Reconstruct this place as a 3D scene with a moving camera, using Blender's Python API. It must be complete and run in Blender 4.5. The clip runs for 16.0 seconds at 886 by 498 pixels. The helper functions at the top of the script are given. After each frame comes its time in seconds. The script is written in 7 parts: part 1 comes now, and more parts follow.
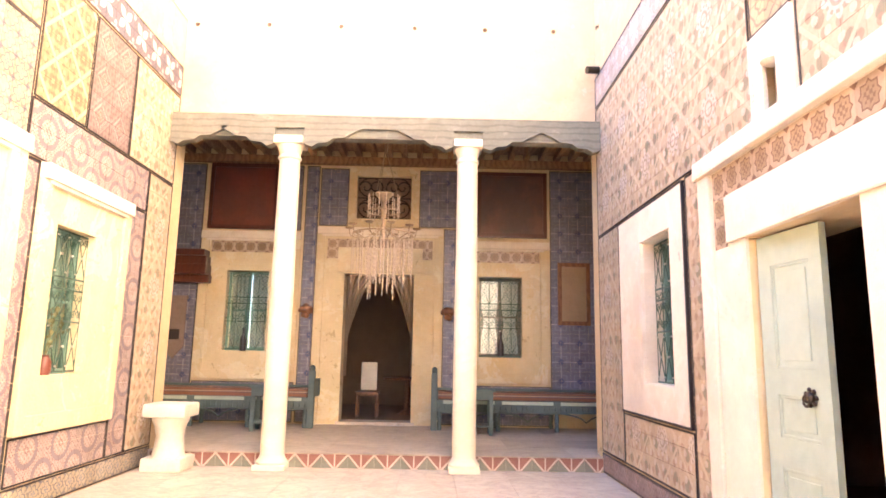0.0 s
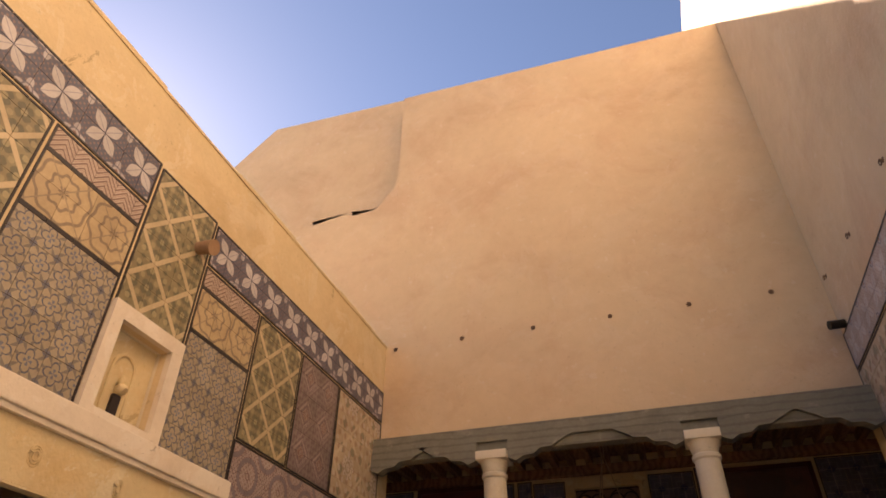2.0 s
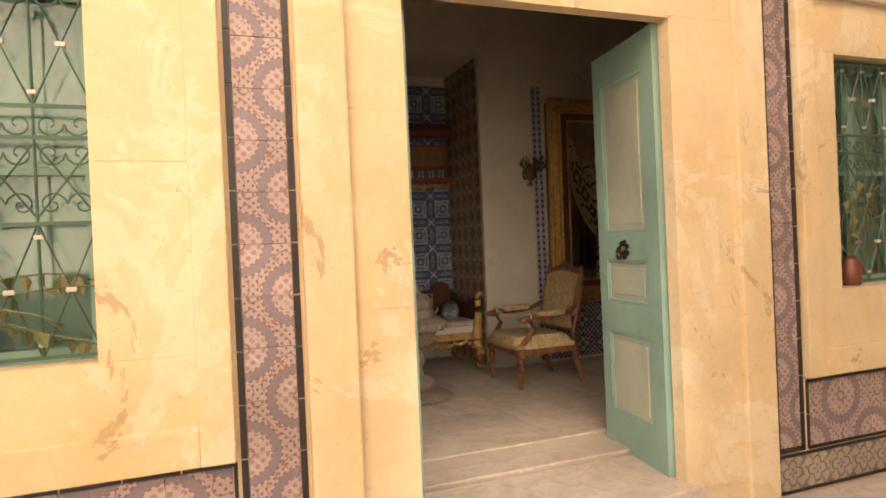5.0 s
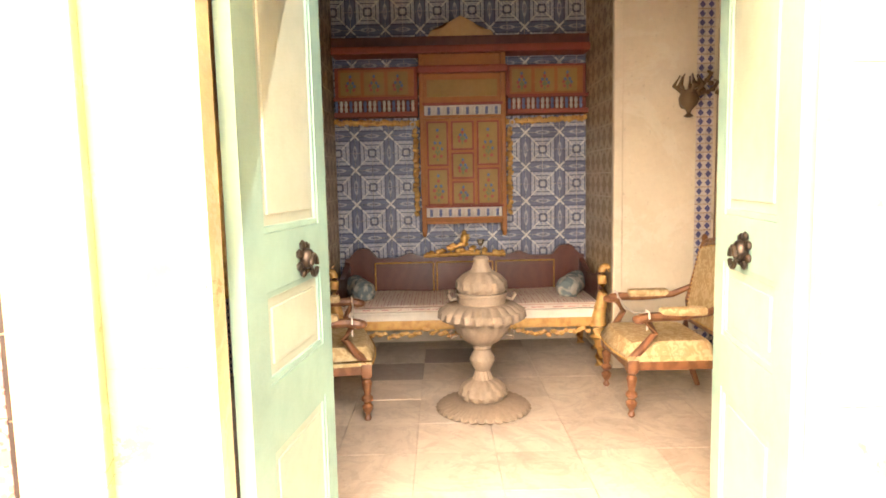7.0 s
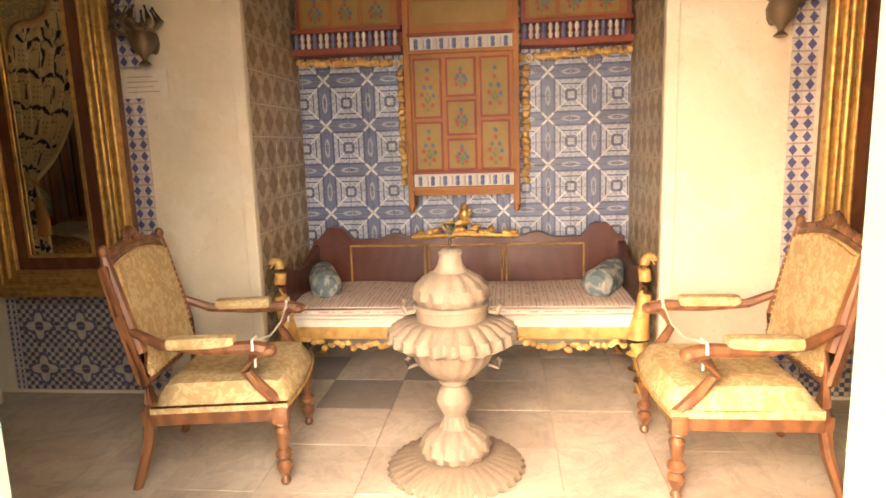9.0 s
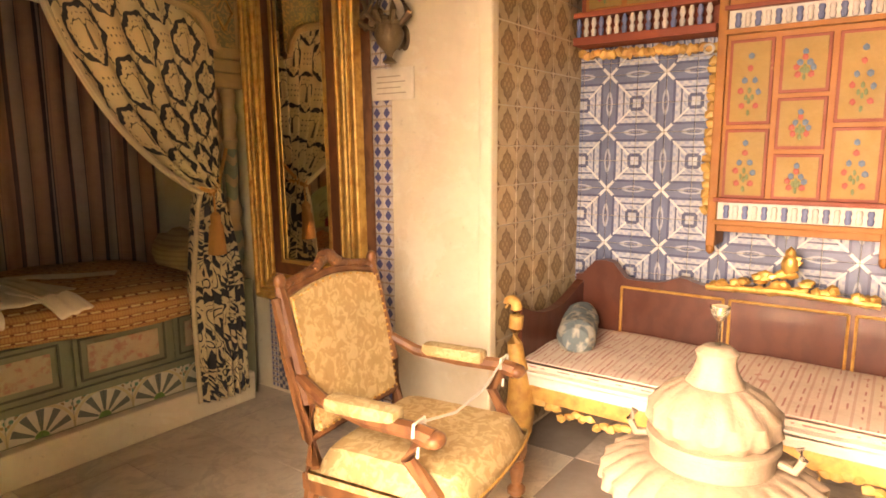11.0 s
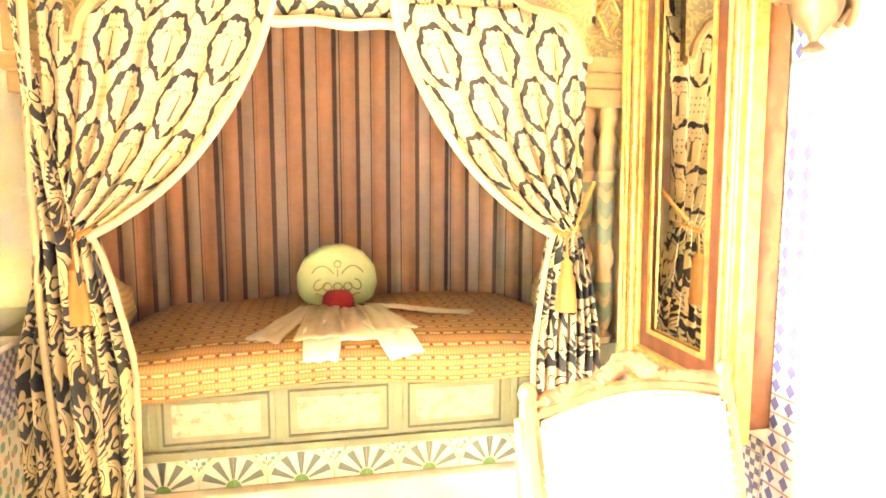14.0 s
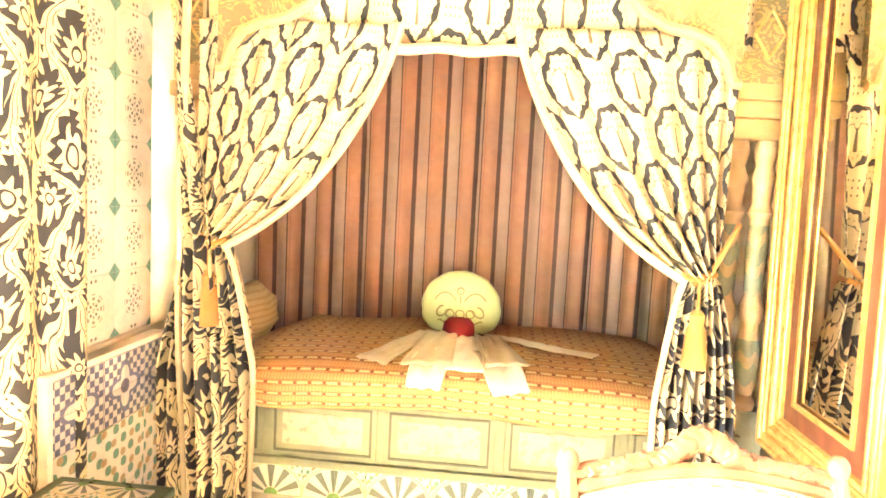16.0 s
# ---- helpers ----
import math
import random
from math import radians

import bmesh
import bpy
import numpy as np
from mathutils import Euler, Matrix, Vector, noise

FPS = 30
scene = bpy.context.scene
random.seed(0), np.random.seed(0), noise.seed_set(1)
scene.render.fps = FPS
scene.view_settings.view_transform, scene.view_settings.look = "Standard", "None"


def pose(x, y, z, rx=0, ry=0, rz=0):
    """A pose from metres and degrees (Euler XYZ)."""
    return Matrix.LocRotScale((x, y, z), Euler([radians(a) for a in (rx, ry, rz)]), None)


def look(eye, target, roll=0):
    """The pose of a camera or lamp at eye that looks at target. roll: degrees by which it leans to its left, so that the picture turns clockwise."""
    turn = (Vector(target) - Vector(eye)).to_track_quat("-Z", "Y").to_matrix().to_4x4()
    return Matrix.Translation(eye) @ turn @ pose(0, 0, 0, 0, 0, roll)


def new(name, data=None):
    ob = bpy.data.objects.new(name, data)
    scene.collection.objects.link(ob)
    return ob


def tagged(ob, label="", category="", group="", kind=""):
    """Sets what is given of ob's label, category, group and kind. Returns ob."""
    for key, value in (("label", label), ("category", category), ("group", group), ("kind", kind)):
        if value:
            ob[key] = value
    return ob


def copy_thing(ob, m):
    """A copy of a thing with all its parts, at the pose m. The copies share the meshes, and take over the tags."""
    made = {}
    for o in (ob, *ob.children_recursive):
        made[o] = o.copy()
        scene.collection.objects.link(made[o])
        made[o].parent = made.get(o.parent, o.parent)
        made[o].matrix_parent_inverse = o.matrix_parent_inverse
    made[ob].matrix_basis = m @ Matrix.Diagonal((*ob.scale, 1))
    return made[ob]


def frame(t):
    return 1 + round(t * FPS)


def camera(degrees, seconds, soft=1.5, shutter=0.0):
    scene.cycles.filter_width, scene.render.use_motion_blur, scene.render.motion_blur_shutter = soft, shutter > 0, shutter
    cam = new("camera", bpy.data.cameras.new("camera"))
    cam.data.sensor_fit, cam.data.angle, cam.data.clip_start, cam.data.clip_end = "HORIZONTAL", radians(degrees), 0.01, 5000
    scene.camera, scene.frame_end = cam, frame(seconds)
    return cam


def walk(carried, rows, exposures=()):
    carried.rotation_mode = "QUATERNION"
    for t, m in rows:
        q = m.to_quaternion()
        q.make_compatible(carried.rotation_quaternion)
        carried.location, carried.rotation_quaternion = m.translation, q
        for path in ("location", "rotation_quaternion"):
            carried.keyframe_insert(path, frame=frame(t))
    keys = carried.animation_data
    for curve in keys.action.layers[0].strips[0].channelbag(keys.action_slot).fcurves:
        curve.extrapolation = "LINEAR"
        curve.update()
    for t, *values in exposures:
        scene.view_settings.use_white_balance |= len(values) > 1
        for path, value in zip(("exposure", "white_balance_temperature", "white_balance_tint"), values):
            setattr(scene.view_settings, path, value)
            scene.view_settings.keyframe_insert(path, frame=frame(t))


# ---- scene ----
cam = camera(69.7, 16.0, soft=1.7)
PATH = [
    (0, (0.534, 0.014, 1.279), (0.557, 1.986, 1.611), 1.1),
    (0.5, (0.528, 0.233, 1.35), (0.561, 2.123, 2.004), 0.4),
    (1, (0.484, 0.408, 1.433), (0.44, 2.116, 2.474), -0.1),
    (1.5, (0.447, 0.559, 1.521), (0.208, 2.138, 2.725), 1.1),
    (2, (0.445, 0.767, 1.511), (-0.079, 2.285, 2.703), 0.8),
    (2.5, (0.278, 1.014, 1.442), (-0.651, 2.356, 2.598), -3.8),
    (3, (0.202, 1.251, 1.435), (-1.082, 2.38, 2.472), -4.2),
    (3.5, (0.17, 1.578, 1.396), (-1.385, 2.452, 2.3), -3.4),
    (4, (0.052, 1.801, 1.347), (-1.68, 2.589, 1.962), -5.2),
    (4.5, (-0.115, 2.042, 1.332), (-1.938, 2.797, 1.657), -3.0),
    (5, (-0.274, 2.284, 1.389), (-2.145, 2.992, 1.379), -2.5),
    (7.3, (-1.672, 3.768, 1.554), (-3.660, 3.749, 1.346), -1.2),
    (7.5, (-1.810, 3.787, 1.546), (-3.792, 3.834, 1.278), -0.9),
    (8, (-2.153, 3.832, 1.513), (-4.118, 3.922, 1.142), -0.0),
    (8.2, (-2.278, 3.896, 1.512), (-4.243, 3.901, 1.143), -0.5),
    (10.3, (-3.413, 4.350, 1.533), (-5.294, 3.804, 1.128), -1.6),
    (10.5, (-3.484, 4.335, 1.539), (-5.291, 3.607, 1.085), -2.4),
    (11, (-3.707, 4.251, 1.576), (-5.309, 3.095, 1.266), -0.2),
    (11.5, (-3.901, 4.191, 1.615), (-5.234, 2.727, 1.329), -1.9),
    (12, (-4.144, 4.192, 1.616), (-5.161, 2.496, 1.318), 2.0),
    (12.5, (-4.306, 4.175, 1.621), (-5.011, 2.328, 1.325), 1.7),
    (13, (-4.417, 4.079, 1.622), (-4.990, 2.185, 1.331), 0.6),
    (13.5, (-4.541, 3.950, 1.635), (-5.013, 2.024, 1.374), 1.4),
    (14, (-4.629, 3.875, 1.639), (-5.030, 1.932, 1.388), 0.2),
    (14.5, (-4.725, 3.847, 1.633), (-5.000, 1.878, 1.420), 0.0),
    (15, (-4.846, 3.838, 1.648), (-4.939, 1.852, 1.434), 1.8),
    (15.5, (-4.926, 3.813, 1.652), (-4.865, 1.824, 1.453), 2.5),
    (16, (-4.940, 3.796, 1.653), (-4.757, 1.813, 1.471), 2.9),
]
# seconds, stops, kelvin, tint
EXPOSURE = [(0, 5.0, 5750, 20), (0.4, 5.0, 5750, 20), (0.9, 3.7, 5950, 19), (1.3, 2.4, 6450, 21), (2.0, 1.8, 6600, 23), (2.5, 1.7, 6450, 23), (3.0, 2.0, 6400, 23), (3.5, 2.25, 6350, 22), (4.0, 2.35, 6250, 21), (5.0, 3.2, 5850, 17),
            (7.5, 6.0, 6150, 17), (8.1, 6.2, 6100, 17), (10.4, 6.85, 7800, 28), (11.0, 7.25, 7900, 29), (11.5, 7.5, 7950, 29), (12.0, 8.5, 7300, 20), (12.5, 9.7, 6700, 16), (14.0, 10.9, 6150, 14), (16, 11.2, 5950, 15)]
walk(cam, [(t, look(eye, target, roll)) for t, eye, target, roll in PATH], EXPOSURE)

# ---- world, sun, large lights ----
SUN = Vector((1.6, -1.0, -1.35)).normalized()
world = bpy.data.worlds.new("sky")
scene.world = world
world.use_nodes = True
wn = world.node_tree
sky = wn.nodes.new("ShaderNodeTexSky")
sky.sky_type = "NISHITA"
sky.sun_disc = False
sky.dust_density = 0.3
sky.sun_elevation = math.asin(-SUN.z)
sky.sun_rotation = math.atan2(-SUN.x, -SUN.y)
wn.links.new(sky.outputs[0], wn.nodes["Background"].inputs[0])
wn.nodes["Background"].inputs[1].default_value = 0.05
sun = new("sun", bpy.data.lights.new("sun", "SUN"))
sun.data.energy, sun.data.angle, sun.data.color = 5.0, radians(0.5), (1.0, 0.93, 0.82)
sun.matrix_world = look((0, 0, 20), Vector((0, 0, 20)) + SUN)
door_sky = new("door_daylight", bpy.data.lights.new("door_daylight", "AREA"))
door_sky.data.shape, door_sky.data.size, door_sky.data.size_y = "RECTANGLE", 1.35, 2.3
door_sky.data.spread = radians(102)
door_sky.data.energy, door_sky.data.color = 0.98, (1.0, 0.9, 0.74)
door_sky.matrix_world = look((-2.99, 3.86, 1.35), (-5.2, 3.86, 0.05))


# ---- material tools ----
class Sock:
    """A shader value with arithmetic."""

    def __init__(self, t, s):
        self.t, self.s = t, s

    def op(self, kind, b=None, c=None):
        n = self.t.nodes.new("ShaderNodeMath")
        n.operation = kind
        for i, v in enumerate((self, b, c)):
            if isinstance(v, Sock):
                self.t.links.new(v.s, n.inputs[i])
            elif v is not None:
                n.inputs[i].default_value = v
        return Sock(self.t, n.outputs[0])

    def __add__(self, o): return self.op("ADD", o)
    def __sub__(self, o): return self.op("SUBTRACT", o)
    def __mul__(self, o): return self.op("MULTIPLY", o)
    def __truediv__(self, o): return self.op("DIVIDE", o)
    def __radd__(self, o): return self.op("ADD", o)
    def __rmul__(self, o): return self.op("MULTIPLY", o)
    def __rsub__(self, o): return (self * -1.0) + o
    def abs(self): return self.op("ABSOLUTE")
    def sin(self): return self.op("SINE")
    def cos(self): return self.op("COSINE")
    def floor(self): return self.op("FLOOR")
    def frac(self): return self.op("FRACT")
    def gt(self, o): return self.op("GREATER_THAN", o)
    def lt(self, o): return self.op("LESS_THAN", o)
    def mx(self, o): return self.op("MAXIMUM", o)
    def mn(self, o): return self.op("MINIMUM", o)
    def pw(self, o): return self.op("POWER", o)
    def ang(self, o): return self.op("ARCTAN2", o)
    def near(self, v, w): return (self - v).abs().lt(w)
    def tri(self): return (self.frac() - 0.5).abs() * 2.0


def hyp(a, b):
    return (a * a + b * b).pw(0.5)


class Kit:
    """What a colour function draws with: u, v, object place and noise."""

    def __init__(self, t):
        self.t = t
        tc = t.nodes.new("ShaderNodeTexCoord")
        sep = t.nodes.new("ShaderNodeSeparateXYZ")
        t.links.new(tc.outputs["UV"], sep.inputs[0])
        self.u, self.v = Sock(t, sep.outputs[0]), Sock(t, sep.outputs[1])
        geo = t.nodes.new("ShaderNodeNewGeometry")
        self.place = geo.outputs["Position"]
        sp = t.nodes.new("ShaderNodeSeparateXYZ")
        t.links.new(self.place, sp.inputs[0])
        self.x, self.y, self.z = (Sock(t, o) for o in sp.outputs)
        self.rand = Sock(t, t.nodes.new("ShaderNodeObjectInfo").outputs["Random"])
        self.island = Sock(t, geo.outputs["Random Per Island"])

    def noise(self, scale, detail=3.0, rough=0.6, warp=0.0):
        n = self.t.nodes.new("ShaderNodeTexNoise")
        n.inputs["Scale"].default_value, n.inputs["Detail"].default_value = scale, detail
        n.inputs["Roughness"].default_value, n.inputs["Distortion"].default_value = rough, warp
        self.t.links.new(self.place, n.inputs["Vector"])
        return Sock(self.t, n.outputs[0])

    def step(self, s, a, b):
        n = self.t.nodes.new("ShaderNodeMapRange")
        n.interpolation_type = "SMOOTHSTEP"
        self.t.links.new(s.s, n.inputs[0])
        n.inputs[1].default_value, n.inputs[2].default_value = a, b
        return Sock(self.t, n.outputs[0])

    def mix(self, f, a, b, kind="MIX"):
        n = self.t.nodes.new("ShaderNodeMix")
        n.data_type, n.blend_type = "RGBA", kind
        for i, v in ((0, f), (6, a), (7, b)):
            if isinstance(v, Sock):
                self.t.links.new(v.s, n.inputs[i])
            elif isinstance(v, tuple):
                n.inputs[i].default_value = (*v, 1.0)
            else:
                n.inputs[i].default_value = v
        return Sock(self.t, n.outputs[2])


def mat(name, fn, rough=0.6, metal=0.0, bump=0.15, bscale=60.0, vary=0.25, vscale=3.0, piece=0.0, coat=0.0, relief=None):
    m = bpy.data.materials.new(name)
    m.use_nodes = True
    t = m.node_tree
    bsdf = t.nodes["Principled BSDF"]
    k = Kit(t)
    col = fn(k) if callable(fn) else fn
    if vary:
        n1, n2 = k.noise(vscale, 4.0, 0.65), k.noise(vscale * 9.0, 3.0)
        f = k.step(n1, 0.3, 0.7) * (vary * 0.65) + k.step(n2, 0.3, 0.7) * (vary * 0.35)
        col = k.mix(f, col, (0.30, 0.24, 0.18), "MULTIPLY")
    if piece:
        col = k.mix((k.rand + k.island).frac() * piece, col, (0.35, 0.3, 0.26), "MULTIPLY")
    if isinstance(col, tuple):
        bsdf.inputs["Base Color"].default_value = (*col, 1.0)
    else:
        t.links.new(col.s, bsdf.inputs["Base Color"])
    r = k.noise(vscale * 4.0) * 0.3 + (rough - 0.15)
    t.links.new(r.s, bsdf.inputs["Roughness"])
    bsdf.inputs["Metallic"].default_value = metal
    bsdf.inputs["Coat Weight"].default_value = coat
    if bump:
        b = t.nodes.new("ShaderNodeBump")
        b.inputs["Strength"].default_value, b.inputs["Distance"].default_value = bump, 0.01
        hgt = k.noise(bscale, 4.0) + k.noise(bscale * 0.12, 3.0)
        if relief:
            hgt = hgt + relief(k)
        t.links.new(hgt.s, b.inputs["Height"])
        t.links.new(b.outputs[0], bsdf.inputs["Normal"])
    return m


# tile patterns; u and v count tiles, two tiles to a repeat
def cell(k, period=2.0):
    return ((k.u / period).frac() - 0.5) * 2.0, ((k.v / period).frac() - 0.5) * 2.0


def pat_ring(k):
    a, b = cell(k)
    a2, b2 = (k.u / 2.0 + 0.5).frac() * 2.0 - 1.0, (k.v / 2.0 + 0.5).frac() * 2.0 - 1.0
    c = k.mix(k.noise(6.0), (0.47, 0.385, 0.35), (0.40, 0.325, 0.30))
    vine = ((a * 14.0).sin() + (b * 14.0).cos() + ((a + b) * 9.0).sin()).abs()
    c = k.mix(vine.lt(0.22) * 0.8, c, (0.22, 0.12, 0.11))
    c = k.mix(((a * 38.0).sin() * (b * 38.0).sin()).gt(0.55) * 0.9, c, (0.17, 0.09, 0.10))
    for p, q in ((a, b), (a2, b2)):
        r, th = hyp(p, q), p.ang(q)
        c = k.mix(r.lt(0.66), c, (0.47, 0.385, 0.35))
        c = k.mix(r.near(0.535, 0.085), c, (0.235, 0.20, 0.225))
        c = k.mix(r.near(0.635, 0.018) * (th * 30.0).sin().gt(-0.2), c, (0.24, 0.12, 0.12))
        c = k.mix(r.near(0.435, 0.014) * (th * 22.0).sin().gt(-0.2), c, (0.24, 0.12, 0.12))
        lace = ((p * 30.0).sin() * (q * 30.0).sin()).gt(0.25) * r.lt(0.40)
        c = k.mix(lace * 0.7, c, (0.27, 0.15, 0.14))
        c = k.mix(r.lt(0.36) * (th * 4.0).sin().abs().lt(0.10), c, (0.60, 0.53, 0.50))
        c = k.mix(r.near(0.10, 0.02), c, (0.26, 0.16, 0.15))
    return c


def pat_lattice(k):
    a, b = cell(k)
    d = a.abs() + b.abs()
    c = k.mix(k.noise(9.0), (0.24, 0.205, 0.115), (0.31, 0.26, 0.14))
    curl = ((a.abs() * 13.0).sin() + (b.abs() * 13.0).sin()).gt(0.35)
    c = k.mix(curl * 0.75, c, (0.125, 0.12, 0.075))
    c = k.mix(((a.abs() * 9.0).cos() * (b.abs() * 9.0).cos()).gt(0.55) * 0.8, c, (0.42, 0.36, 0.2))
    return k.mix(d.near(1.0, 0.13), c, (0.60, 0.48, 0.29))


def pat_diamond(k, dark=(0.13, 0.075, 0.065), light=(0.54, 0.44, 0.37)):
    a, b = cell(k)
    d = a.abs() + b.abs()
    mott = ((a * 21.0).sin() + (b * 21.0).cos() + ((a - b) * 13.0).sin()).gt(0.35)
    mid = tuple(0.66 * q for q in light)
    c = k.mix(mott * 0.8, mid, dark)
    c = k.mix(d.near(0.66, 0.10), c, light)
    c = k.mix(d.near(0.78, 0.02) + d.near(0.54, 0.02), c, dark)
    c = k.mix(d.near(0.66, 0.035) * ((a - b) * 30.0).sin().gt(0.0), c, tuple(0.55 * q for q in light))
    c = k.mix(d.lt(0.40), c, light)
    c = k.mix(d.near(0.40, 0.02), c, dark)
    c = k.mix(d.lt(0.33) * ((a * 26.0).sin() * (b * 26.0).sin()).abs().gt(0.25), c, (0.25, 0.13, 0.09))
    c = k.mix(d.lt(0.12), c, light)
    return k.mix(d.near(1.0, 0.04), c, tuple(0.8 * q for q in light))


def pat_leaf(k, ground=(0.10, 0.10, 0.145)):
    a, b = cell(k)
    c = k.mix(((a * 24.0).sin() * (b * 24.0).sin()).gt(0.5) * 0.6, ground, (0.30, 0.2, 0.16))
    a2, b2 = (k.u / 2.0 + 0.5).frac() * 2.0 - 1.0, (k.v / 2.0 + 0.5).frac() * 2.0 - 1.0
    r2 = hyp(a2, b2)
    c = k.mix(r2.lt((a2.ang(b2) * 4.0).cos() * 0.15 + 0.33), c, (0.46, 0.43, 0.44))
    c = k.mix(r2.near(0.2, 0.03), c, (0.16, 0.15, 0.2))
    c = k.mix(r2.lt(0.08), c, (0.3, 0.16, 0.12))
    s, q = (a + b) * 0.707, (a - b) * 0.707
    for p, w in ((s, q), (q, s)):
        body = (w.abs()).lt((p.abs() * 3.4).sin() * 0.25) * p.abs().lt(0.92)
        c = k.mix(body, c, (0.56, 0.53, 0.52))
        c = k.mix(body * w.abs().lt(0.015), c, (0.3, 0.3, 0.36))
    return c


def pat_zigzag(k):
    w = ((k.u * 1.0).tri() * 0.8 + k.v * 1.6)
    f = (w * 2.6).frac()
    c = k.mix(f.lt(0.35), (0.55, 0.45, 0.37), (0.22, 0.13, 0.10))
    return k.mix(f.near(0.72, 0.06), c, (0.34, 0.2, 0.15))


def pat_wave(k):
    a, b = cell(k)
    r = hyp(a, b) + (a.ang(b) * 8.0).sin() * 0.05
    c = k.mix(k.noise(7.0), (0.60, 0.46, 0.25), (0.52, 0.40, 0.24))
    c = k.mix((r * 15.0).sin().gt(0.72), c, (0.30, 0.23, 0.15))
    return k.mix((a.abs() - b.abs()).abs().lt(0.03), c, (0.36, 0.28, 0.18))


def pat_quatre(k):
    a, b = cell(k, 1.0)
    r, th = hyp(a, b), a.ang(b)
    c = k.mix(k.noise(6.0), (0.44, 0.36, 0.23), (0.38, 0.33, 0.26))
    pet = r.lt((th * 2.0).cos().abs() * 0.35 + 0.42)
    c = k.mix(r.near((th * 2.0).cos().abs() * 0.35 + 0.42, 0.06), c, (0.10, 0.11, 0.16))
    c = k.mix(pet * r.lt(0.32) * (th * 4.0).cos().gt(0.0), c, (0.17, 0.19, 0.25))
    c = k.mix((a.abs() + b.abs()).gt(1.62), c, (0.16, 0.16, 0.2))
    return k.mix(((th * 8.0).sin() * r).gt(0.62), c, (0.22, 0.2, 0.17))


def pat_floral(k):
    a, b = cell(k, 4.0)
    s, q = a + b, a - b
    wob = k.noise(3.0, 2.0) * 3.0
    c = k.mix(((s * 5.0 + wob).sin() * (q * 5.0).sin()).gt(0.55), (0.54, 0.43, 0.29), (0.29, 0.26, 0.17))
    c = k.mix(((a * 17.0 + wob).sin() + (b * 15.0).cos()).gt(1.25) * 0.8, c, (0.38, 0.24, 0.16))
    c = k.mix(((a * 11.0).cos() * (b * 12.0 + wob).cos()).gt(0.6) * 0.8, c, (0.62, 0.54, 0.44))
    r = hyp(a, b)
    c = k.mix(r.lt((a.ang(b) * 8.0).cos() * 0.06 + 0.34), c, (0.62, 0.53, 0.45))
    c = k.mix(r.near(0.27, 0.03) * (a.ang(b) * 12.0).sin().gt(0.0), c, (0.36, 0.30, 0.22))
    c = k.mix(r.near(0.15, 0.03), c, (0.40, 0.33, 0.24))
    return k.mix(((s * 1.5708).cos().abs()).lt(0.10) + ((q * 1.5708).cos().abs()).lt(0.10), c, (0.60, 0.50, 0.35))


def pat_blue_squares(k):
    a, b = cell(k)
    m = a.abs().mx(b.abs())
    n = a.abs().mn(b.abs())
    blue, pale = (0.065, 0.08, 0.15), (0.50, 0.51, 0.53)
    c = k.mix(k.step(k.noise(30.0), 0.35, 0.65) * 0.5, pale, (0.30, 0.35, 0.47))
    c = k.mix(m.near(0.72, 0.045) + m.near(0.47, 0.03) + m.near(0.2, 0.06), c, blue)
    c = k.mix(m.near(0.34, 0.05) * ((a + b) * 26.0).sin().gt(0.1) * 0.7, c, (0.17, 0.21, 0.34))
    c = k.mix(m.near(0.6, 0.08) * ((a * 22.0).sin() * (b * 22.0).sin()).gt(0.2) * 0.6, c, (0.22, 0.27, 0.42))
    band = m.gt(0.76)
    c = k.mix(band, c, (0.125, 0.15, 0.24))
    oval = ((n * n) * 6.0 + (m - 1.0) * (m - 1.0) * 90.0)
    c = k.mix(band * oval.near(0.75, 0.35), c, (0.40, 0.42, 0.47))
    c = k.mix((a.abs() - b.abs()).abs().lt(0.045) * m.gt(0.22) * m.lt(0.7), c, (0.66, 0.66, 0.63))
    return k.mix((a.abs() - b.abs()).abs().lt(0.07) * m.gt(0.76), c, (0.66, 0.66, 0.63))


def pat_brown(k):
    a, b = cell(k, 1.0)
    p, q = a.abs(), b.abs()
    c = k.mix(k.noise(14.0), (0.52, 0.41, 0.25), (0.45, 0.34, 0.20))
    th = p.ang(q)
    main = p * 1.25 + q + (th * 8.0).sin() * 0.07
    c = k.mix(main.lt(0.92), c, (0.20, 0.125, 0.055))
    c = k.mix(main.lt(0.78), c, (0.27, 0.18, 0.08))
    c = k.mix(main.lt(0.62) * ((a * 16.0).sin() * (b * 13.0).cos()).gt(0.2), c, (0.40, 0.29, 0.15))
    side = (1.0 - p) * 1.25 + (1.0 - q)
    c = k.mix(side.lt(0.44), c, (0.22, 0.14, 0.065))
    c = k.mix(side.lt(0.2), c, (0.44, 0.33, 0.18))
    c = k.mix(((1.0 - p) * 2.2 + q).lt(0.30), c, (0.25, 0.16, 0.075))
    return k.mix(p.mx(q).gt(0.965), c, (0.58, 0.49, 0.34))


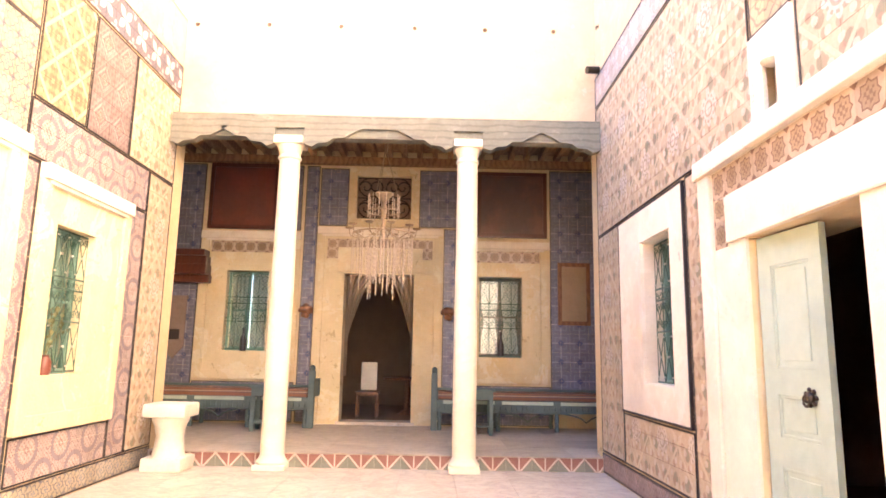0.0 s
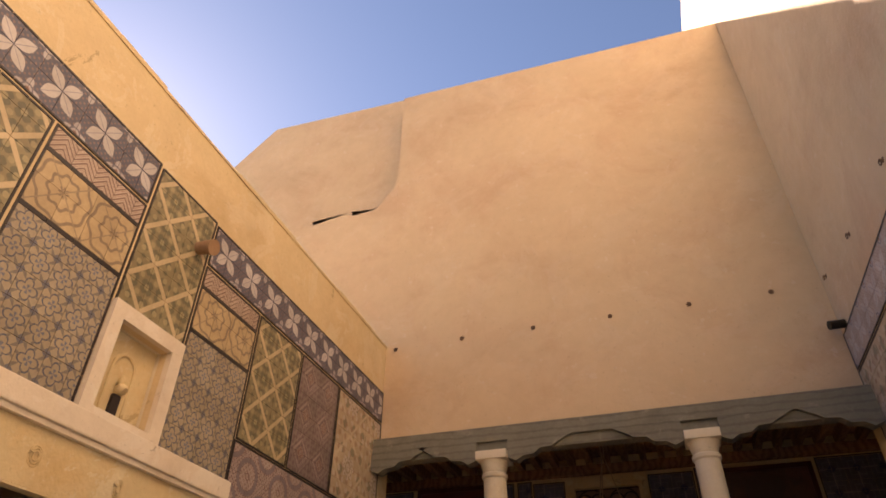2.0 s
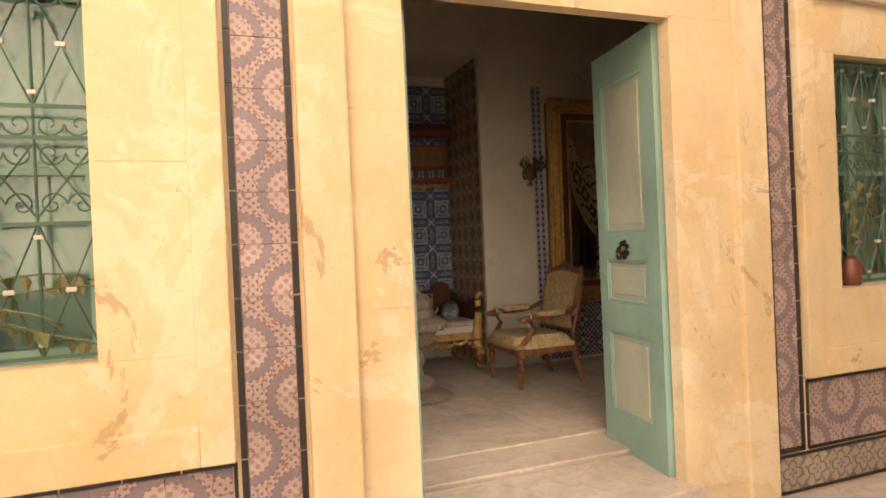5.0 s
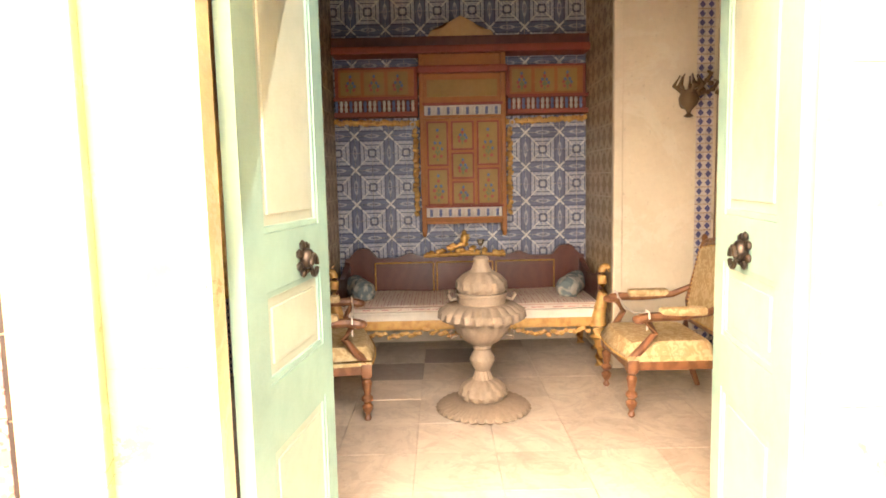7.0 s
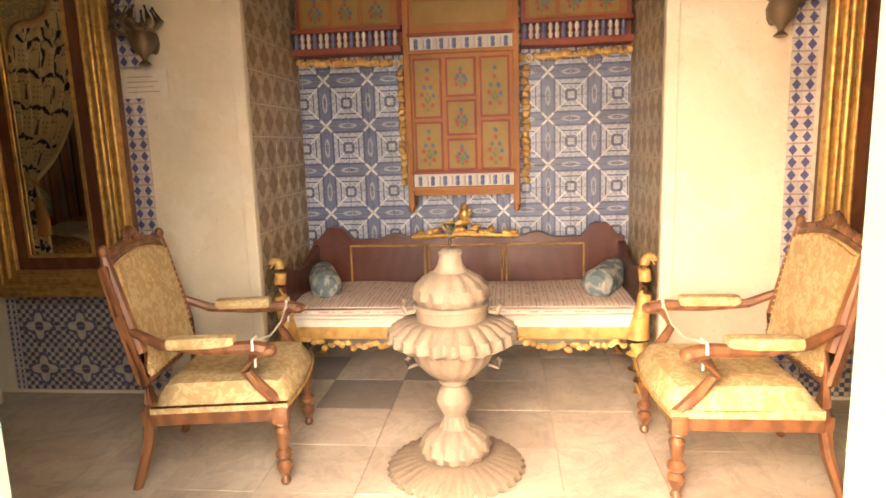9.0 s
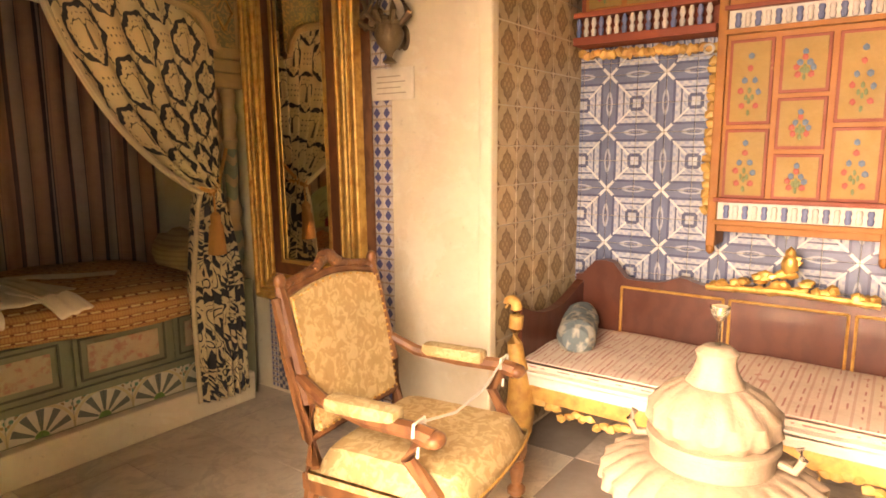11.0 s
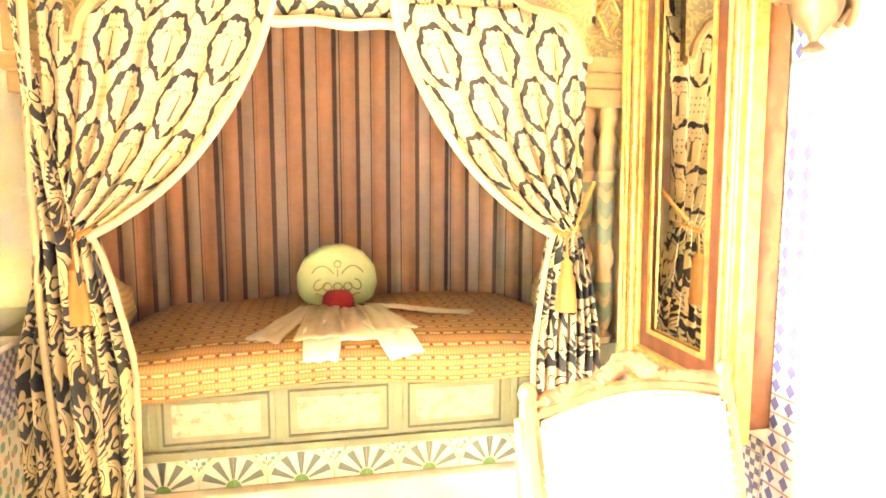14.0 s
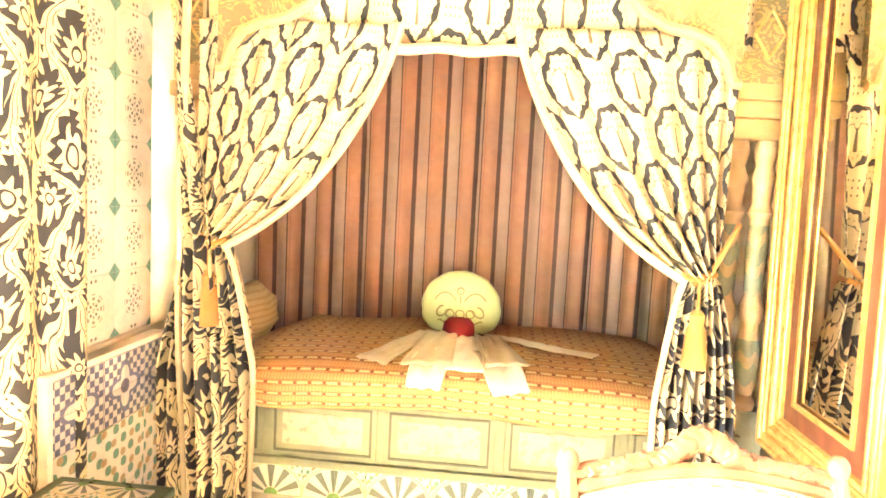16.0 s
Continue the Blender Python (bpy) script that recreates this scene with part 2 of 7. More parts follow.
def pat_cross(k):
    a, b = cell(k, 1.0)
    r, th = hyp(a, b), a.ang(b)
    c = (0.66, 0.62, 0.52)
    c = k.mix(r.lt(0.5) * (th * 4.0).cos().abs().gt(0.72) * ((r * 40.0).sin().gt(-0.3)), c, (0.16, 0.2, 0.17))
    c = k.mix(((a.abs() - 0.12).abs() + (b.abs() - 0.12).abs()).lt(0.06), c, (0.08, 0.1, 0.12))
    c = k.mix((a.abs() + b.abs()).gt(1.72), c, (0.10, 0.26, 0.2))
    return k.mix(((a.abs() - 0.10).abs() + (b.abs() - 0.86).abs()).lt(0.07), c, (0.1, 0.12, 0.12))


def pat_fan(k):
    a, b = cell(k, 2.0)
    q = b + 1.0
    r, th = hyp(a, q), a.ang(q)
    c = (0.64, 0.60, 0.48)
    ray = (th * 11.0).cos().gt(0.1)
    c = k.mix(r.lt(0.95) * r.gt(0.24) * ray, c, (0.13, 0.15, 0.13))
    c = k.mix(r.lt(0.22), c, (0.12, 0.26, 0.06))
    c = k.mix(r.near(1.02, 0.05), c, (0.6, 0.52, 0.3))
    out = r.gt(1.1)
    c = k.mix(out * ((a * 17.0).sin() * (b * 17.0).cos()).gt(0.35), c, (0.10, 0.24, 0.17))
    return k.mix(out * ((a * 14.0).cos() * (b * 15.0).sin()).gt(0.62), c, (0.36, 0.25, 0.12))


def pat_porch(k):
    a, b = cell(k, 2.0)
    c = k.mix(k.noise(20.0), (0.15, 0.15, 0.20), (0.21, 0.21, 0.26))
    c = k.mix((a.abs().mn(b.abs())).lt(0.05), c, (0.30, 0.30, 0.35))
    m = a.abs().mx(b.abs())
    c = k.mix(m.near(0.6, 0.04), c, (0.27, 0.27, 0.32))
    return k.mix((a.abs() + b.abs()).lt(0.35), c, (0.08, 0.1, 0.2))


def pat_star(k):
    a, b = cell(k, 2.0)
    c = k.mix(k.noise(10.0), (0.24, 0.10, 0.075), (0.32, 0.15, 0.11))
    rib = a.abs().lt(0.05) * b.gt(0.0) + ((a.abs() - b * -0.9).abs().lt(0.09)) * b.lt(0.06)
    c = k.mix((a.abs() + b * 0.9).lt(-0.12), c, (0.20, 0.21, 0.16))
    edge = a.abs().gt(0.95) * b.lt(0.0) + ((1.0 - a.abs() - b * 0.9).abs().lt(0.09)) * b.gt(-0.06)
    return k.mix(rib + edge, c, (0.60, 0.49, 0.40))


def pat_strip(k):
    a, b = (k.u.frac() - 0.5) * 2.0, (k.v.frac() - 0.5) * 2.0
    c = (0.66, 0.60, 0.56)
    dm = (a.abs() * 1.25 + b.abs()).lt(0.92)
    c = k.mix(dm, c, (0.09, 0.10, 0.26))
    return k.mix(b.abs().gt(0.92), c, (0.40, 0.28, 0.2))


def pat_geo(k):
    a, b = cell(k, 2.0)
    r, th = hyp(a, b), a.ang(b)
    c = k.mix(((a * 16.0).sin() * (b * 16.0).sin()).gt(0.0), (0.55, 0.48, 0.40), (0.07, 0.08, 0.15))
    c = k.mix(r.lt((th * 4.0).cos() * 0.18 + 0.62), c, (0.10, 0.11, 0.2))
    c = k.mix(r.lt((th * 4.0).cos() * 0.16 + 0.46), c, (0.58, 0.52, 0.44))
    return k.mix(r.lt(0.2), c, (0.10, 0.09, 0.14))


def glazed(name, fn, **kw):
    return mat(name, fn, rough=0.42, bump=0.08, bscale=25.0, vary=0.34, vscale=4.0, piece=0.25, **kw)


RING, LATTICE, DIAMOND = glazed("ring_tile", pat_ring), glazed("lattice_tile", pat_lattice), glazed("diamond_tile", pat_diamond)
LEAF, ZIGZAG, WAVE, QUATRE = glazed("leaf_tile", pat_leaf), glazed("zigzag_tile", pat_zigzag), glazed("wave_tile", pat_wave), glazed("quatrefoil_tile", pat_quatre)
PALELEAF = glazed("pale_leaf_tile", lambda k: pat_leaf(k, (0.48, 0.41, 0.37)))


def pat_frieze(k):
    a, b = cell(k, 1.0)
    p, q = a.abs(), b.abs()
    c = k.mix(k.noise(9.0), (0.56, 0.43, 0.30), (0.48, 0.36, 0.24))
    star = (p + q).mn(p.mx(q) * 1.35)
    c = k.mix(star.lt(0.86), c, (0.20, 0.11, 0.06))
    c = k.mix(star.lt(0.74), c, (0.36, 0.25, 0.14))
    c = k.mix(star.lt(0.50) * ((a * 14.0).sin() * (b * 14.0).sin()).gt(0.0), c, (0.22, 0.13, 0.07))
    return k.mix(((1.0 - p) + (1.0 - q)).lt(0.34), c, (0.24, 0.13, 0.08))


FRIEZE = glazed("brown_diamond_tile", pat_frieze)
DIAMOND2 = glazed("mauve_diamond_tile", lambda k: pat_diamond(k, (0.17, 0.11, 0.11), (0.38, 0.30, 0.28)))
FLORAL, BLUESQ, BROWN, CROSS = glazed("floral_tile", pat_floral), glazed("blue_square_tile", pat_blue_squares), glazed("brown_tile", pat_brown), glazed("cross_tile", pat_cross)
FAN, PORCH, STAR, STRIP, GEO = glazed("fan_tile", pat_fan), glazed("porch_tile", pat_porch), glazed("star_tile", pat_star), glazed("strip_tile", pat_strip), glazed("geometric_tile", pat_geo)
BLACK = mat("black_tile", (0.03, 0.022, 0.022), rough=0.4, vary=0.3, bump=0.05)
GROUT = mat("grout", (0.50, 0.42, 0.33), rough=0.9)


def plaster_col(base, stain, peel=0.5, flaky=0.65):
    def fn(k):
        c = k.mix(k.step(k.noise(0.9, 5.0, 0.7, 0.6), 0.45, 0.75), base, stain)
        pale = tuple(min(0.85, 1.10 * q + 0.05 * i) for i, q in enumerate(base))
        c = k.mix(k.step(k.noise(1.6, 6.0, 0.72, 0.8), 0.54, 0.565) * peel, c, pale)
        c = k.mix(k.step(k.noise(7.0, 5.0, 0.7), 0.62, 0.68) * 0.45, c, pale)
        c = k.mix(k.step(k.noise(0.45, 4.0, 0.6, 0.5), 0.5, 0.75) * 0.5, c, tuple(0.8 * q for q in stain))
        flake = k.step(k.noise(1.9, 6.0, 0.78, 1.2), flaky, flaky + 0.02)
        c = k.mix(flake * 0.6, c, tuple(0.55 * q for q in stain))
        return k.mix(k.step(k.noise(28.0, 3.0, 0.6), 0.66, 0.72) * 0.35, c, tuple(0.6 * q for q in stain))
    return fn


STONE = mat("ochre_limewashed_stone", plaster_col((0.66, 0.545, 0.325), (0.64, 0.475, 0.24), 0.6, 0.615), rough=0.9, bump=0.55, bscale=38, vary=0.18)
PALE = mat("pale_stone_moulding", plaster_col((0.76, 0.67, 0.53), (0.66, 0.55, 0.41), 0.3, 0.65), rough=0.85, bump=0.25, vary=0.15)
PLASTER = mat("warm_plaster", plaster_col((0.66, 0.49, 0.30), (0.60, 0.41, 0.25), 0.15, 0.69), rough=0.95, bump=0.5, bscale=18, vary=0.15, vscale=0.7)
PARAPET = mat("yellow_plaster", plaster_col((0.68, 0.54, 0.32), (0.62, 0.46, 0.25), 0.4, 0.63), rough=0.95, bump=0.45, bscale=20, vary=0.15)
WHITE = mat("cream_wall", plaster_col((0.70, 0.62, 0.46), (0.66, 0.56, 0.39), 0.3, 0.68), rough=0.8, bump=0.2, vary=0.14)


def marble(k):
    c = k.mix(k.step(k.noise(1.6, 6.0, 0.7, 2.0), 0.4, 0.65), (0.60, 0.52, 0.41), (0.48, 0.40, 0.31))
    return k.mix(k.step(k.noise(4.0, 6.0, 0.7, 3.0), 0.52, 0.56) * 0.35, c, (0.34, 0.29, 0.24))


MARBLE = mat("worn_marble", marble, rough=0.42, bump=0.05, vary=0.15, piece=0.3)
SLATE = mat("grey_marble", (0.27, 0.23, 0.19), rough=0.45, bump=0.06)
COURT = mat("courtyard_stone", marble, rough=0.55, bump=0.12, vary=0.18, piece=0.15)
# plaster darkened to stand for the shade of unlit interiors
DARKWALL = mat("shade_darkened_plaster", (0.24, 0.16, 0.11), rough=0.9)


def wood(a, b, scale=1.0):
    def fn(k):
        g = (k.noise(3.0 * scale, 4.0) * 22.0 + k.u * 60.0 * scale + k.v * 4.0).sin()
        return k.mix(k.step(g, -0.8, 0.9), a, b)
    return fn


MAHOG = mat("dark_red_wood", wood((0.10, 0.030, 0.016), (0.085, 0.025, 0.013)), rough=0.35, bump=0.05, coat=0.2)
WALNUT = mat("walnut_wood", wood((0.24, 0.105, 0.042), (0.16, 0.065, 0.027)), rough=0.4, bump=0.08)


def long_grain(a, b):
    def fn(k):
        g = (k.noise(2.0, 4.0) * 9.0 + k.z * 70.0).sin()
        c = k.mix(k.step(g, 0.2, 1.0) * 0.6, a, b)
        return k.mix(k.step(k.noise(2.6, 5.0, 0.7, 0.6), 0.58, 0.66) * 0.5, c, (0.34, 0.31, 0.24))
    return fn


OLDWOOD = mat("grey_green_timber", long_grain((0.21, 0.20, 0.15), (0.13, 0.12, 0.09)), rough=0.85, bump=0.4, vary=0.35)
JOIST = mat("ochre_timber", wood((0.32, 0.19, 0.09), (0.22, 0.12, 0.055)), rough=0.8)
GOLD = mat("gilded_wood", lambda k: k.mix(k.step(k.noise(25.0), 0.4, 0.7), (0.66, 0.41, 0.12), (0.48, 0.26, 0.065)), rough=0.36, metal=0.6, bump=0.3, bscale=40, vary=0.2)
GILT = mat("ochre_gilt", lambda k: k.mix(k.step(k.noise(18.0), 0.4, 0.7), (0.62, 0.38, 0.11), (0.46, 0.24, 0.07)), rough=0.5, metal=0.15, bump=0.35, bscale=35, vary=0.25)


def chipped(base, under):
    def fn(k):
        c = k.mix(k.step(k.noise(1.5, 4.0), 0.4, 0.7), base, tuple(0.85 * q for q in base))
        return k.mix(k.step(k.noise(7.0, 6.0, 0.7), 0.70, 0.72), c, under)
    return fn


GREEN = mat("sea_green_paint", chipped((0.26, 0.40, 0.33), (0.3, 0.22, 0.15)), rough=0.55, bump=0.15, vary=0.12)
GREEN2 = mat("pale_green_paint", chipped((0.42, 0.50, 0.40), (0.5, 0.45, 0.33)), rough=0.55, bump=0.12, vary=0.12)
PANELPALE = mat("pale_grey_green_paint", chipped((0.40, 0.44, 0.35), (0.3, 0.26, 0.18)), rough=0.55, bump=0.15, vary=0.12)
SHUTTER = mat("green_shutter_paint", chipped((0.19, 0.32, 0.25), (0.22, 0.28, 0.2)), rough=0.5, bump=0.1, vary=0.2)
IRON = mat("green_iron", (0.055, 0.11, 0.075), rough=0.5, metal=0.2, bump=0.1)
COLLAR = mat("grille_collar", (0.50, 0.48, 0.38), rough=0.5)
BRONZE = mat("dark_bronze", (0.06, 0.045, 0.032), rough=0.4, metal=0.7)
SCONCE = mat("tarnished_bronze", (0.17, 0.115, 0.06), rough=0.5, metal=0.4, bump=0.3, bscale=50)
BLUEWOOD = mat("faded_blue_wood", chipped((0.10, 0.14, 0.13), (0.2, 0.13, 0.08)), rough=0.7, bump=0.2)


def glassmat():
    m = bpy.data.materials.new("window_glass")
    m.use_nodes = True
    b = m.node_tree.nodes["Principled BSDF"]
    b.inputs["Base Color"].default_value = (0.9, 0.97, 0.93, 1)
    b.inputs["Roughness"].default_value, b.inputs["Transmission Weight"].default_value = 0.06, 1.0
    return m


def mirrormat():
    m = bpy.data.materials.new("mirror")
    m.use_nodes = True
    b = m.node_tree.nodes["Principled BSDF"]
    b.inputs["Base Color"].default_value = (0.80, 0.78, 0.72, 1)
    b.inputs["Roughness"].default_value, b.inputs["Metallic"].default_value = 0.02, 1.0
    return m


GLASS, MIRROR = glassmat(), mirrormat()


# ---- mesh tools ----
def box(bm, x0, x1, y0, y1, z0, z1, bev=0.0):
    r = bmesh.ops.create_cube(bm, size=1.0)
    vs = r["verts"]
    for v in vs:
        v.co = Vector(((x0 + x1) / 2 + v.co.x * (x1 - x0), (y0 + y1) / 2 + v.co.y * (y1 - y0), (z0 + z1) / 2 + v.co.z * (z1 - z0)))
    if bev:
        es = list({e for v in vs for e in v.link_edges})
        bmesh.ops.bevel(bm, geom=es, offset=bev, segments=2, affect="EDGES", profile=0.6)


def lathe(bm, prof, at=(0, 0, 0), seg=24, flute=None, close=True):
    """Turned shape from (radius, height) pairs; flute(radius, height, angle) shapes the radius."""
    rings = []
    for r, z in prof:
        ring = []
        for i in range(seg):
            th = 2 * math.pi * i / seg
            rr = flute(r, z, th) if flute else r
            ring.append(bm.verts.new((at[0] + rr * math.cos(th), at[1] + rr * math.sin(th), at[2] + z)))
        rings.append(ring)
    for a, b in zip(rings, rings[1:]):
        for i in range(seg):
            bm.faces.new((a[i], a[(i + 1) % seg], b[(i + 1) % seg], b[i]))
    if close:
        bm.faces.new(rings[-1])
        bm.faces.new(rings[0][::-1])


def prism(bm, pts, m, d0, d1):
    """Flat outline pts, drawn from d0 to d1 along the third axis of m."""
    a = [bm.verts.new(m @ Vector((p[0], p[1], d0))) for p in pts]
    b = [bm.verts.new(m @ Vector((p[0], p[1], d1))) for p in pts]
    n = len(pts)
    fa, fb = bm.faces.new(a[::-1]), bm.faces.new(b)
    for i in range(n):
        bm.faces.new((a[i], a[(i + 1) % n], b[(i + 1) % n], b[i]))
    bmesh.ops.triangulate(bm, faces=[fa, fb])


def ribbon_slab(bm, top, base, m, d0, d1):
    """Upright board with a shaped top edge: pairs (u, v) along the top, flat base."""
    rows = []
    for u, v in top:
        rows.append([bm.verts.new(m @ Vector(p)) for p in ((u, base, d0), (u, v, d0), (u, v, d1), (u, base, d1))])
    for a, b in zip(rows, rows[1:]):
        for i in range(4):
            bm.faces.new((a[i], a[(i + 1) % 4], b[(i + 1) % 4], b[i]))
    bm.faces.new(rows[0][::-1])
    bm.faces.new(rows[-1])


def tube(bm, pts, r, seg=8, closed=False):
    """Round bar along pts; r is a radius or one for each point."""
    pts = [Vector(p) for p in pts]
    n = len(pts)
    rings = []
    for i, p in enumerate(pts):
        d = (pts[min(i + 1, n - 1)] - pts[max(i - 1, 0)]).normalized()
        side = d.cross(Vector((0, 0, 1)))
        if side.length < 1e-3:
            side = d.cross(Vector((0, 1, 0)))
        side.normalize()
        up = side.cross(d)
        rr = r[i] if isinstance(r, (list, tuple)) else r
        rings.append([bm.verts.new(p + rr * (side * math.cos(2 * math.pi * j / seg) + up * math.sin(2 * math.pi * j / seg))) for j in range(seg)])
    for a, b in zip(rings, rings[1:]):
        for j in range(seg):
            bm.faces.new((a[j], a[(j + 1) % seg], b[(j + 1) % seg], b[j]))
    bm.faces.new(rings[0][::-1])
    bm.faces.new(rings[-1])


def blob(bm, c, s, sub=2, rough=0.0, seed=0.0):
    r = bmesh.ops.create_icosphere(bm, subdivisions=sub, radius=1.0)
    for v in r["verts"]:
        f = 1 + rough * noise.noise(v.co * 2.2 + Vector((seed, seed, 0)))
        v.co = Vector((c[0] + v.co.x * s[0] * f, c[1] + v.co.y * s[1] * f, c[2] + v.co.z * s[2] * f))


def boxmap(bm):
    uv = bm.loops.layers.uv.verify()
    for f in bm.faces:
        n = f.normal
        ax = max(range(3), key=lambda i: abs(n[i]))
        for l in f.loops:
            c = l.vert.co
            l[uv].uv = ((c.y, c.z), (c.x, c.z), (c.x, c.y))[ax]


def part(name, bm, material, parent=None, label="", smooth=False, mapped=False):
    if not mapped:
        bm.normal_update()
        bmesh.ops.recalc_face_normals(bm, faces=bm.faces)
        boxmap(bm)
    me = bpy.data.meshes.new(name)
    bm.to_mesh(me)
    bm.free()
    me.materials.append(material)
    if smooth:
        me.polygons.foreach_set("use_smooth", [True] * len(me.polygons))
        me.set_sharp_from_angle(angle=radians(40))
    ob = new(name, me)
    if parent:
        ob.parent = parent
    if label:
        ob["label"] = label
    return ob


def boxpart(name, dims, material, parent=None, label="", bev=0.004):
    bm = bmesh.new()
    box(bm, *dims, bev)
    return part(name, bm, material, parent, label)


def thing(name, label, category, group="", kind="", at=None):
    ob = new(name)
    ob.empty_display_size = 0.1
    if at is not None:
        ob.matrix_basis = at
    return tagged(ob, label, category, group, kind)


class Face:
    """A wall face: u along it, v up it, d out of it."""

    def __init__(self, origin, u, v):
        o, u, v = Vector(origin), Vector(u), Vector(v)
        n = u.cross(v)
        self.m = Matrix((u, v, n)).transposed().to_4x4()
        self.m.translation = o


def fbox(bm, face, u0, u1, v0, v1, d0, d1, bev=0.0):
    b2 = bmesh.new()
    box(b2, u0, u1, v0, v1, d0, d1, bev)
    bmesh.ops.transform(b2, matrix=face.m, verts=b2.verts)
    me = bpy.data.meshes.new("tmp")
    b2.to_mesh(me)
    b2.free()
    bm.from_mesh(me)
    bpy.data.meshes.remove(me)


def fpart(name, face, dims, material, parent=None, label="", bev=0.004):
    bm = bmesh.new()
    fbox(bm, face, *dims, bev)
    return part(name, bm, material, parent, label)


def holed(bm, face, u0, u1, v0, v1, d0, d1, holes):
    """Slab with rectangular holes (u0, u1, v0, v1)."""
    us = sorted({u0, u1, *[h[0] for h in holes], *[h[1] for h in holes]})
    vs = sorted({v0, v1, *[h[2] for h in holes], *[h[3] for h in holes]})
    us, vs = [q for q in us if u0 <= q <= u1], [q for q in vs if v0 <= q <= v1]
    for a, b in zip(us, us[1:]):
        for c, d in zip(vs, vs[1:]):
            mu, mv = (a + b) / 2, (c + d) / 2
            if not any(h[0] < mu < h[1] and h[2] < mv < h[3] for h in holes):
                fbox(bm, face, a, b, c, d, d0, d1)


def wall(name, face, dims, holes, material, label):
    bm = bmesh.new()
    holed(bm, face, *dims, holes)
    bmesh.ops.remove_doubles(bm, verts=bm.verts, dist=1e-4)
    return tagged(part(name, bm, material), label, "wall", kind="structure")


TILE_MESH = {}


def tile_panel(face, parent, u0, u1, v0, v1, size, material, singly=False, edge=True, name="tile", thick=0.004, d=0.003, border=0.015, off=(0.0, 0.0)):
    """Rectangle of glazed tiles with recessed joints (off: where in a tile the pattern starts) and, where edge is set, a black border of short strips."""
    if edge:
        bm = bmesh.new()
        for a, b, c, e, along in ((u0, u1, v0, v0 + border, 0), (u0, u1, v1 - border, v1, 0), (u0, u0 + border, v0, v1, 1), (u1 - border, u1, v0, v1, 1)):
            s0, s1 = (a, b) if along == 0 else (c, e)
            n = max(1, round((s1 - s0) / 0.21))
            for i in range(n):
                p, q = s0 + (s1 - s0) * i / n + 0.003, s0 + (s1 - s0) * (i + 1) / n - 0.003
                fbox(bm, face, *((p, q, c, e) if along == 0 else (a, b, p, q)), 0.0, d + thick + 0.003)
        part("border_strip", bm, BLACK, parent, "narrow black glazed border strips")
        u0, u1, v0, v1 = u0 + border + 0.002, u1 - border - 0.002, v0 + border + 0.002, v1 - border - 0.002
    gap = 0.0007
    verts, faces, uvs = [], [], []
    nu, nv = math.ceil(off[0] + (u1 - u0) / size - 0.02), math.ceil(off[1] + (v1 - v0) / size - 0.02)
    for i in range(nu):
        for j in range(nv):
            a, b = max(u0, u0 + (i - off[0]) * size), min(u0 + (i + 1 - off[0]) * size, u1)
            c, e = max(v0, v0 + (j - off[1]) * size), min(v0 + (j + 1 - off[1]) * size, v1)
            if b - a < 0.004 or e - c < 0.004:
                continue
            fu, fv = (b - a) / size, (e - c) / size
            su, sv = (a - u0) / size + off[0] - i, (c - v0) / size + off[1] - j
            if singly:
                key = (round(b - a, 3), round(e - c, 3), round(su, 3), round(sv, 3), i % 2, j % 2, material.name, thick)
                me = TILE_MESH.get(key)
                if me is None:
                    w, h = (b - a) / 2 - gap, (e - c) / 2 - gap
                    vv = [(-w, -h, 0), (w, -h, 0), (w, h, 0), (-w, h, 0), (-w + .0012, -h + .0012, thick), (w - .0012, -h + .0012, thick), (w - .0012, h - .0012, thick), (-w + .0012, h - .0012, thick)]
                    ff = [(4, 5, 6, 7), (0, 1, 5, 4), (1, 2, 6, 5), (2, 3, 7, 6), (3, 0, 4, 7)]
                    me = bpy.data.meshes.new(name)
                    me.from_pydata(vv, [], ff)
                    lay = me.uv_layers.new()
                    for lp in me.loops:
                        co = me.vertices[lp.vertex_index].co
                        lay.data[lp.index].uv = (i % 2 + su + (co.x + w) / (2 * w) * fu, j % 2 + sv + (co.y + h) / (2 * h) * fv)
                    me.materials.append(material)
                    TILE_MESH[key] = me
                ob = new(name, me)
                ob.parent = parent
                ob.matrix_basis = face.m @ Matrix.Translation(((a + b) / 2, (c + e) / 2, d))
            else:
                n0 = len(verts)
                for w, t2 in ((gap, d), (gap + .0012, d + thick)):
                    for p, q in ((a + w, c + w), (b - w, c + w), (b - w, e - w), (a + w, e - w)):
                        verts.append(face.m @ Vector((p, q, t2)))
                for f4 in ((4, 5, 6, 7), (0, 1, 5, 4), (1, 2, 6, 5), (2, 3, 7, 6), (3, 0, 4, 7)):
                    faces.append([n0 + z for z in f4])
                    for z in f4:
                        uvs.append((i + su + (fu if z % 4 in (1, 2) else 0), j + sv + (fv if z % 4 in (2, 3) else 0)))
    if not singly and faces:
        me = bpy.data.meshes.new("tile_field")
        me.from_pydata(verts, [], faces)
        lay = me.uv_layers.new()
        for q, w in enumerate(uvs):
            lay.data[q].uv = w
        me.materials.append(material)
        ob = new("tile_field", me)
        ob.parent = parent
        tagged(ob, kind="stuff")


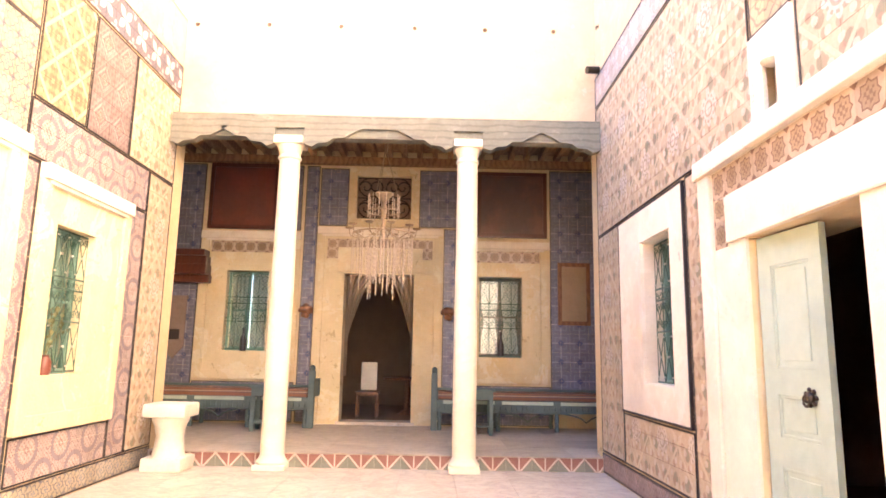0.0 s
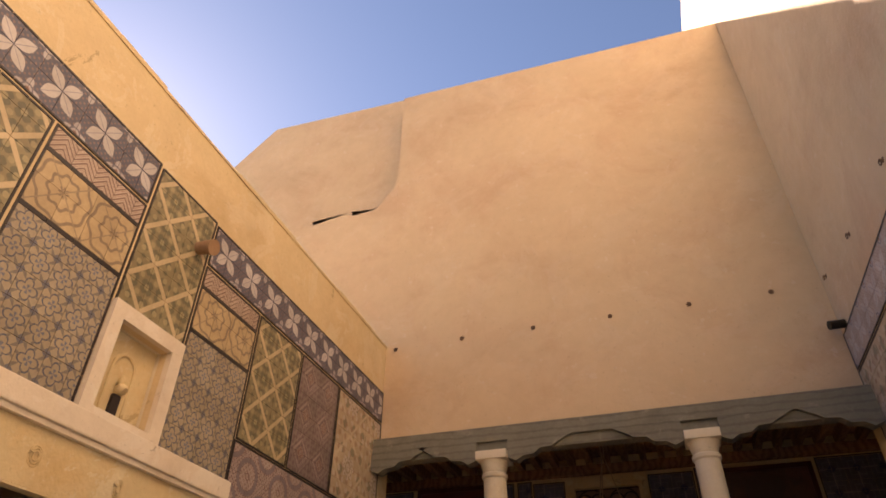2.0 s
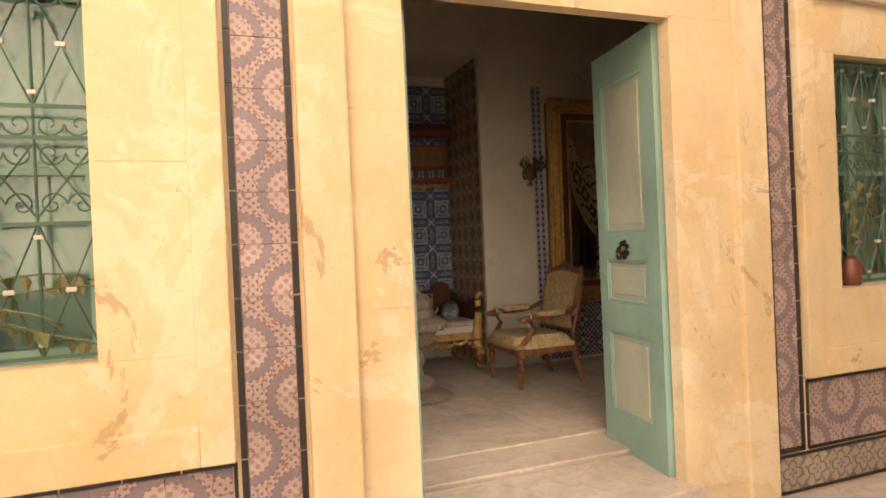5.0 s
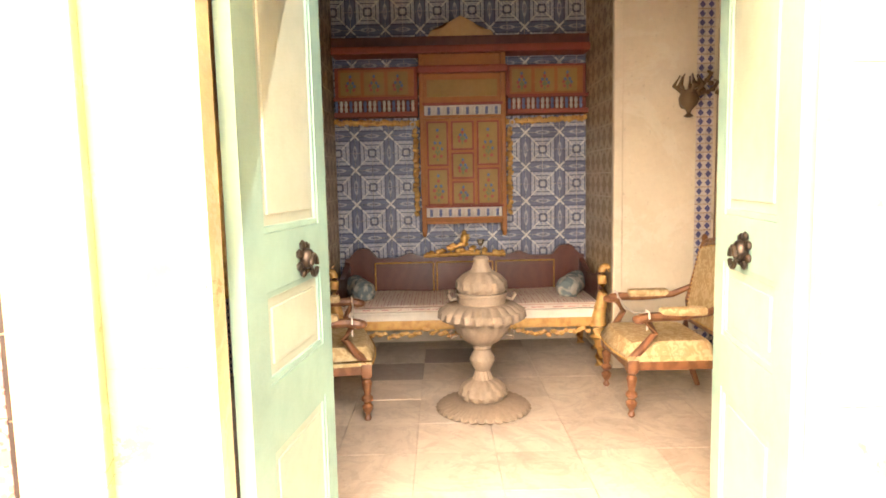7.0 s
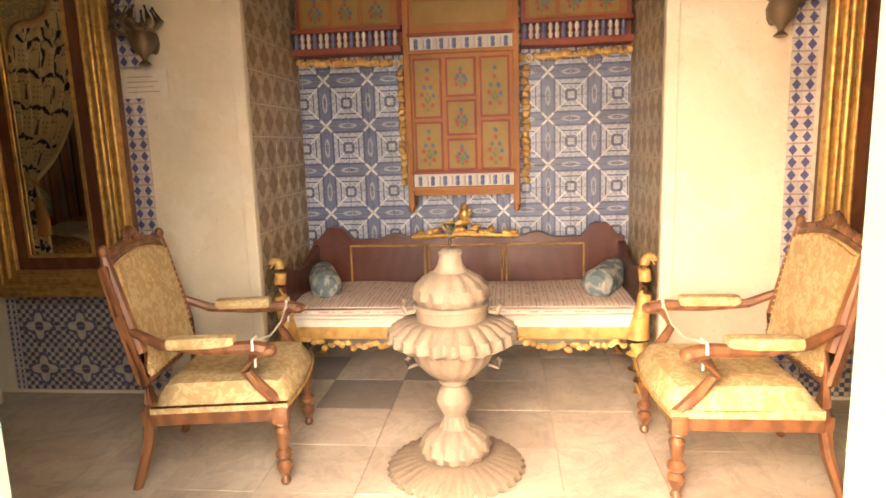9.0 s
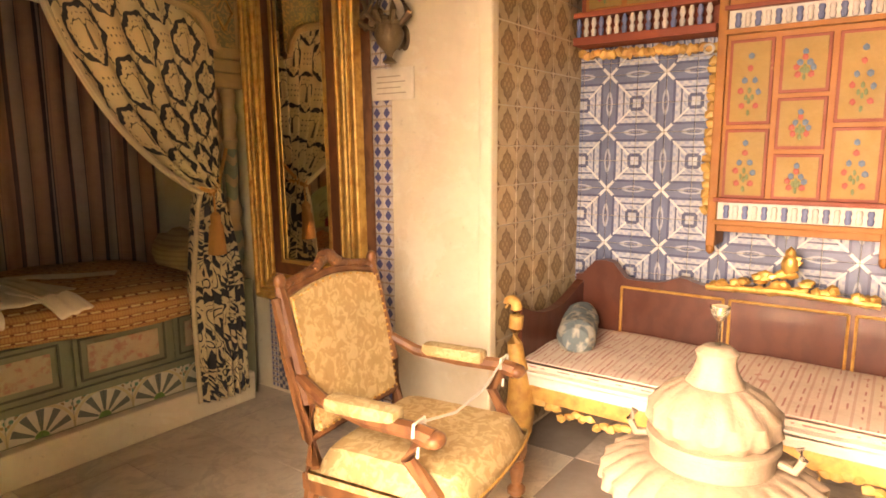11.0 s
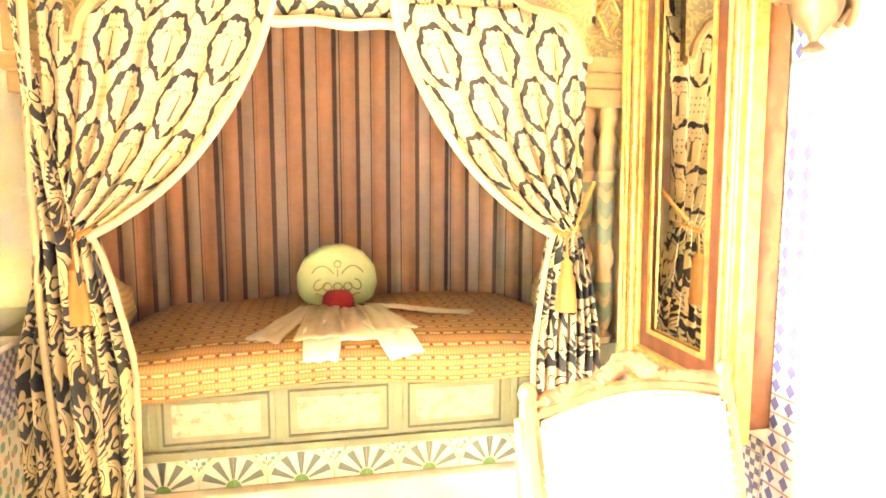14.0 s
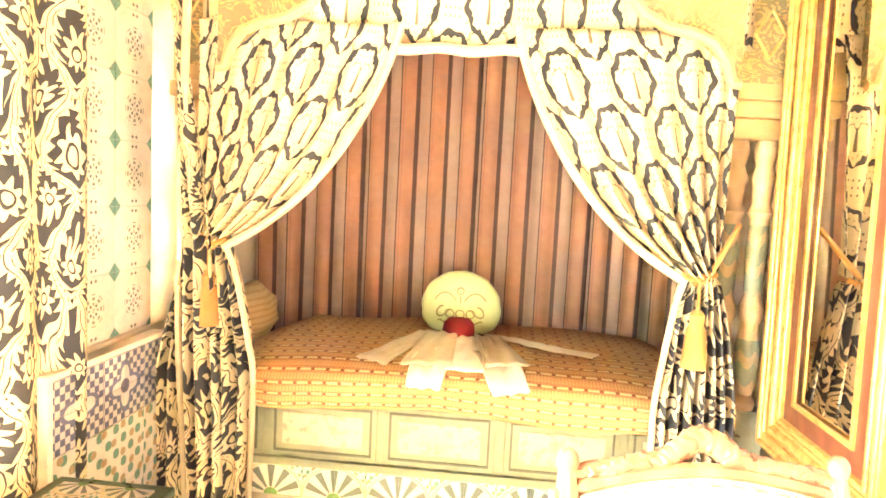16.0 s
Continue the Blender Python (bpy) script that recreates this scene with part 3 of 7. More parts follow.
# ---- courtyard: ground and walls ----
FLOORZ, ROOMZ, PORCHZ = -0.10, 0.13, 0.08
WESTF = Face((-2.95, 0, 0), (0, 1, 0), (0, 0, 1))
EASTF = Face((2.67, 0, 0), (0, -1, 0), (0, 0, 1))
PORCHF = Face((0, 11.4, 0), (1, 0, 0), (0, 0, 1))
DOOR_W = (3.13, 4.60, 0.05, 2.53)
WIN_BIG, WIN_SMALL = (0.72, 1.92, 1.01, 2.47), (5.76, 6.46, 1.04, 2.42)
NICHE_W = (3.69, 4.22, 3.10, 3.73)

ground = boxpart("ground", (-60, 60, -60, 70, -0.6, -0.16), COURT, bev=0)
tagged(ground, "pale dusty stone ground under the house", "ground", kind="structure")
bm = bmesh.new()
rng = random.Random(4)
for i in range(9):
    for j in range(15):
        x0, y0 = -2.95 + i * 0.625, -6 + j * 0.95
        box(bm, x0 + .002, x0 + .623, y0 + .002, y0 + .948, -0.2, FLOORZ + rng.uniform(-.003, .001))
tagged(part("courtyard_floor", bm, COURT), "worn pale stone slab courtyard floor", "floor", kind="structure")

west = wall("wall_west", WESTF, (-6.0, 8.2, -0.16, 5.76, -0.06, 0.0), [DOOR_W, WIN_BIG, WIN_SMALL, (NICHE_W[0], NICHE_W[1], NICHE_W[2], NICHE_W[3])], PARAPET, "ochre plastered courtyard wall faced with patterned tiles")
bm = bmesh.new()
holed(bm, WESTF, -6.0, 8.2, -0.16, 5.76, -0.5, -0.06, [(2.78, 4.95, 0.05, 2.78), WIN_BIG, WIN_SMALL, NICHE_W])
part("inner_leaf", bm, WHITE, west, "cream plastered inner face")
fpart("niche_back", WESTF, (NICHE_W[0], NICHE_W[1], NICHE_W[2], NICHE_W[3], -0.14, -0.09), STONE, west, "recessed ochre stone back of the niche")
bm = bmesh.new()
for u in np.arange(-6, 8.0, 0.55):
    fbox(bm, WESTF, u, min(u + 0.549, 8.2), 5.76, 5.80 + 0.015 * math.sin(u * 3), -0.52, 0.012, 0.006)
part("coping", bm, PARAPET, west, "uneven plaster coping")

DOOR_E = (3.08, 4.26, 0.0, 2.12)
WIN_E = (5.65, 6.47, 1.04, 2.47)
flip = lambda r: (-r[1], -r[0], *r[2:])
east = wall("wall_east", EASTF, (-8.2, 6.0, -0.16, 5.06, -0.5, 0.0), [flip(DOOR_E), flip(WIN_E), flip((3.62, 3.98, 2.86, 3.36))], PARAPET, "courtyard wall faced with faded floral tiles")
upper_east = wall("wall_east_upper", EASTF, (-11.4, 6.0, 5.06, 14.0, -0.5, -0.003), [], PLASTER, "tall plain sunlit plaster wall")
bm = bmesh.new()
P = Matrix(((1, 0, 0, 0), (0, 0, -1, 8.2), (0, 1, 0, 0), (0, 0, 0, 1)))
prism(bm, [(-2.95, 4.36), (2.67, 4.36), (2.67, 11.0), (-2.95, 11.15)], P, -0.4, 0.0)
prism(bm, [(-5.2, 4.36), (-2.952, 4.36), (-2.952, 9.05), (-3.02, 8.86), (-3.3, 8.47), (-3.75, 8.42), (-3.80, 8.52), (-4.5, 8.40), (-4.55, 8.48), (-5.2, 8.45)], P, -0.4, -0.002)
prism(bm, [(-6.95, 4.36), (-2.952, 4.36), (-2.952, 11.62), (-6.1, 11.75), (-6.95, 10.9)], P, -0.9, -0.41)
tagged(part("wall_north_upper", bm, PLASTER), "tall plain warm plaster wall above the portico", "wall", kind="structure")
# added wall, never in view: closes the south end and bounces sunlight back
SOUTHF = Face((0, -6.0, 0), (-1, 0, 0), (0, 0, 1))
wall("wall_south", SOUTHF, (-3.2, 3.5, -0.16, 5.5, -0.4, 0.0), [], PARAPET, "unseen ochre plaster wall added to close the courtyard and bounce sunlight")

# ---- portico ----
bm = bmesh.new()
box(bm, -4.7, 3.9, 8.17, 11.4, -0.16, PORCHZ - 0.004)
for i in range(11):
    for j in range(4):
        box(bm, -4.7 + i * .78 + .002, -4.7 + (i + 1) * .78 - .002, 8.14 + j * .815 + .002, 8.14 + (j + 1) * .815 - .002, PORCHZ - 0.004, PORCHZ + rng.uniform(-.002, .001))
porch_floor = tagged(part("portico_floor", bm, MARBLE), "worn marble portico floor raised one step", "floor", kind="structure")
STEPF = Face((0, 8.17, 0), (1, 0, 0), (0, 0, 1))
tile_panel(STEPF, porch_floor, -2.92, 2.66, -0.10, 0.062, 0.162, STAR, singly=True, edge=False)
P_DOOR = (-1.10, 0.17, 0.10, 2.72)
P_WL, P_WR = (-3.2, -2.43, 1.31, 2.74), (1.32, 2.11, 1.27, 2.71)
P_TR = (-0.93, 0.07, 3.72, 4.52)
porch_back = wall("wall_portico", PORCHF, (-4.7, 3.9, -0.16, 5.0, -0.45, 0.0), [P_DOOR, P_WL, P_WR, P_TR], PARAPET, "portico back wall faced with blue tiles")
for n, x, s in (("wall_portico_west", -4.7, 1), ("wall_portico_east", 3.9, -1)):
    tagged(boxpart(n, (min(x, x - .3 * s), max(x, x - .3 * s), 8.2, 11.4, -0.16, 5.0), PARAPET, bev=0), "plain portico end wall", "wall", kind="structure")
tagged(boxpart("wall_portico_return", (-4.7, -2.952, 8.2, 8.5, -0.16, 4.36), PARAPET, bev=0), "plain wall return beside the portico", "wall", kind="structure")
tagged(boxpart("wall_portico_return_east", (2.672, 3.9, 8.2, 8.5, -0.16, 5.0), PARAPET, bev=0), "plain wall return beside the portico", "wall", kind="structure")
bm = bmesh.new()
box(bm, -4.7, 3.9, 8.6, 11.4, 5.0, 5.15)
for i in range(30):
    box(bm, -4.6 + i * .28, -4.6 + i * .28 + .1, 8.6, 11.4, 4.86, 5.0)
box(bm, -4.7, 3.9, 11.28, 11.398, 4.72, 4.86)
tagged(part("portico_ceiling", bm, JOIST), "ochre painted timber joist ceiling", "ceiling", kind="structure")

# rooms behind the portico and the east door, their dimness painted into the walls
def shell(name, x0, x1, y0, y1, z0, z1, skip, material, label):
    bm = bmesh.new()
    t = 0.1
    for key, d in (("x0", (x0 - t, x0, y0, y1, z0, z1)), ("x1", (x1, x1 + t, y0, y1, z0, z1)), ("y0", (x0, x1, y0 - t, y0, z0, z1)), ("y1", (x0, x1, y1, y1 + t, z0, z1)), ("z0", (x0, x1, y0, y1, z0 - t, z0)), ("z1", (x0, x1, y0, y1, z1, z1 + t))):
        if key != skip:
            box(bm, *d)
    tagged(part(name, bm, material), label, "room", kind="structure")


shell("wall_back_room", -2.6, 2.0, 11.86, 16, 0.08, 4.2, "y0", DARKWALL, "plastered room behind the portico door, its dimness put into the wall colour")
shell("wall_east_room", 3.18, 6.5, 1.6, 7.6, -0.1, 4.0, "x0", DARKWALL, "plastered room behind the east door, its dimness put into the wall colour")


# ---- west wall tiles and frames ----
T = 0.19
near = [(2.69, 3.575, 4.47, 4.68, ZIGZAG), (2.69, 3.575, 4.02, 4.47, WAVE), (2.69, 3.575, 3.06, 4.02, QUATRE), (3.60, 4.345, 3.855, 5.10, LATTICE),
        (4.365, 5.22, 4.44, 4.64, ZIGZAG), (4.365, 5.22, 4.03, 4.44, WAVE), (4.365, 5.22, 3.06, 4.03, QUATRE)]
far = [(-6.0, 1.81, 3.49, 4.68, DIAMOND), (1.83, 2.665, 3.49, 4.68, LATTICE), (-6.0, 3.575, 4.70, 5.12, LEAF), (4.365, 8.19, 4.66, 5.08, LEAF),
       (5.24, 6.06, 3.43, 4.64, LATTICE), (6.08, 6.94, 3.43, 4.64, DIAMOND2), (6.96, 8.19, 3.43, 4.64, FLORAL),
       (-6.0, 2.655, 2.945, 3.475, RING), (-6.0, 0.30, 0.14, 2.935, RING), (0.31, 2.38, 0.14, 0.565, RING), (5.23, 7.50, 2.91, 3.42, RING),
       (5.47, 7.08, 0.14, 0.535, RING), (7.10, 7.50, 0.14, 2.90, RING), (7.52, 8.19, 0.14, 3.42, FLORAL), (-6.0, 2.66, -0.09, 0.13, QUATRE), (5.23, 8.19, -0.09, 0.13, QUATRE)]
strips = [(2.395, 2.655, 0.14, 2.935, RING), (5.23, 5.445, 0.14, 2.90, RING)]
SIZES = {"ring_tile": 0.255, "lattice_tile": 0.21, "diamond_tile": 0.18, "leaf_tile": 0.2, "wave_tile": 0.23, "mauve_diamond_tile": 0.2}
for u0, u1, v0, v1, m in far:
    tile_panel(WESTF, west, u0, u1, v0, v1, SIZES.get(m.name, T), m)
for u0, u1, v0, v1, m in near:
    tile_panel(WESTF, west, u0, u1, v0, v1, SIZES.get(m.name, T), m, singly=True)
for u0, u1, v0, v1, m in strips:
    tile_panel(WESTF, west, u0, u1, v0, v1, 0.21, m, singly=True, border=0.026)


def stone_frame(face, parent, outer, inner, top, pil, lintel=0.15, material=STONE, sill=True, deep=-0.16):
    """Raised surround: pilaster strips, recessed field round the opening, pale moulding on top."""
    u0, u1, v0, v1 = outer
    a, b, c, d = inner
    bm = bmesh.new()
    fbox(bm, face, u0 + pil, a, v0, v1 - lintel, 0.0, 0.014)
    fbox(bm, face, b, u1 - pil, v0, v1 - lintel, 0.0, 0.014)
    fbox(bm, face, a, b, d, v1 - lintel, 0.0, 0.014)
    if c > v0 + .01:
        fbox(bm, face, a, b, v0, c, 0.0, 0.014)
    field = part("surround_field", bm, material, parent, "ochre limewashed stone field")
    rg = random.Random(round(100 * (u0 + v1)))
    blocks = [(u0 + pil, u1 - pil, d, v1 - lintel)]
    if c > v0 + .2:
        blocks.append((u0 + pil, u1 - pil, v0, c))
    for q0, q1 in ((u0 + pil, a), (b, u1 - pil)):
        v = c
        while v < d - .05:
            nv = min(d, v + rg.uniform(.7, 1.1))
            if d - nv < .45:
                nv = d
            blocks.append((q0, q1, v, nv))
            v = nv
    for q in blocks:
        fpart("stone_block", face, (q[0] + .0003, q[1] - .0003, q[2] + .0005, q[3] - .0005, 0.014, 0.022 + rg.uniform(0, .002)), material, field, bev=0.0015)
    for q0, q1 in ((u0, u0 + pil), (u1 - pil, u1)):
        fpart("pilaster", face, (q0, q1, v0, v1 - lintel, 0.0, 0.055), material, parent, bev=0.008)
    bm = bmesh.new()
    fbox(bm, face, u0 - 0.004, u1 + 0.004, v1 - lintel, v1, 0.0, 0.085, 0.012)
    fbox(bm, face, u0 + pil * .6, u1 - pil * .6, v1 - lintel - 0.035, v1 - lintel, 0.022, 0.062, 0.006)
    part("moulding", bm, PALE, parent, "pale stone top moulding")
    if sill:
        fpart("sill", face, (u0 + pil, u1 - pil, v0, v0 + 0.16, 0.022, 0.05), material, parent, bev=0.008)
    # reveal lining
    bm = bmesh.new()
    for r in ((a - .002, a + .012, c, d), (b - .012, b + .002, c, d), (a, b, d - .012, d + .002)):
        fbox(bm, face, *r, deep, 0.022)
    part("reveal", bm, material, parent)


door_surround = thing("door_surround", "ochre stone door surround with pale top moulding", "door frame", kind="structure")
stone_frame(WESTF, door_surround, (2.67, 5.20, -0.10, 3.045), DOOR_W, 0, 0.21, sill=False, deep=-0.062)
fpart("threshold", WESTF, (3.10, 4.66, -0.10, 0.10, -0.49, 0.10), MARBLE, door_surround, "worn marble threshold", bev=0.012)
for y in (3.45, 4.12):
    bm = bmesh.new()
    for i in range(3):
        ring = [(WESTF.m @ Vector((y + (.045 - .012 * i) * math.cos(q * .35), 2.70 + (.06 - .016 * i) * math.sin(q * .35), 0.024 + .004 * i))) for q in range(19)]
        tube(bm, ring, 0.006, 5)
    part("carved_rosette", bm, STONE, door_surround, "shallow carved stone rosette", smooth=True)


LACE = mat("white_lace", lambda k: k.mix(((k.z * 90.0).sin() * (k.x * 90.0).sin()).gt(0.1), (0.66, 0.66, 0.58), (0.40, 0.46, 0.40)), rough=0.9, bump=0.2)


def scroll(c, r, turn, start, n=14, flipx=1):
    return [(c[0] + flipx * r * (1 - i / n * .8) * math.cos(start + turn * i / n), c[1] + r * (1 - i / n * .8) * math.sin(start + turn * i / n)) for i in range(n + 1)]


def iron_window(face, rect, label, deep=-0.14, cols=4, shut=SHUTTER, group="grilled windows", lace=False):
    """Window of green shutters and panes behind a scrolled iron grille."""
    u0, u1, v0, v1 = rect
    w = thing("window", label, "window", group)
    bm = bmesh.new()
    holed(bm, face, u0, u1, v0, v1, deep - .06, deep, [(u0 + .05, (u0 + u1) / 2 - .025, v0 + .05, v1 - .05), ((u0 + u1) / 2 + .025, u1 - .05, v0 + .05, v1 - .05)])
    part("window_frame", bm, shut, w)
    for a, b in ((u0 + .05, (u0 + u1) / 2 - .025), ((u0 + u1) / 2 + .025, u1 - .05)):
        n = 2
        hh = (v1 - v0 - .1) / n
        for i in range(n):
            fpart("pane", face, (a, b, v0 + .05 + i * hh + .012, v0 + .05 + (i + 1) * hh - .012, deep - .035, deep - .03), GLASS, w, bev=0)
            fpart("glazing_bar", face, (a, b, v0 + .05 + (i + 1) * hh - .014, v0 + .05 + (i + 1) * hh + .014, deep - .045, deep - .012), shut, w, bev=0.002)
        fpart("inner_shutter", face, (a, b, v0 + .05, v1 - .05, deep - .10, deep - .075), shut, w, "pale sea-green closed inner shutter", bev=0.002)
    for a, b, sgn in (((u0 + .06, (u0 + u1) / 2 - .03, 1), ((u0 + u1) / 2 + .03, u1 - .06, -1)) if lace else ()):
        bm = bmesh.new()
        grid = []
        for i in range(25):
            q = i / 24
            col = []
            for j in range(9):
                h = j / 8
                pinch = 1 - .35 * math.exp(-((h - .42) / .16) ** 2)
                uu = (a + b) / 2 + (q - .5) * (b - a) * pinch
                col.append(bm.verts.new(face.m @ Vector((uu, v0 + .07 + h * (v1 - v0 - .13), deep - .062 + .008 * math.sin(q * 26)))))
            grid.append(col)
        for i in range(24):
            for j in range(8):
                bm.faces.new((grid[i][j], grid[i + 1][j], grid[i + 1][j + 1], grid[i][j + 1]))
        part("lace_curtain", bm, LACE, w, "gathered white lace curtain behind the glass", smooth=True)
    g = fpart("grille", face, (u0 + .005, u1 - .005, v0 + .02, v0 + .034, deep + .075, deep + .087), IRON, w, "green painted wrought iron grille", bev=0)
    dz = deep + .081
    H = v1 - v0
    tiers = [v0 + .027, v0 + H * .36, v0 + H * .58, v0 + H * .66, v1 - .03]
    for v in tiers[1:]:
        fpart("rail", face, (u0 + .005, u1 - .005, v - .007, v + .007, dz - .006, dz + .006), IRON, g, bev=0)
    pts3 = lambda pts: [face.m @ Vector((p[0], p[1], dz)) for p in pts]
    cw = (u1 - u0) / cols
    for i in range(cols + 1):
        u = min(max(u0 + i * cw, u0 + .008), u1 - .008)
        bm = bmesh.new()
        tube(bm, pts3([(u, v0 + .02), (u, v1 - .02)]), 0.006, 6)
        part("upright", bm, IRON, g)
    bm, bc = bmesh.new(), bmesh.new()
    for i in range(cols):
        a, b = u0 + i * cw, u0 + (i + 1) * cw
        mid = (a + b) / 2
        for lo, hi in ((tiers[0], tiers[1]), (tiers[3], tiers[4])):
            tube(bm, pts3([(a, lo), (mid, (lo + hi) / 2), (b, lo)]), 0.005, 5)
            tube(bm, pts3([(a, hi), (mid, (lo + hi) / 2), (b, hi)]), 0.005, 5)
            fbox(bc, face, mid - .018, mid + .018, (lo + hi) / 2 - .009, (lo + hi) / 2 + .009, dz - .009, dz + .011, 0.003)
            for hv in (lo + .05, hi - .05):
                fbox(bc, face, a - .015 + (.02 if i == 0 else 0), a + .015 + (.02 if i == 0 else 0), hv - .008, hv + .008, dz - .009, dz + .011, 0.003)
        for cv, sg in ((tiers[2] + .05, 1), (tiers[1] + .07, -1), (tiers[2] - .06, 1), (tiers[4] - .05, 1)):
            for fx in (1, -1):
                tube(bm, pts3(scroll((mid + fx * cw * .25, cv), min(.05, cw * .26), sg * 7.5, 3.1, flipx=fx)), 0.004, 5)
        tube(bm, pts3([(a, tiers[1] + .02), (mid, tiers[1] + H * .11), (b, tiers[2] - .02)]), 0.004, 5)
        tube(bm, pts3([(a, tiers[2] - .02), (mid, tiers[1] + H * .11), (b, tiers[1] + .02)]), 0.004, 5)
    part("scrollwork", bm, IRON, g, smooth=True)
    part("collars", bc, COLLAR, g, "pale worn collars on the grille bars")
    return w


small_surround = thing("window_surround", "ochre stone window surround with pale moulding", "window frame", kind="structure")
stone_frame(WESTF, small_surround, (5.455, 7.085, 0.55, 2.90), WIN_SMALL, 0, 0.13, 0.14)
big_surround = thing("window_surround", "wide ochre stone window surround, flaking low down", "window frame", kind="structure")
stone_frame(WESTF, big_surround, (0.32, 2.375, 0.575, 2.93), WIN_BIG, 0, 0.13, 0.15)
iron_window(WESTF, WIN_SMALL, "narrow green window behind a scrolled iron grille")
iron_window(WESTF, WIN_BIG, "wide green window behind a scrolled iron grille", cols=6)

# niche over the door
niche = thing("wall_niche", "pale framed stone niche with a carved spout over the door", "niche", kind="structure")
bm = bmesh.new()
holed(bm, WESTF, 3.585, 4.335, 3.046, 3.845, 0.0, 0.05, [NICHE_W])
part("niche_frame", bm, PALE, niche, "pale stone niche frame")
bm = bmesh.new()
uc = 3.955
arc = [(uc - .105, 3.12), (uc - .105, 3.47)] + [(uc + .105 * math.cos(math.pi - q * math.pi / 12), 3.47 + .12 * math.sin(math.pi - q * math.pi / 12)) for q in range(13)] + [(uc + .105, 3.12)]
tube(bm, [WESTF.m @ Vector((p[0], p[1], -0.085)) for p in arc], 0.014, 6)
part("arch_moulding", bm, STONE, niche, smooth=True)
# no hole here: a black block gives the slot its shade
bm = bmesh.new()
fbox(bm, WESTF, uc - .04, uc + .03, 3.10, 3.29, -0.088, -0.055, 0.006)
part("slot", bm, BLACK, niche, "black block for the shade in the slot under the spout")
bm = bmesh.new()
blob(bm, WESTF.m @ Vector((uc - .005, 3.33, -0.05)), (.05, .04, .045), 2, .4, 3)
blob(bm, WESTF.m @ Vector((uc - .02, 3.39, -0.05)), (.025, .02, .04), 2, .4, 5)
part("carved_spout", bm, STONE, niche, "weathered carved stone spout", smooth=True)

# rain spout
spout = thing("rain_spout", "short terracotta rain spout set in the tiled wall", "spout")
bm = bmesh.new()
tube(bm, [(-2.97, 4.21, 4.72), (-2.86, 4.21, 4.71), (-2.78, 4.21, 4.69)], [.055, .06, .07], 14)
part("pipe", bm, mat("terracotta", (0.36, 0.22, 0.12), rough=0.9, bump=0.3), spout, smooth=True)


# ---- east wall tiles, frames, door ----
def ey(y0, y1):
    return (-y1, -y0)


for y0, y1, z0, z1, m in ((-6, 8.19, 4.62, 5.05, PALELEAF), (4.08, 8.19, 2.85, 4.60, FLORAL), (-6, 3.52, 2.85, 4.60, FLORAL), (3.54, 4.06, 3.46, 4.60, WAVE),
                          (7.25, 8.19, 0.16, 2.84, FLORAL), (4.97, 5.29, 0.16, 2.84, FLORAL), (5.31, 7.23, 2.82, 2.845, FLORAL), (5.31, 7.23, 0.16, 0.70, FLORAL), (-6, 2.40, 0.16, 2.84, FLORAL), (4.97, 8.19, -0.09, 0.14, DIAMOND2)):
    if z1 - z0 > 0.08:
        tile_panel(EASTF, east, *ey(y0, y1), z0, z1, T, m)
e_win = thing("window_surround", "pale stone window surround in the tiled wall", "window frame", kind="structure")
bm = bmesh.new()
holed(bm, EASTF, *ey(5.34, 7.20), 0.74, 2.80, 0.0, 0.028, [flip(WIN_E)])
part("surround_field", bm, PALE, e_win)
bm = bmesh.new()
holed(bm, EASTF, -WIN_E[1], -WIN_E[0], WIN_E[2], WIN_E[3], -.2, .0, [(-WIN_E[1] + .012, -WIN_E[0] - .012, WIN_E[2] + .012, WIN_E[3] - .012)])
part("reveal", bm, PALE, e_win)
for q in ((*ey(5.315, 5.338), .72, 2.82), (*ey(7.202, 7.225), .72, 2.82), (*ey(5.338, 7.202), .717, .739), (*ey(5.338, 7.202), 2.802, 2.825)):
    fpart("border_strip", EASTF, (*q, 0.0, 0.03), BLACK, e_win, bev=.002)
iron_window(EASTF, flip(WIN_E), "narrow dark green window behind an iron grille", deep=-0.2)
e_door = thing("door_surround", "pale stone door surround with a tiled frieze", "door frame", kind="structure")
bm = bmesh.new()
holed(bm, EASTF, *ey(2.42, 4.94), -0.1, 2.83, 0.0, 0.02, [flip(DOOR_E)])
part("surround_field", bm, PALE, e_door)
for q in (ey(4.74, 4.94), ey(2.42, 2.6)):
    fpart("pilaster", EASTF, (*q, -0.1, 2.70, 0.02, 0.05), PALE, e_door, bev=0.008)
fpart("moulding", EASTF, (*ey(2.40, 4.96), 2.70, 2.84, 0.0, 0.08), PALE, e_door, bev=0.012)
tile_panel(EASTF, e_door, *ey(2.62, 4.72), 2.48, 2.69, 0.21, FRIEZE, edge=False, d=0.02)
tile_panel(EASTF, e_door, *ey(4.52, 4.72), 2.10, 2.48, 0.2, FRIEZE, edge=False, d=0.02)
fpart("lintel", EASTF, (*ey(2.7, 4.5), 2.12, 2.46, 0.02, 0.045), PALE, e_door, bev=0.008)
e_niche = thing("wall_niche", "pale stone niche with a small round spout", "niche", kind="structure")
bm = bmesh.new()
holed(bm, EASTF, *ey(3.54, 4.06), 2.85, 3.44, 0.0, 0.03, [flip((3.73, 3.89, 2.88, 3.20))])
fbox(bm, EASTF, *ey(3.61, 3.99), 2.85, 3.38, -0.16, -0.1)
part("niche_frame", bm, PALE, e_niche)
bm = bmesh.new()
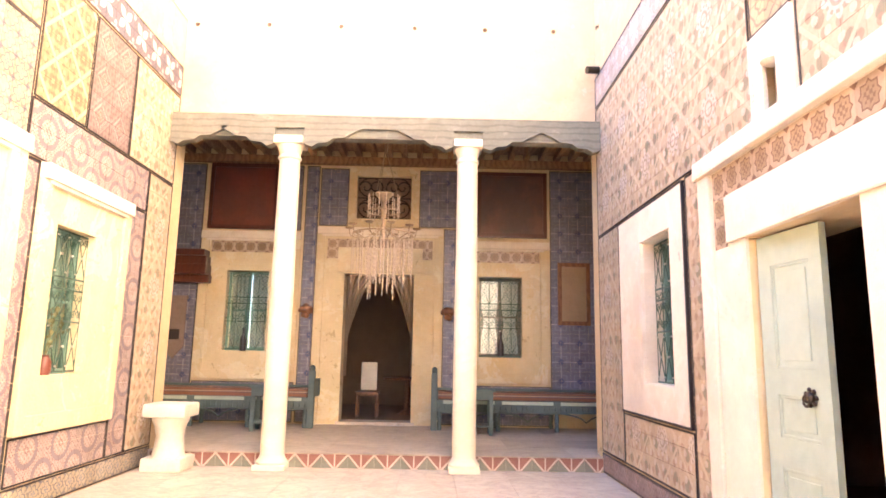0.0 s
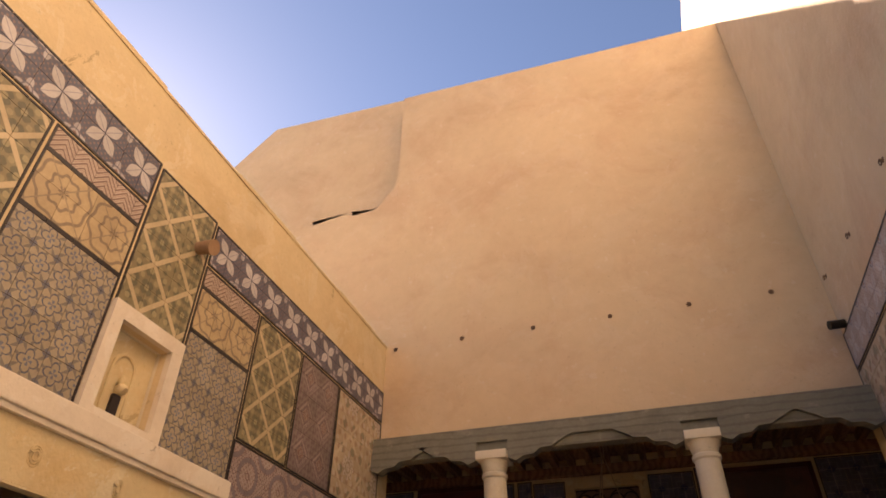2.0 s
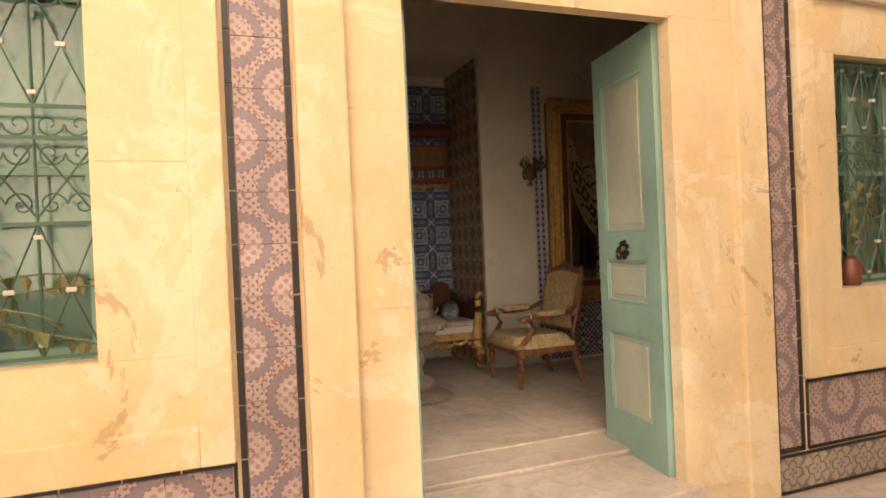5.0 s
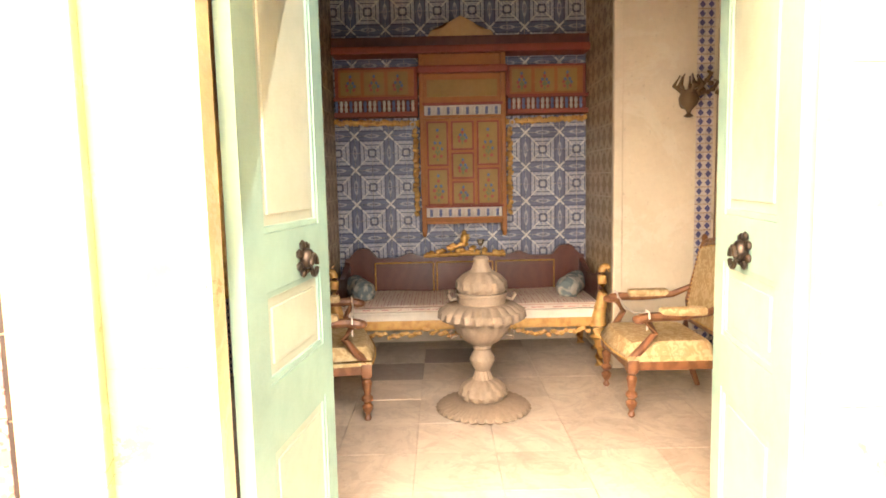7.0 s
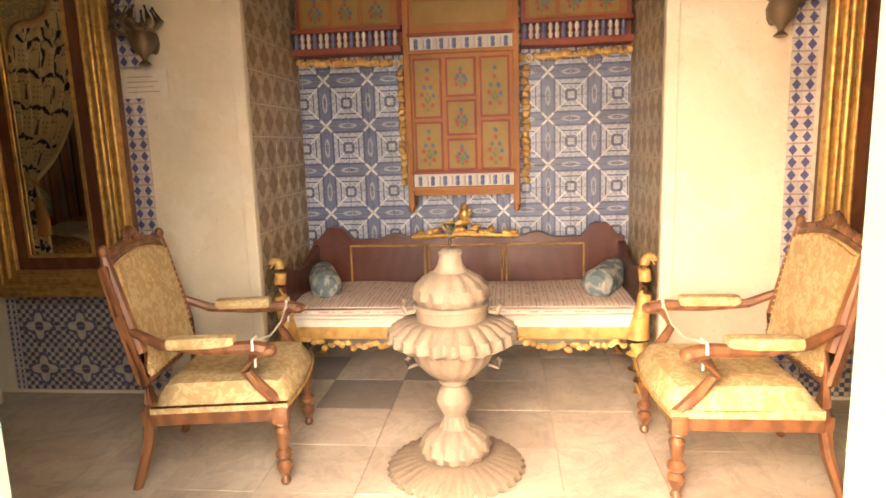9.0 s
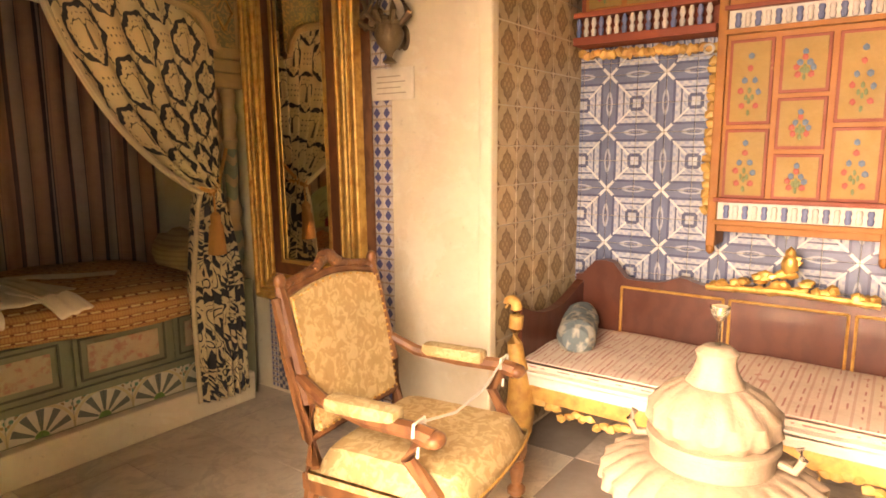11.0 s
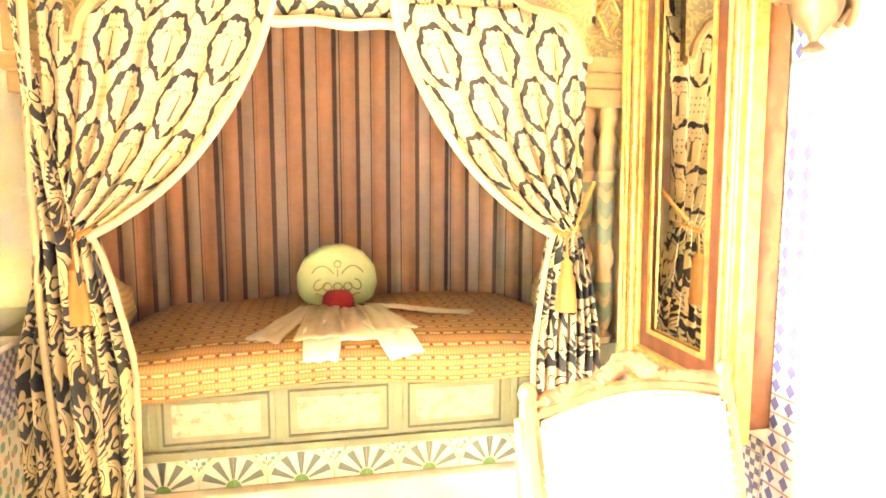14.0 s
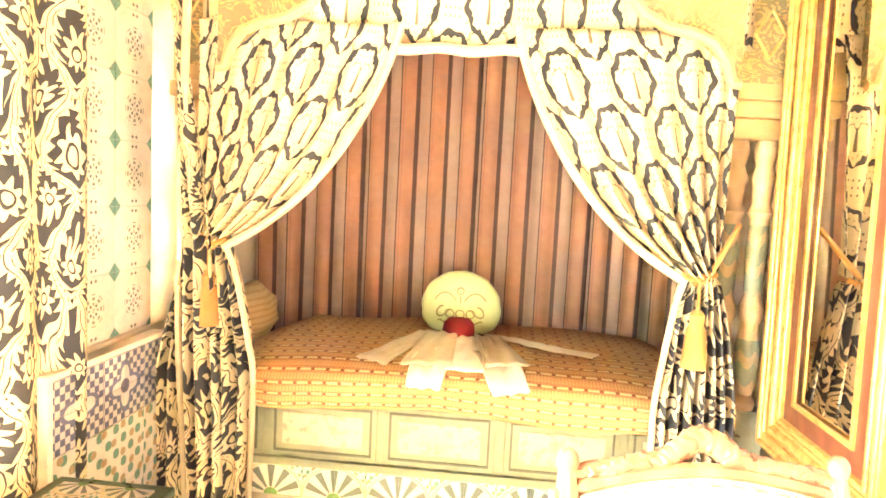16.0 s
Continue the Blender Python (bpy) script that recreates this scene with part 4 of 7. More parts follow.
lathe(bm, [(.06, 0), (.085, .02), (.08, .05), (.03, .09)], (2.68, 3.81, 3.17), 14)
part("spout", bm, PALE, e_niche, smooth=True)


def panel_leaf(name, width, height, material, label, at, knob_at, category="door"):
    """Panelled door leaf, hinged at its local origin, along local x; thickness along y."""
    d = thing(name, label, category, "door leaves", at=at)
    holes = [(.13, width - .1, .22, .72), (.13, width - .1, .90, 1.16), (.13, width - .1, 1.32, height - .2)]
    F = Face((0, 0, 0), (1, 0, 0), (0, 0, 1))
    bm = bmesh.new()
    holed(bm, F, 0, width, 0, height, -0.022, 0.022, holes)
    bmesh.ops.remove_doubles(bm, verts=bm.verts, dist=1e-4)
    part("leaf_frame", bm, material, d)
    for h in holes:
        p = fpart("panel", F, (h[0], h[1], h[2], h[3], -0.010, 0.010), material if material is GREEN2 else PANELPALE, d, bev=0)
        bm = bmesh.new()
        for r in ((h[0], h[1], h[2], h[2] + .02), (h[0], h[1], h[3] - .02, h[3]), (h[0], h[0] + .02, h[2], h[3]), (h[1] - .02, h[1], h[2], h[3])):
            fbox(bm, F, *r, -0.018, 0.018, 0.004)
        part("panel_moulding", bm, material, p)
        bm = bmesh.new()
        fbox(bm, F, h[0] + .05, h[1] - .05, h[2] + .05, h[3] - .05, -0.016, 0.016, 0.004)
        part("raised_field", bm, material if material is GREEN2 else PANELPALE, p)
    for sgn in (1, -1):
        k = bmesh.new()
        y = sgn * .03
        for q in range(7):
            blob(k, (knob_at[0] + .045 * math.cos(q * .9), y, knob_at[1] + .045 * math.sin(q * .9)), (.017, .012, .017), 1)
        blob(k, (knob_at[0], sgn * .04, knob_at[1]), (.034, .026, .034), 2)
        tube(k, [(knob_at[0] + .026 * math.cos(a * .5), sgn * .062, knob_at[1] - .02 + .032 * math.sin(a * .5)) for a in range(13)], .008, 6)
        part("knocker", k, BRONZE, d, "dark bronze rosette ring handle", smooth=True)
    return d


panel_leaf("door_leaf", 0.60, 2.18, GREEN2, "pale green panelled door leaf with chipped paint, open", pose(2.73, 4.235, -0.08, 0, 0, -84), (0.44, 1.16))
panel_leaf("door_leaf", 0.70, 2.42, GREEN, "sea green panelled door leaf, open inwards", pose(-3.035, 4.585, 0.10, 0, 0, 180 - 8), (0.37, 1.22))
panel_leaf("door_leaf", 0.70, 2.42, GREEN, "sea green panelled door leaf, swung open inwards", pose(-3.035, 3.165, 0.10, 0, 0, 180 - 7), (0.42, 1.22))

# ---- portico columns, beam ----
def column(x):
    c = thing("column", "cream painted stone column carrying the portico beam", "column", "portico columns", at=pose(x, 8.08, FLOORZ))
    bm = bmesh.new()
    box(bm, -.19, .19, -.19, .19, 0, .06, .008)
    lathe(bm, [(.185, .06), (.19, .09), (.16, .13), (.15, .16)], seg=28)
    part("base", bm, WHITE, c, smooth=True)
    bm = bmesh.new()
    lathe(bm, [(.145, .16), (.148, 1.3), (.14, 2.6), (.132, 3.86), (.15, 3.88), (.15, 3.91), (.13, 3.93)], seg=28)
    part("shaft", bm, WHITE, c, smooth=True)
    bm = bmesh.new()
    lathe(bm, [(.13, 3.93), (.15, 4.0), (.17, 4.06)], seg=28)
    box(bm, -.185, .185, -.185, .185, 4.06, 4.16, .01)
    part("capital", bm, WHITE, c, smooth=True)


column(-1.40), column(0.93)
beam = thing("portico_beam", "weathered grey-green timber beam with carved brackets", "beam")
BF = Face((0, 8.12, 0), (1, 0, 0), (0, 0, 1))
PB = BF.m
bm = bmesh.new()
box(bm, -2.95, 2.67, 7.98, 8.198, 4.19, 4.37, .01)
box(bm, -2.95, 2.67, 8.02, 8.198, 4.07, 4.188, .006)
part("lintel", bm, OLDWOOD, beam)
prof = lambda x, s: [(x, 4.187), (x, 3.97), (x + s * .10, 3.93), (x + s * .18, 3.98), (x + s * .30, 3.99), (x + s * .38, 4.05), (x + s * .52, 4.06), (x + s * .60, 4.11), (x + s * .75, 4.187)]
for x, s in ((-2.94, 1), (2.66, -1), (-1.59, -1), (-1.21, 1), (0.74, -1), (1.12, 1)):
    bm = bmesh.new()
    prism(bm, prof(x, s), PB, 0.02, 0.16)
    part("bracket", bm, OLDWOOD, beam)
tagged(boxpart("wall_over_beam", (-4.7, 3.9, 8.605, 8.7, 4.36, 5.15), PLASTER, bev=0), "plaster wall resting on the portico beam", "wall", kind="structure")


# ---- the room ----
RX0, RX1, RTOP = -6.12, -3.45, 4.2
AY0, AY1, AX = 2.77, 4.95, -7.05
rfloor = thing("room_floor", "worn marble room floor with a few grey slabs", "floor", kind="structure")
boxpart("bed", (-7.3, -3.45, 0.0, 7.8, -0.14, ROOMZ - 0.012), GROUT, rfloor, "mortar bed", bev=0)
slabs = {}
rng = random.Random(9)
for i in range(9):
    for j in range(14):
        x0, y0 = -7.2 + i * .42, 1.0 + j * .42
        if x0 + .42 > -3.44:
            continue
        dark = (i, j) in ((2, 5), (1, 4), (1, 6))
        key = dark
        if key not in slabs:
            bm = bmesh.new()
            box(bm, -.2085, .2085, -.2085, .2085, -.02, 0, .0015)
            bm.normal_update()
            boxmap(bm)
            me = bpy.data.meshes.new("slab")
            bm.to_mesh(me)
            bm.free()
            me.materials.append(SLATE if dark else MARBLE)
            slabs[key] = me
        s = new("slab", slabs[key])
        s.parent = rfloor
        s.location = (x0 + .21, y0 + .21, ROOMZ + rng.uniform(-.0015, .001))
boxpart("slab", (-3.62, -3.44, 1.0, 6.9, ROOMZ - .02, ROOMZ), MARBLE, rfloor)
WROOM = Face((RX0, 0, 0), (0, 1, 0), (0, 0, 1))
WBACK = Face((AX, 0, 0), (0, 1, 0), (0, 0, 1))
room_w = wall("wall_room_west", WROOM, (-0.4, 8.2, -0.16, RTOP, -0.35, 0.0), [(AY0, AY1, -0.16, 3.3)], WHITE, "cream limewashed piers either side of the divan recess")
alcove = wall("wall_recess", WBACK, (2.4, 5.3, -0.16, 3.6, -0.3, 0.0), [], WHITE, "recess back wall covered with blue and white tiles")
tile_panel(WBACK, alcove, AY0, AY1, 0.55, 2.02, 0.148, BLUESQ, singly=True, edge=False, off=(0.84, 0.50))
tile_panel(WBACK, alcove, AY0, AY1, 2.02, 3.2, 0.148, BLUESQ, edge=False, off=(0.84, 0.43))
AS = Face((0, AY0, 0), (-1, 0, 0), (0, 0, 1))
AN = Face((0, AY1, 0), (1, 0, 0), (0, 0, 1))
rs = wall("wall_recess_south", AS, (6.475, 7.045, -0.16, 3.3, -0.3, -0.0), [], WHITE, "recess side wall faced with brown tiles")
rn = wall("wall_recess_north", AN, (-7.045, -6.475, -0.16, 3.3, -0.3, -0.0), [], WHITE, "recess side wall faced with brown tiles")
tile_panel(AS, rs, 6.16, 7.04, 0.15, 3.28, 0.18, BROWN, singly=True, edge=False)
tile_panel(AN, rn, -7.04, -6.16, 0.15, 3.28, 0.18, BROWN, singly=True, edge=False)
tagged(boxpart("ceiling_recess", (-7.35, -6.475, 2.4, 5.3, 3.3, 3.5), WHITE, bev=0), "plain recess ceiling", "ceiling", kind="structure")
bm = bmesh.new()
box(bm, -7.5, -3.45, -0.5, 8.3, RTOP, RTOP + .2)
for i in range(26):
    box(bm, -6.12, -3.45, -0.3 + i * .32, -0.2 + i * .32, RTOP - .12, RTOP)
tagged(part("room_ceiling", bm, JOIST), "painted timber joist ceiling", "ceiling", kind="structure")
for n, y in (("wall_bed_south", -0.35), ("wall_bed_north", 7.75)):
    tagged(boxpart(n, (-6.4, -3.4, y, y + .3, -0.16, RTOP), WHITE, bev=0), "plain wall behind the bed recess", "wall", kind="structure")
# pier edges, rounded casing
for y in (AY0 - .02, AY1 + .02):
    bm = bmesh.new()
    box(bm, -6.16, -6.10, y - .035, y + .035, ROOMZ, 3.3, .012)
    tagged(part("trim", bm, WHITE), "rounded cream edge of the recess pier", "trim", kind="structure")
# diamond strips and lower tiles by the mirrors
for y0, y1 in ((2.085, 2.21), (5.53, 5.655), (1.225, 1.29), (6.45, 6.515)):
    tile_panel(WROOM, room_w, y0, y1, ROOMZ + .02, 3.0, (y1 - y0) / 1.99, STRIP, edge=False)
for y0, y1 in ((1.29, 2.085), (5.655, 6.45)):
    tile_panel(WROOM, room_w, y0, y1, ROOMZ + .02, 0.72, 0.13, GEO, edge=False)
# east side of the room
REAST = Face((RX1, 0, 0), (0, -1, 0), (0, 0, 1))
tile_panel(REAST, west, -1.74, -1.23, 1.02, 2.6, 0.255, CROSS, edge=False)
dado = tagged(boxpart("tiled_ledge", (-3.53, -3.462, 1.225, 1.95, ROOMZ, 1.0), WHITE, bev=.006), "tiled ledge with a pale plaster top", "ledge", kind="structure")
DF = Face((-3.53, 0, 0), (0, -1, 0), (0, 0, 1))
tile_panel(DF, dado, -1.93, -1.24, 0.72, 0.98, 0.13, GEO, edge=False)
tile_panel(DF, dado, -1.93, -1.24, 0.20, 0.72, 0.26, FAN, edge=False)


# ---- room: fabrics ----
def damask(dark, light, sx=0.29, sy=0.47):
    """Staggered rows of scalloped flower medallions in dark ogee bands."""
    def fn(k):
        a, row = k.u / sx + (k.noise(5.0, 2.0) - 0.5) * 0.05, k.v / sy + (k.noise(5.5, 2.0) - 0.5) * 0.05
        c = light
        for off in (0.0, 0.5):
            p = ((a + off).frac() - 0.5) * 2.0
            q = ((row + off).frac() - 0.5) * 2.0
            th = p.ang(q)
            r = hyp(p, q) * 0.72 + (p.abs() + q.abs()) * 0.28 + q * p.abs() * 0.16
            outer = (th * 9.0).sin() * 0.025 + p.abs() * 0.10 + 0.62
            inner = (th * 7.0).cos() * 0.045 + (th * 19.0).cos() * 0.02 + 0.52
            c = k.mix(r.lt(outer), c, dark)
            c = k.mix(r.lt(inner), c, light)
            t2, r2 = p.ang(q + 0.42), hyp(p, q + 0.42)
            vein = (t2 * 3.5).sin().abs().lt(0.26) * r2.gt(0.26) * r2.lt(0.72) * r.lt(0.37)
            c = k.mix(vein, c, (0.10, 0.085, 0.06))
            c = k.mix(r.lt(0.34) * r2.near((t2 * 7.0).cos() * 0.05 + 0.24, 0.02) * 0.7, c, dark)
            c = k.mix(r.near((th * 7.0).cos() * 0.04 + 0.40, 0.014) * (th * 21.0).sin().gt(0.1) * 0.8, c, (0.10, 0.085, 0.06))
            leaf, lt = hyp(p.abs() - 0.42, q.abs() - 0.60), (p.abs() - 0.42).ang(q.abs() - 0.60)
            c = k.mix(leaf.near((lt * 5.0).sin() * 0.03 + 0.16, 0.016) * r.gt(0.70) * lt.gt(-0.4) * 0.85, c, dark)
            spray = hyp((p * 8.0).frac() - 0.5, (q * 6.5).frac() - 0.5).lt(0.19) * hyp(p, q.abs() - 1.0).lt(0.27)
            c = k.mix(spray * 0.8, c, dark)
        return c
    return fn


def bold_floral(dark, light):
    def fn(k):
        w1, w2 = k.noise(3.1, 2.0) - 0.5, k.noise(3.7, 2.0) - 0.5
        a, row = k.u / 0.26 + w1 * 0.9, k.v / 0.34 + w2 * 0.9
        c = dark
        for off in (0.0, 0.5):
            p, q = ((a + off).frac() - 0.5) * 2.0, ((row + off).frac() - 0.5) * 2.0
            bend = p.abs() - (q * 3.1416).cos() * 0.28 - 0.42
            fr = ((q + p.abs() * 0.7) * 4.0).tri()
            c = k.mix(bend.abs().lt(fr * 0.24 + 0.03), c, light)
            c = k.mix(bend.abs().lt(0.018), c, dark)
            th = p.ang(q)
            r = hyp(p, q)
            c = k.mix(r.lt((th * 8.0).cos() * 0.09 + 0.40), c, dark)
            c = k.mix(r.lt((th * 8.0).cos() * 0.09 + 0.33), c, light)
            c = k.mix(r.near(0.14, 0.03), c, dark)
        return c
    return fn


CREAM, INK = (0.62, 0.50, 0.29), (0.028, 0.03, 0.035)
DAMASK = mat("damask_cloth", damask(INK, CREAM), rough=0.85, bump=0.25, bscale=300, vary=0.15)
BOLD = mat("bold_floral_cloth", bold_floral(INK, CREAM), rough=0.85, bump=0.25, bscale=300, vary=0.15)
LINING = mat("cream_cotton", (0.60, 0.49, 0.31), rough=0.9, bump=0.2, bscale=200)


def stripes(k):
    f = (k.u / 0.165).frac()
    c = k.mix(k.noise(2.5), (0.38, 0.185, 0.10), (0.30, 0.135, 0.08))
    c = k.mix(f.near(0.82, 0.17), c, (0.30, 0.20, 0.15))
    c = k.mix(f.near(0.64, 0.018), c, (0.05, 0.026, 0.02))
    c = k.mix(f.near(0.55, 0.012) * 0.6, c, (0.22, 0.09, 0.06))
    return k.mix(f.near(0.075, 0.07), c, (0.06, 0.024, 0.018))


STRIPE = mat("striped_hanging", stripes, rough=0.6, bump=0.15, bscale=120, vary=0.3)


def blanket(k):
    c = k.mix(k.noise(4.0), (0.54, 0.32, 0.13), (0.47, 0.25, 0.09))
    c = k.mix((k.u / 0.014).frac().lt(0.35) * 0.5, c, (0.34, 0.15, 0.055))
    f = (k.v / 0.088).frac()
    c = k.mix(f.near(0.5, 0.17), c, (0.42, 0.21, 0.07))
    c = k.mix(f.near(0.5, 0.12), c, (0.21, 0.075, 0.035))
    c = k.mix(f.near(0.5, 0.085) * (k.u / 0.062).frac().lt(0.74), c, (0.62, 0.46, 0.22))
    return k.mix(f.near(0.72, 0.02) + f.near(0.28, 0.02), c, (0.24, 0.08, 0.04))


BLANKET = mat("woven_orange_blanket", blanket, rough=0.9, bump=0.35, bscale=200)
BROCADE = mat("gold_brocade", lambda k: k.mix(k.step(k.noise(22.0, 4.0, 0.6, 1.2), 0.44, 0.54), (0.62, 0.48, 0.25), (0.48, 0.34, 0.15)), rough=0.7, bump=0.3, bscale=60)


def mattress_col(k):
    f = (k.v / 0.05).frac()
    c = k.mix(f.near(0.5, 0.10) * 0.7, (0.62, 0.52, 0.41), (0.48, 0.30, 0.24))
    c = k.mix(f.near(0.1, 0.07) * k.noise(14.0, 3.0).gt(0.5), c, (0.40, 0.19, 0.17))
    return k.mix(k.step(k.noise(9.0, 3.0), 0.66, 0.70) * 0.7, c, (0.46, 0.2, 0.17))


TICKING = mat("striped_ticking", mattress_col, rough=0.9, bump=0.3)
BOLSTER = mat("blue_flowered_cotton", lambda k: k.mix(k.step(k.noise(11.0, 3.0, 0.5, 0.6), 0.44, 0.54), (0.13, 0.165, 0.17), (0.36, 0.35, 0.29)), rough=0.95, bump=0.8, bscale=70)
MUSLIN = mat("cream_muslin", (0.60, 0.50, 0.34), rough=0.9, bump=0.3)
OCHRECLOTH = mat("ochre_cotton", lambda k: k.mix((k.z / .03).frac().lt(.4), (0.48, 0.34, 0.15), (0.40, 0.26, 0.11)), rough=0.9, bump=0.3)
LINEN = mat("white_linen", (0.74, 0.68, 0.56), rough=0.9, bump=0.3)
SATIN = mat("pale_green_satin", lambda k: k.mix(k.noise(8.0), (0.42, 0.44, 0.20), (0.34, 0.37, 0.17)), rough=0.5)
EMBROID = mat("gold_embroidery", (0.20, 0.16, 0.06), rough=0.6)
RED = mat("red_felt", (0.26, 0.015, 0.015), rough=0.9)
TASSEL = mat("gold_tassel", (0.45, 0.22, 0.05), rough=0.7, bump=0.5, bscale=200)
PANELGREEN = mat("grey_green_panel_paint", chipped((0.24, 0.25, 0.15), (0.3, 0.24, 0.14)), rough=0.6, vary=0.2)
SALMON = mat("painted_salmon_panel", lambda k: k.mix(k.step(k.noise(26.0, 4.0, 0.6), 0.50, 0.64), (0.50, 0.40, 0.25), (0.46, 0.24, 0.16)), rough=0.6)
DARKLINE = mat("dark_green_line_paint", (0.10, 0.10, 0.06), rough=0.6)
ARABESQUE = mat("painted_scroll_panel", lambda k: k.mix(k.step((k.noise(9.0, 2.0, 0.5, 3.0) * 30.0).sin(), 0.2, 0.7), (0.20, 0.17, 0.08), (0.42, 0.28, 0.10)), rough=0.6, bump=0.3)
OCHREWOOD = mat("ochre_painted_wood", chipped((0.46, 0.31, 0.14), (0.34, 0.24, 0.14)), rough=0.6, bump=0.2)
URNSTONE = mat("carved_greybeige_wood", lambda k: k.mix(k.noise(6.0), (0.31, 0.235, 0.16), (0.22, 0.165, 0.11)), rough=0.75, bump=0.2, vary=0.35, vscale=9.0)


def sheet(name, fn, nu, nv, material, parent, su, sv, label="", thick=0.004):
    """Cloth surface from fn(s, h), mapped su by sv metres."""
    bm = bmesh.new()
    uv = bm.loops.layers.uv.verify()
    g = [[bm.verts.new(fn(i / nu, j / nv)) for j in range(nv + 1)] for i in range(nu + 1)]
    for i in range(nu):
        for j in range(nv):
            f = bm.faces.new((g[i][j], g[i + 1][j], g[i + 1][j + 1], g[i][j + 1]))
            for l, (p, q) in zip(f.loops, ((i, j), (i + 1, j), (i + 1, j + 1), (i, j + 1))):
                l[uv].uv = (p / nu * su, q / nv * sv)
    ob = part(name, bm, material, parent, label, smooth=True, mapped=True)
    if thick:
        md = ob.modifiers.new("thickness", "SOLIDIFY")
        md.thickness, md.offset = thick, 0
    return ob


def lerp(a, b, t):
    return a + (b - a) * t


def tied_curtain(parent, top_in, top_out, tie, edge_bow, zt, ztie, zb, material, y, fold=0.03, n=7, below=0.31, wide=0.95):
    """Drape gathered at a tie: s runs from the inner edge to the outer."""
    sg = 1 if tie > top_in else -1

    def up(s, h):
        xt = lerp(top_in, top_out, s)
        xb = tie + sg * (s - 0.5) * 0.12
        e = h ** lerp(1.25, 0.6, s)
        x = lerp(xt, xb, e) - sg * edge_bow * math.sin(math.pi * h) * (1 - s)
        sag = 0.12 * (1 - s) * math.sin(math.pi * h) * h
        z = lerp(zt, ztie + 0.05 * (s - .5), h) - sag
        d = fold * (0.35 + h) * math.sin(s * n * math.pi * 2 + h * 2) + 0.06 * h * math.sin(s * math.pi)
        return Vector((x, y + d, z))

    def down(s, h):
        w = lerp(0.12, below, min(1, h * 2.2) ** .7)
        x = tie + sg * (s - 0.5) * w + sg * 0.04 * h
        d = fold * (1.2 + .4 * math.sin(h * 5)) * math.sin(s * n * math.pi * 2 + 2 + h * 1.5) + 0.05 * math.sin(s * math.pi)
        return Vector((x, y + d, lerp(ztie, zb, h)))

    sheet("drape", up, 70, 40, material, parent, wide, (zt - ztie) * 1.25)
    sheet("tail", down, 60, 30, BOLD if material is DAMASK else material, parent, wide * .7, (ztie - zb))
    # cream edging on the inner edge
    bm = bmesh.new()
    tube(bm, [up(0, h / 30) + Vector((0, 0.012, 0)) for h in range(31)], 0.017, 8)
    tube(bm, [down(0, h / 12) + Vector((0, 0.012, 0)) for h in range(13)], 0.013, 8)
    part("edging", bm, LINING, parent, "cream cotton edging", smooth=True)


